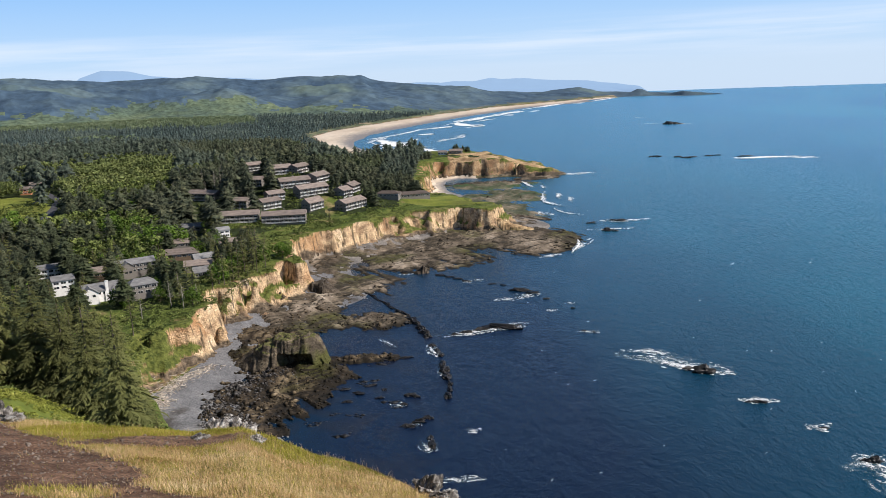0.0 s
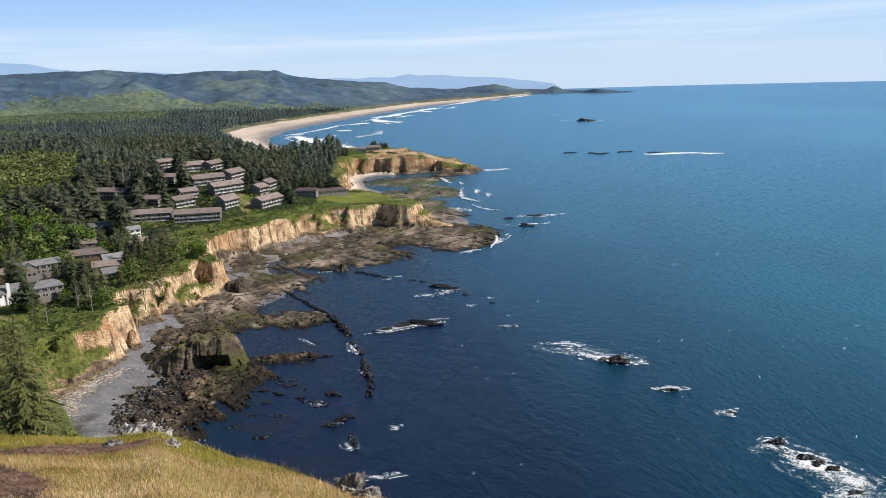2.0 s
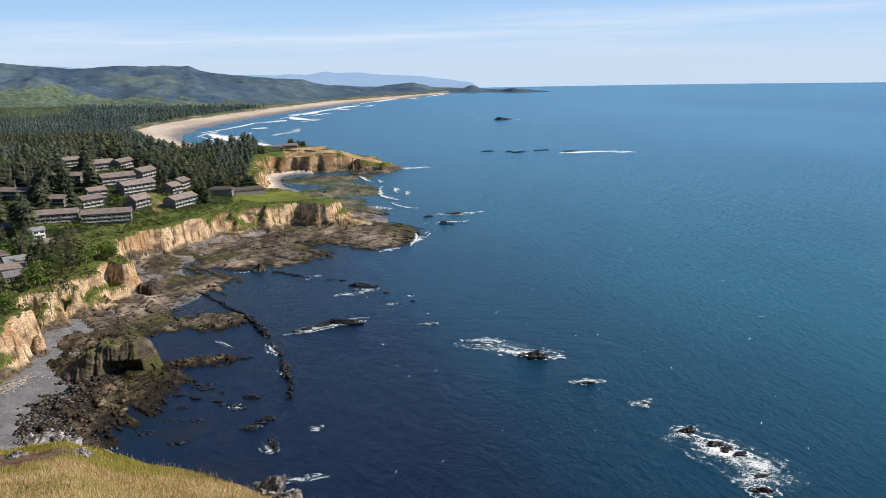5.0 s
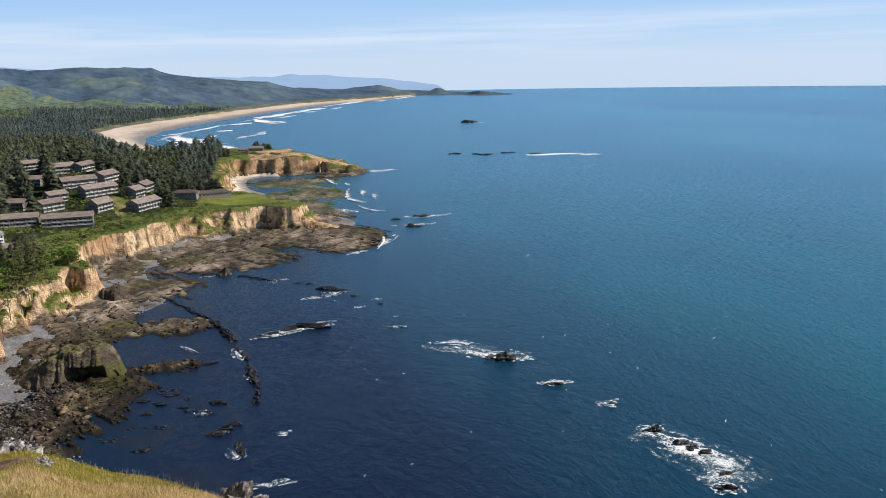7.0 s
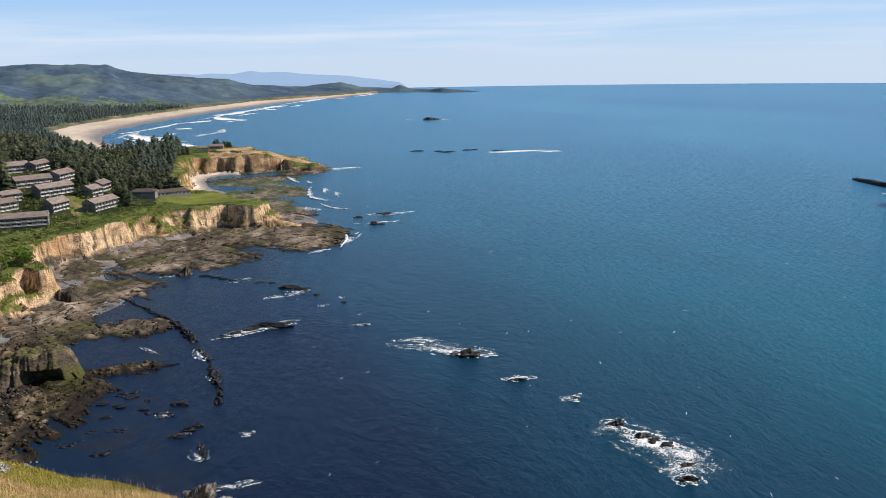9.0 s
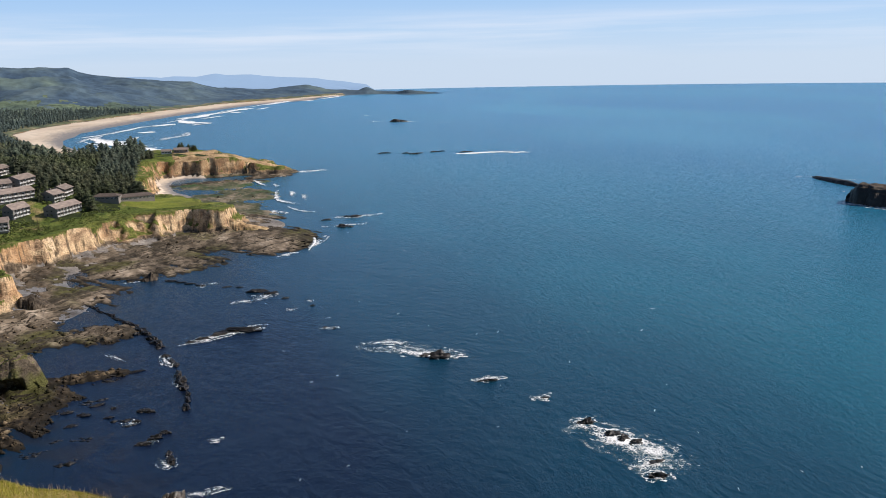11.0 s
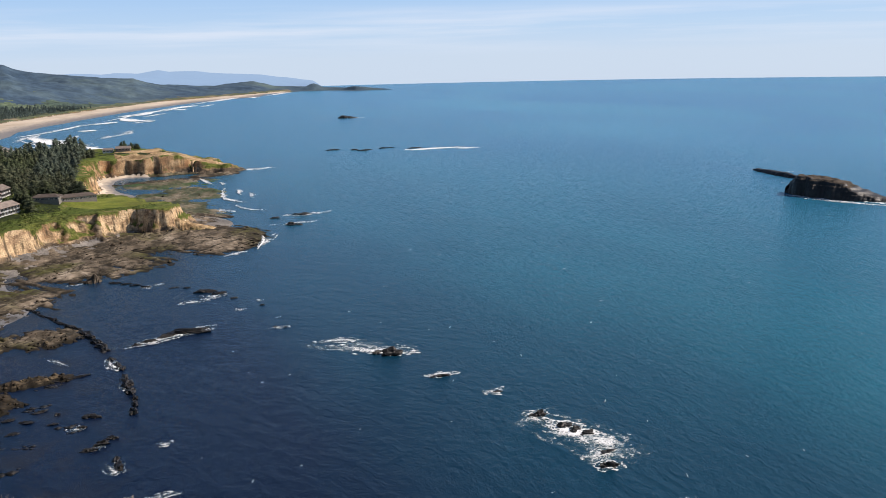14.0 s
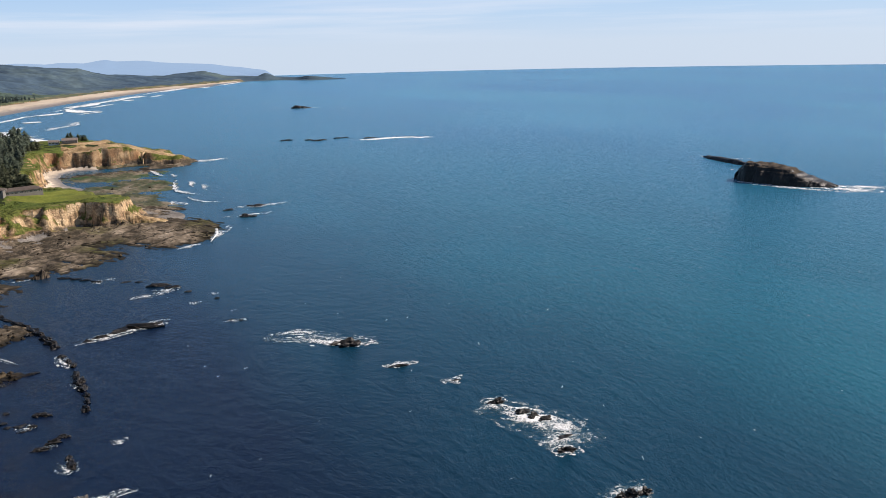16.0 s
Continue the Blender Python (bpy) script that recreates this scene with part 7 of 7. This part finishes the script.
for k, (points, width, thick) in enumerate([([(117, 1136), (121, 1100), (127, 1066)], 11, 0.95), ([(134, 1030), (126, 980), (124, 945), (134, 922), (146, 905)], 14, 0.95), ([(126, 900), (136, 862), (158, 846)], 7, 0.85), ([(150, 1010), (144, 960)], 12, 0.9), ([(108, 664), (116, 682), (122, 705), (124, 728)], 5, 1.2),
                                            ([(160, 980), (154, 930)], 14, 0.7), ([(140, 1085), (138, 1050)], 10, 0.8)]):
    surf(points, width, thick, 340 + k, FOAM_MID, "streak of white water breaking over the rock flats")

# small whitecaps scattered over the open water
rng = np.random.default_rng(61)
k = 420
wr, wa = np.sqrt(rng.uniform(230 ** 2, 1500 ** 2, k)), np.radians(rng.uniform(3, 62, k))
wx, wy = wr * np.sin(wa), wr * np.cos(wa)
ok = (relief(wx, wy)[0] < -1) & (wx > 20)
wx, wy, wr = wx[ok], wy[ok], wr[ok]
k = len(wx)
wl_, ww = rng.gamma(2.0, 0.4, k) + 0.4, rng.uniform(0.15, 0.45, k)
wt = rng.normal(0.5, 0.5, k)
star = np.array([(-1, 0), (-0.4, 0.8), (0.3, 0.5), (1, 0.1), (0.5, -0.6), (-0.3, -0.5)])
jig = rng.uniform(0.6, 1.4, (k, 6))
sx2, sy2 = star[:, 0] * jig * wl_[:, None], star[:, 1] * jig * ww[:, None]
wv = np.stack([np.cos(wt)[:, None] * sx2 - np.sin(wt)[:, None] * sy2 + wx[:, None], np.sin(wt)[:, None] * sx2 + np.cos(wt)[:, None] * sy2 + wy[:, None], 0 * sx2 + 0.15], -1).reshape(-1, 3)
wf = (np.array([(0, 5, 1), (1, 5, 4), (1, 4, 2), (2, 4, 3)])[None] + 6 * np.arange(k)[:, None, None]).reshape(-1, 3)
tagged(put("whitecaps", wv, wf, M["thin_foam"]), "small whitecaps on the wind-ruffled sea", "foam", kind="stuff")

# ranges far behind everything; a pale blue glow stands in for haze
haze = bpy.data.materials.new("glowing_range")
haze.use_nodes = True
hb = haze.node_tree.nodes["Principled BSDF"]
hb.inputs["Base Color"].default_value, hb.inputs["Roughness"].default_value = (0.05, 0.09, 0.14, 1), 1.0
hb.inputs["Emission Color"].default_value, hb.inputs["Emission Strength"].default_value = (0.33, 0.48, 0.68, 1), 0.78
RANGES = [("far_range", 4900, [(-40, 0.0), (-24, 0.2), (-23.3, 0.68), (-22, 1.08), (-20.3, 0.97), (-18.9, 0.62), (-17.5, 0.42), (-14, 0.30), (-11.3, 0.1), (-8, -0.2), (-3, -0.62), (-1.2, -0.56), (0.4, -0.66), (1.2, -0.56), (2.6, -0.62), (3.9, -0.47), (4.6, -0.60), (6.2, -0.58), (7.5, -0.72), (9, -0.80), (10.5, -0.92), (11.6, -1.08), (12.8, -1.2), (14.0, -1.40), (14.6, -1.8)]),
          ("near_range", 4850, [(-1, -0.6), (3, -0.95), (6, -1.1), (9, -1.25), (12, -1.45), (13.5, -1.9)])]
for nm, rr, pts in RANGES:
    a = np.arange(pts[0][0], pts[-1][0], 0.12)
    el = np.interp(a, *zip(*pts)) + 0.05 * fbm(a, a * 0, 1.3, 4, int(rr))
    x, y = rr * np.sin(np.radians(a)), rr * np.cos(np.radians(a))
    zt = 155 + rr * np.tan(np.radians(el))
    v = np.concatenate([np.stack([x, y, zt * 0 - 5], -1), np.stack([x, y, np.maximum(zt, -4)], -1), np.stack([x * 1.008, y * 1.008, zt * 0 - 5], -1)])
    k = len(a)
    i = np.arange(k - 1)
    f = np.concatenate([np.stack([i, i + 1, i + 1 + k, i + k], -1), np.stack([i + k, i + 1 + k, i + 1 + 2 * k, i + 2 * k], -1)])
    tagged(put(nm, v, f, haze, soft=True), "mountain range far down the coast, glowing pale blue for haze", "backdrop", kind="structure")

# pale boulders at the seaward end of the shingle
rng = np.random.default_rng(47)
k = 420
bx_, by_ = rng.normal(-102, 5.5, k), rng.normal(343, 4.5, k)
size = rng.gamma(2.0, 0.28, k) + 0.3
jit = rng.uniform(0.55, 1.35, (k, 6, 1))
bv_ = (octa[None] * jit * size[:, None, None] + np.stack([bx_, by_, relief(bx_, by_)[0] + size * 0.2], -1)[:, None]).reshape(-1, 3)
bf_ = (of[None] + 6 * np.arange(k)[:, None, None]).reshape(-1, 3)
tagged(put("pale_boulders", bv_, bf_, M["barnacled"]), "pale boulders washed up between shingle and reef", "boulders", kind="stuff")

# dark angular boulders between the shingle and the reef
rng = np.random.default_rng(49)
k = 900
by_ = rng.uniform(338, 412, k)
bx_ = np.interp(by_, [338, 354, 370, 396, 412], [-112, -117, -121, -114, -104]) + np.abs(rng.normal(0, 12, k))
size = rng.gamma(1.6, 0.28, k) + 0.25
jit = rng.uniform(0.55, 1.35, (k, 6, 1))
bv_ = (octa[None] * jit * size[:, None, None] + np.stack([bx_, by_, relief(bx_, by_)[0] + size * 0.2], -1)[:, None]).reshape(-1, 3)
bf_ = (of[None] + 6 * np.arange(k)[:, None, None]).reshape(-1, 3)
tagged(put("dark_boulders", bv_, bf_, M["dark_boulder"]), "dark angular boulders along the seaward edge of the shingle", "boulders", kind="stuff")

# low weedy rocks awash between the reef and the outer ridge
rng = np.random.default_rng(48)
k = 240
u = rng.integers(0, 22, k)
hub_x, hub_y = rng.uniform(-88, -20, 22), rng.uniform(330, 425, 22)
bx_, by_ = hub_x[u] + rng.normal(0, 2.6, k), hub_y[u] + rng.normal(0, 1.2, k)
size = rng.gamma(1.6, 0.35, k) + 0.2
jit = rng.uniform(0.55, 1.35, (k, 6, 1))
bv_ = (octa[None] * jit * size[:, None, None] * np.array([1.6, 1.0, 0.35]) + np.stack([bx_, by_, 0.02 + size * 0.02], -1)[:, None]).reshape(-1, 3)
bf_ = (of[None] + 6 * np.arange(k)[:, None, None]).reshape(-1, 3)
tagged(put("awash_rocks", bv_, bf_, M["wet_rock"]), "low dark weedy rocks just awash beside the reef", "rocks", kind="stuff")
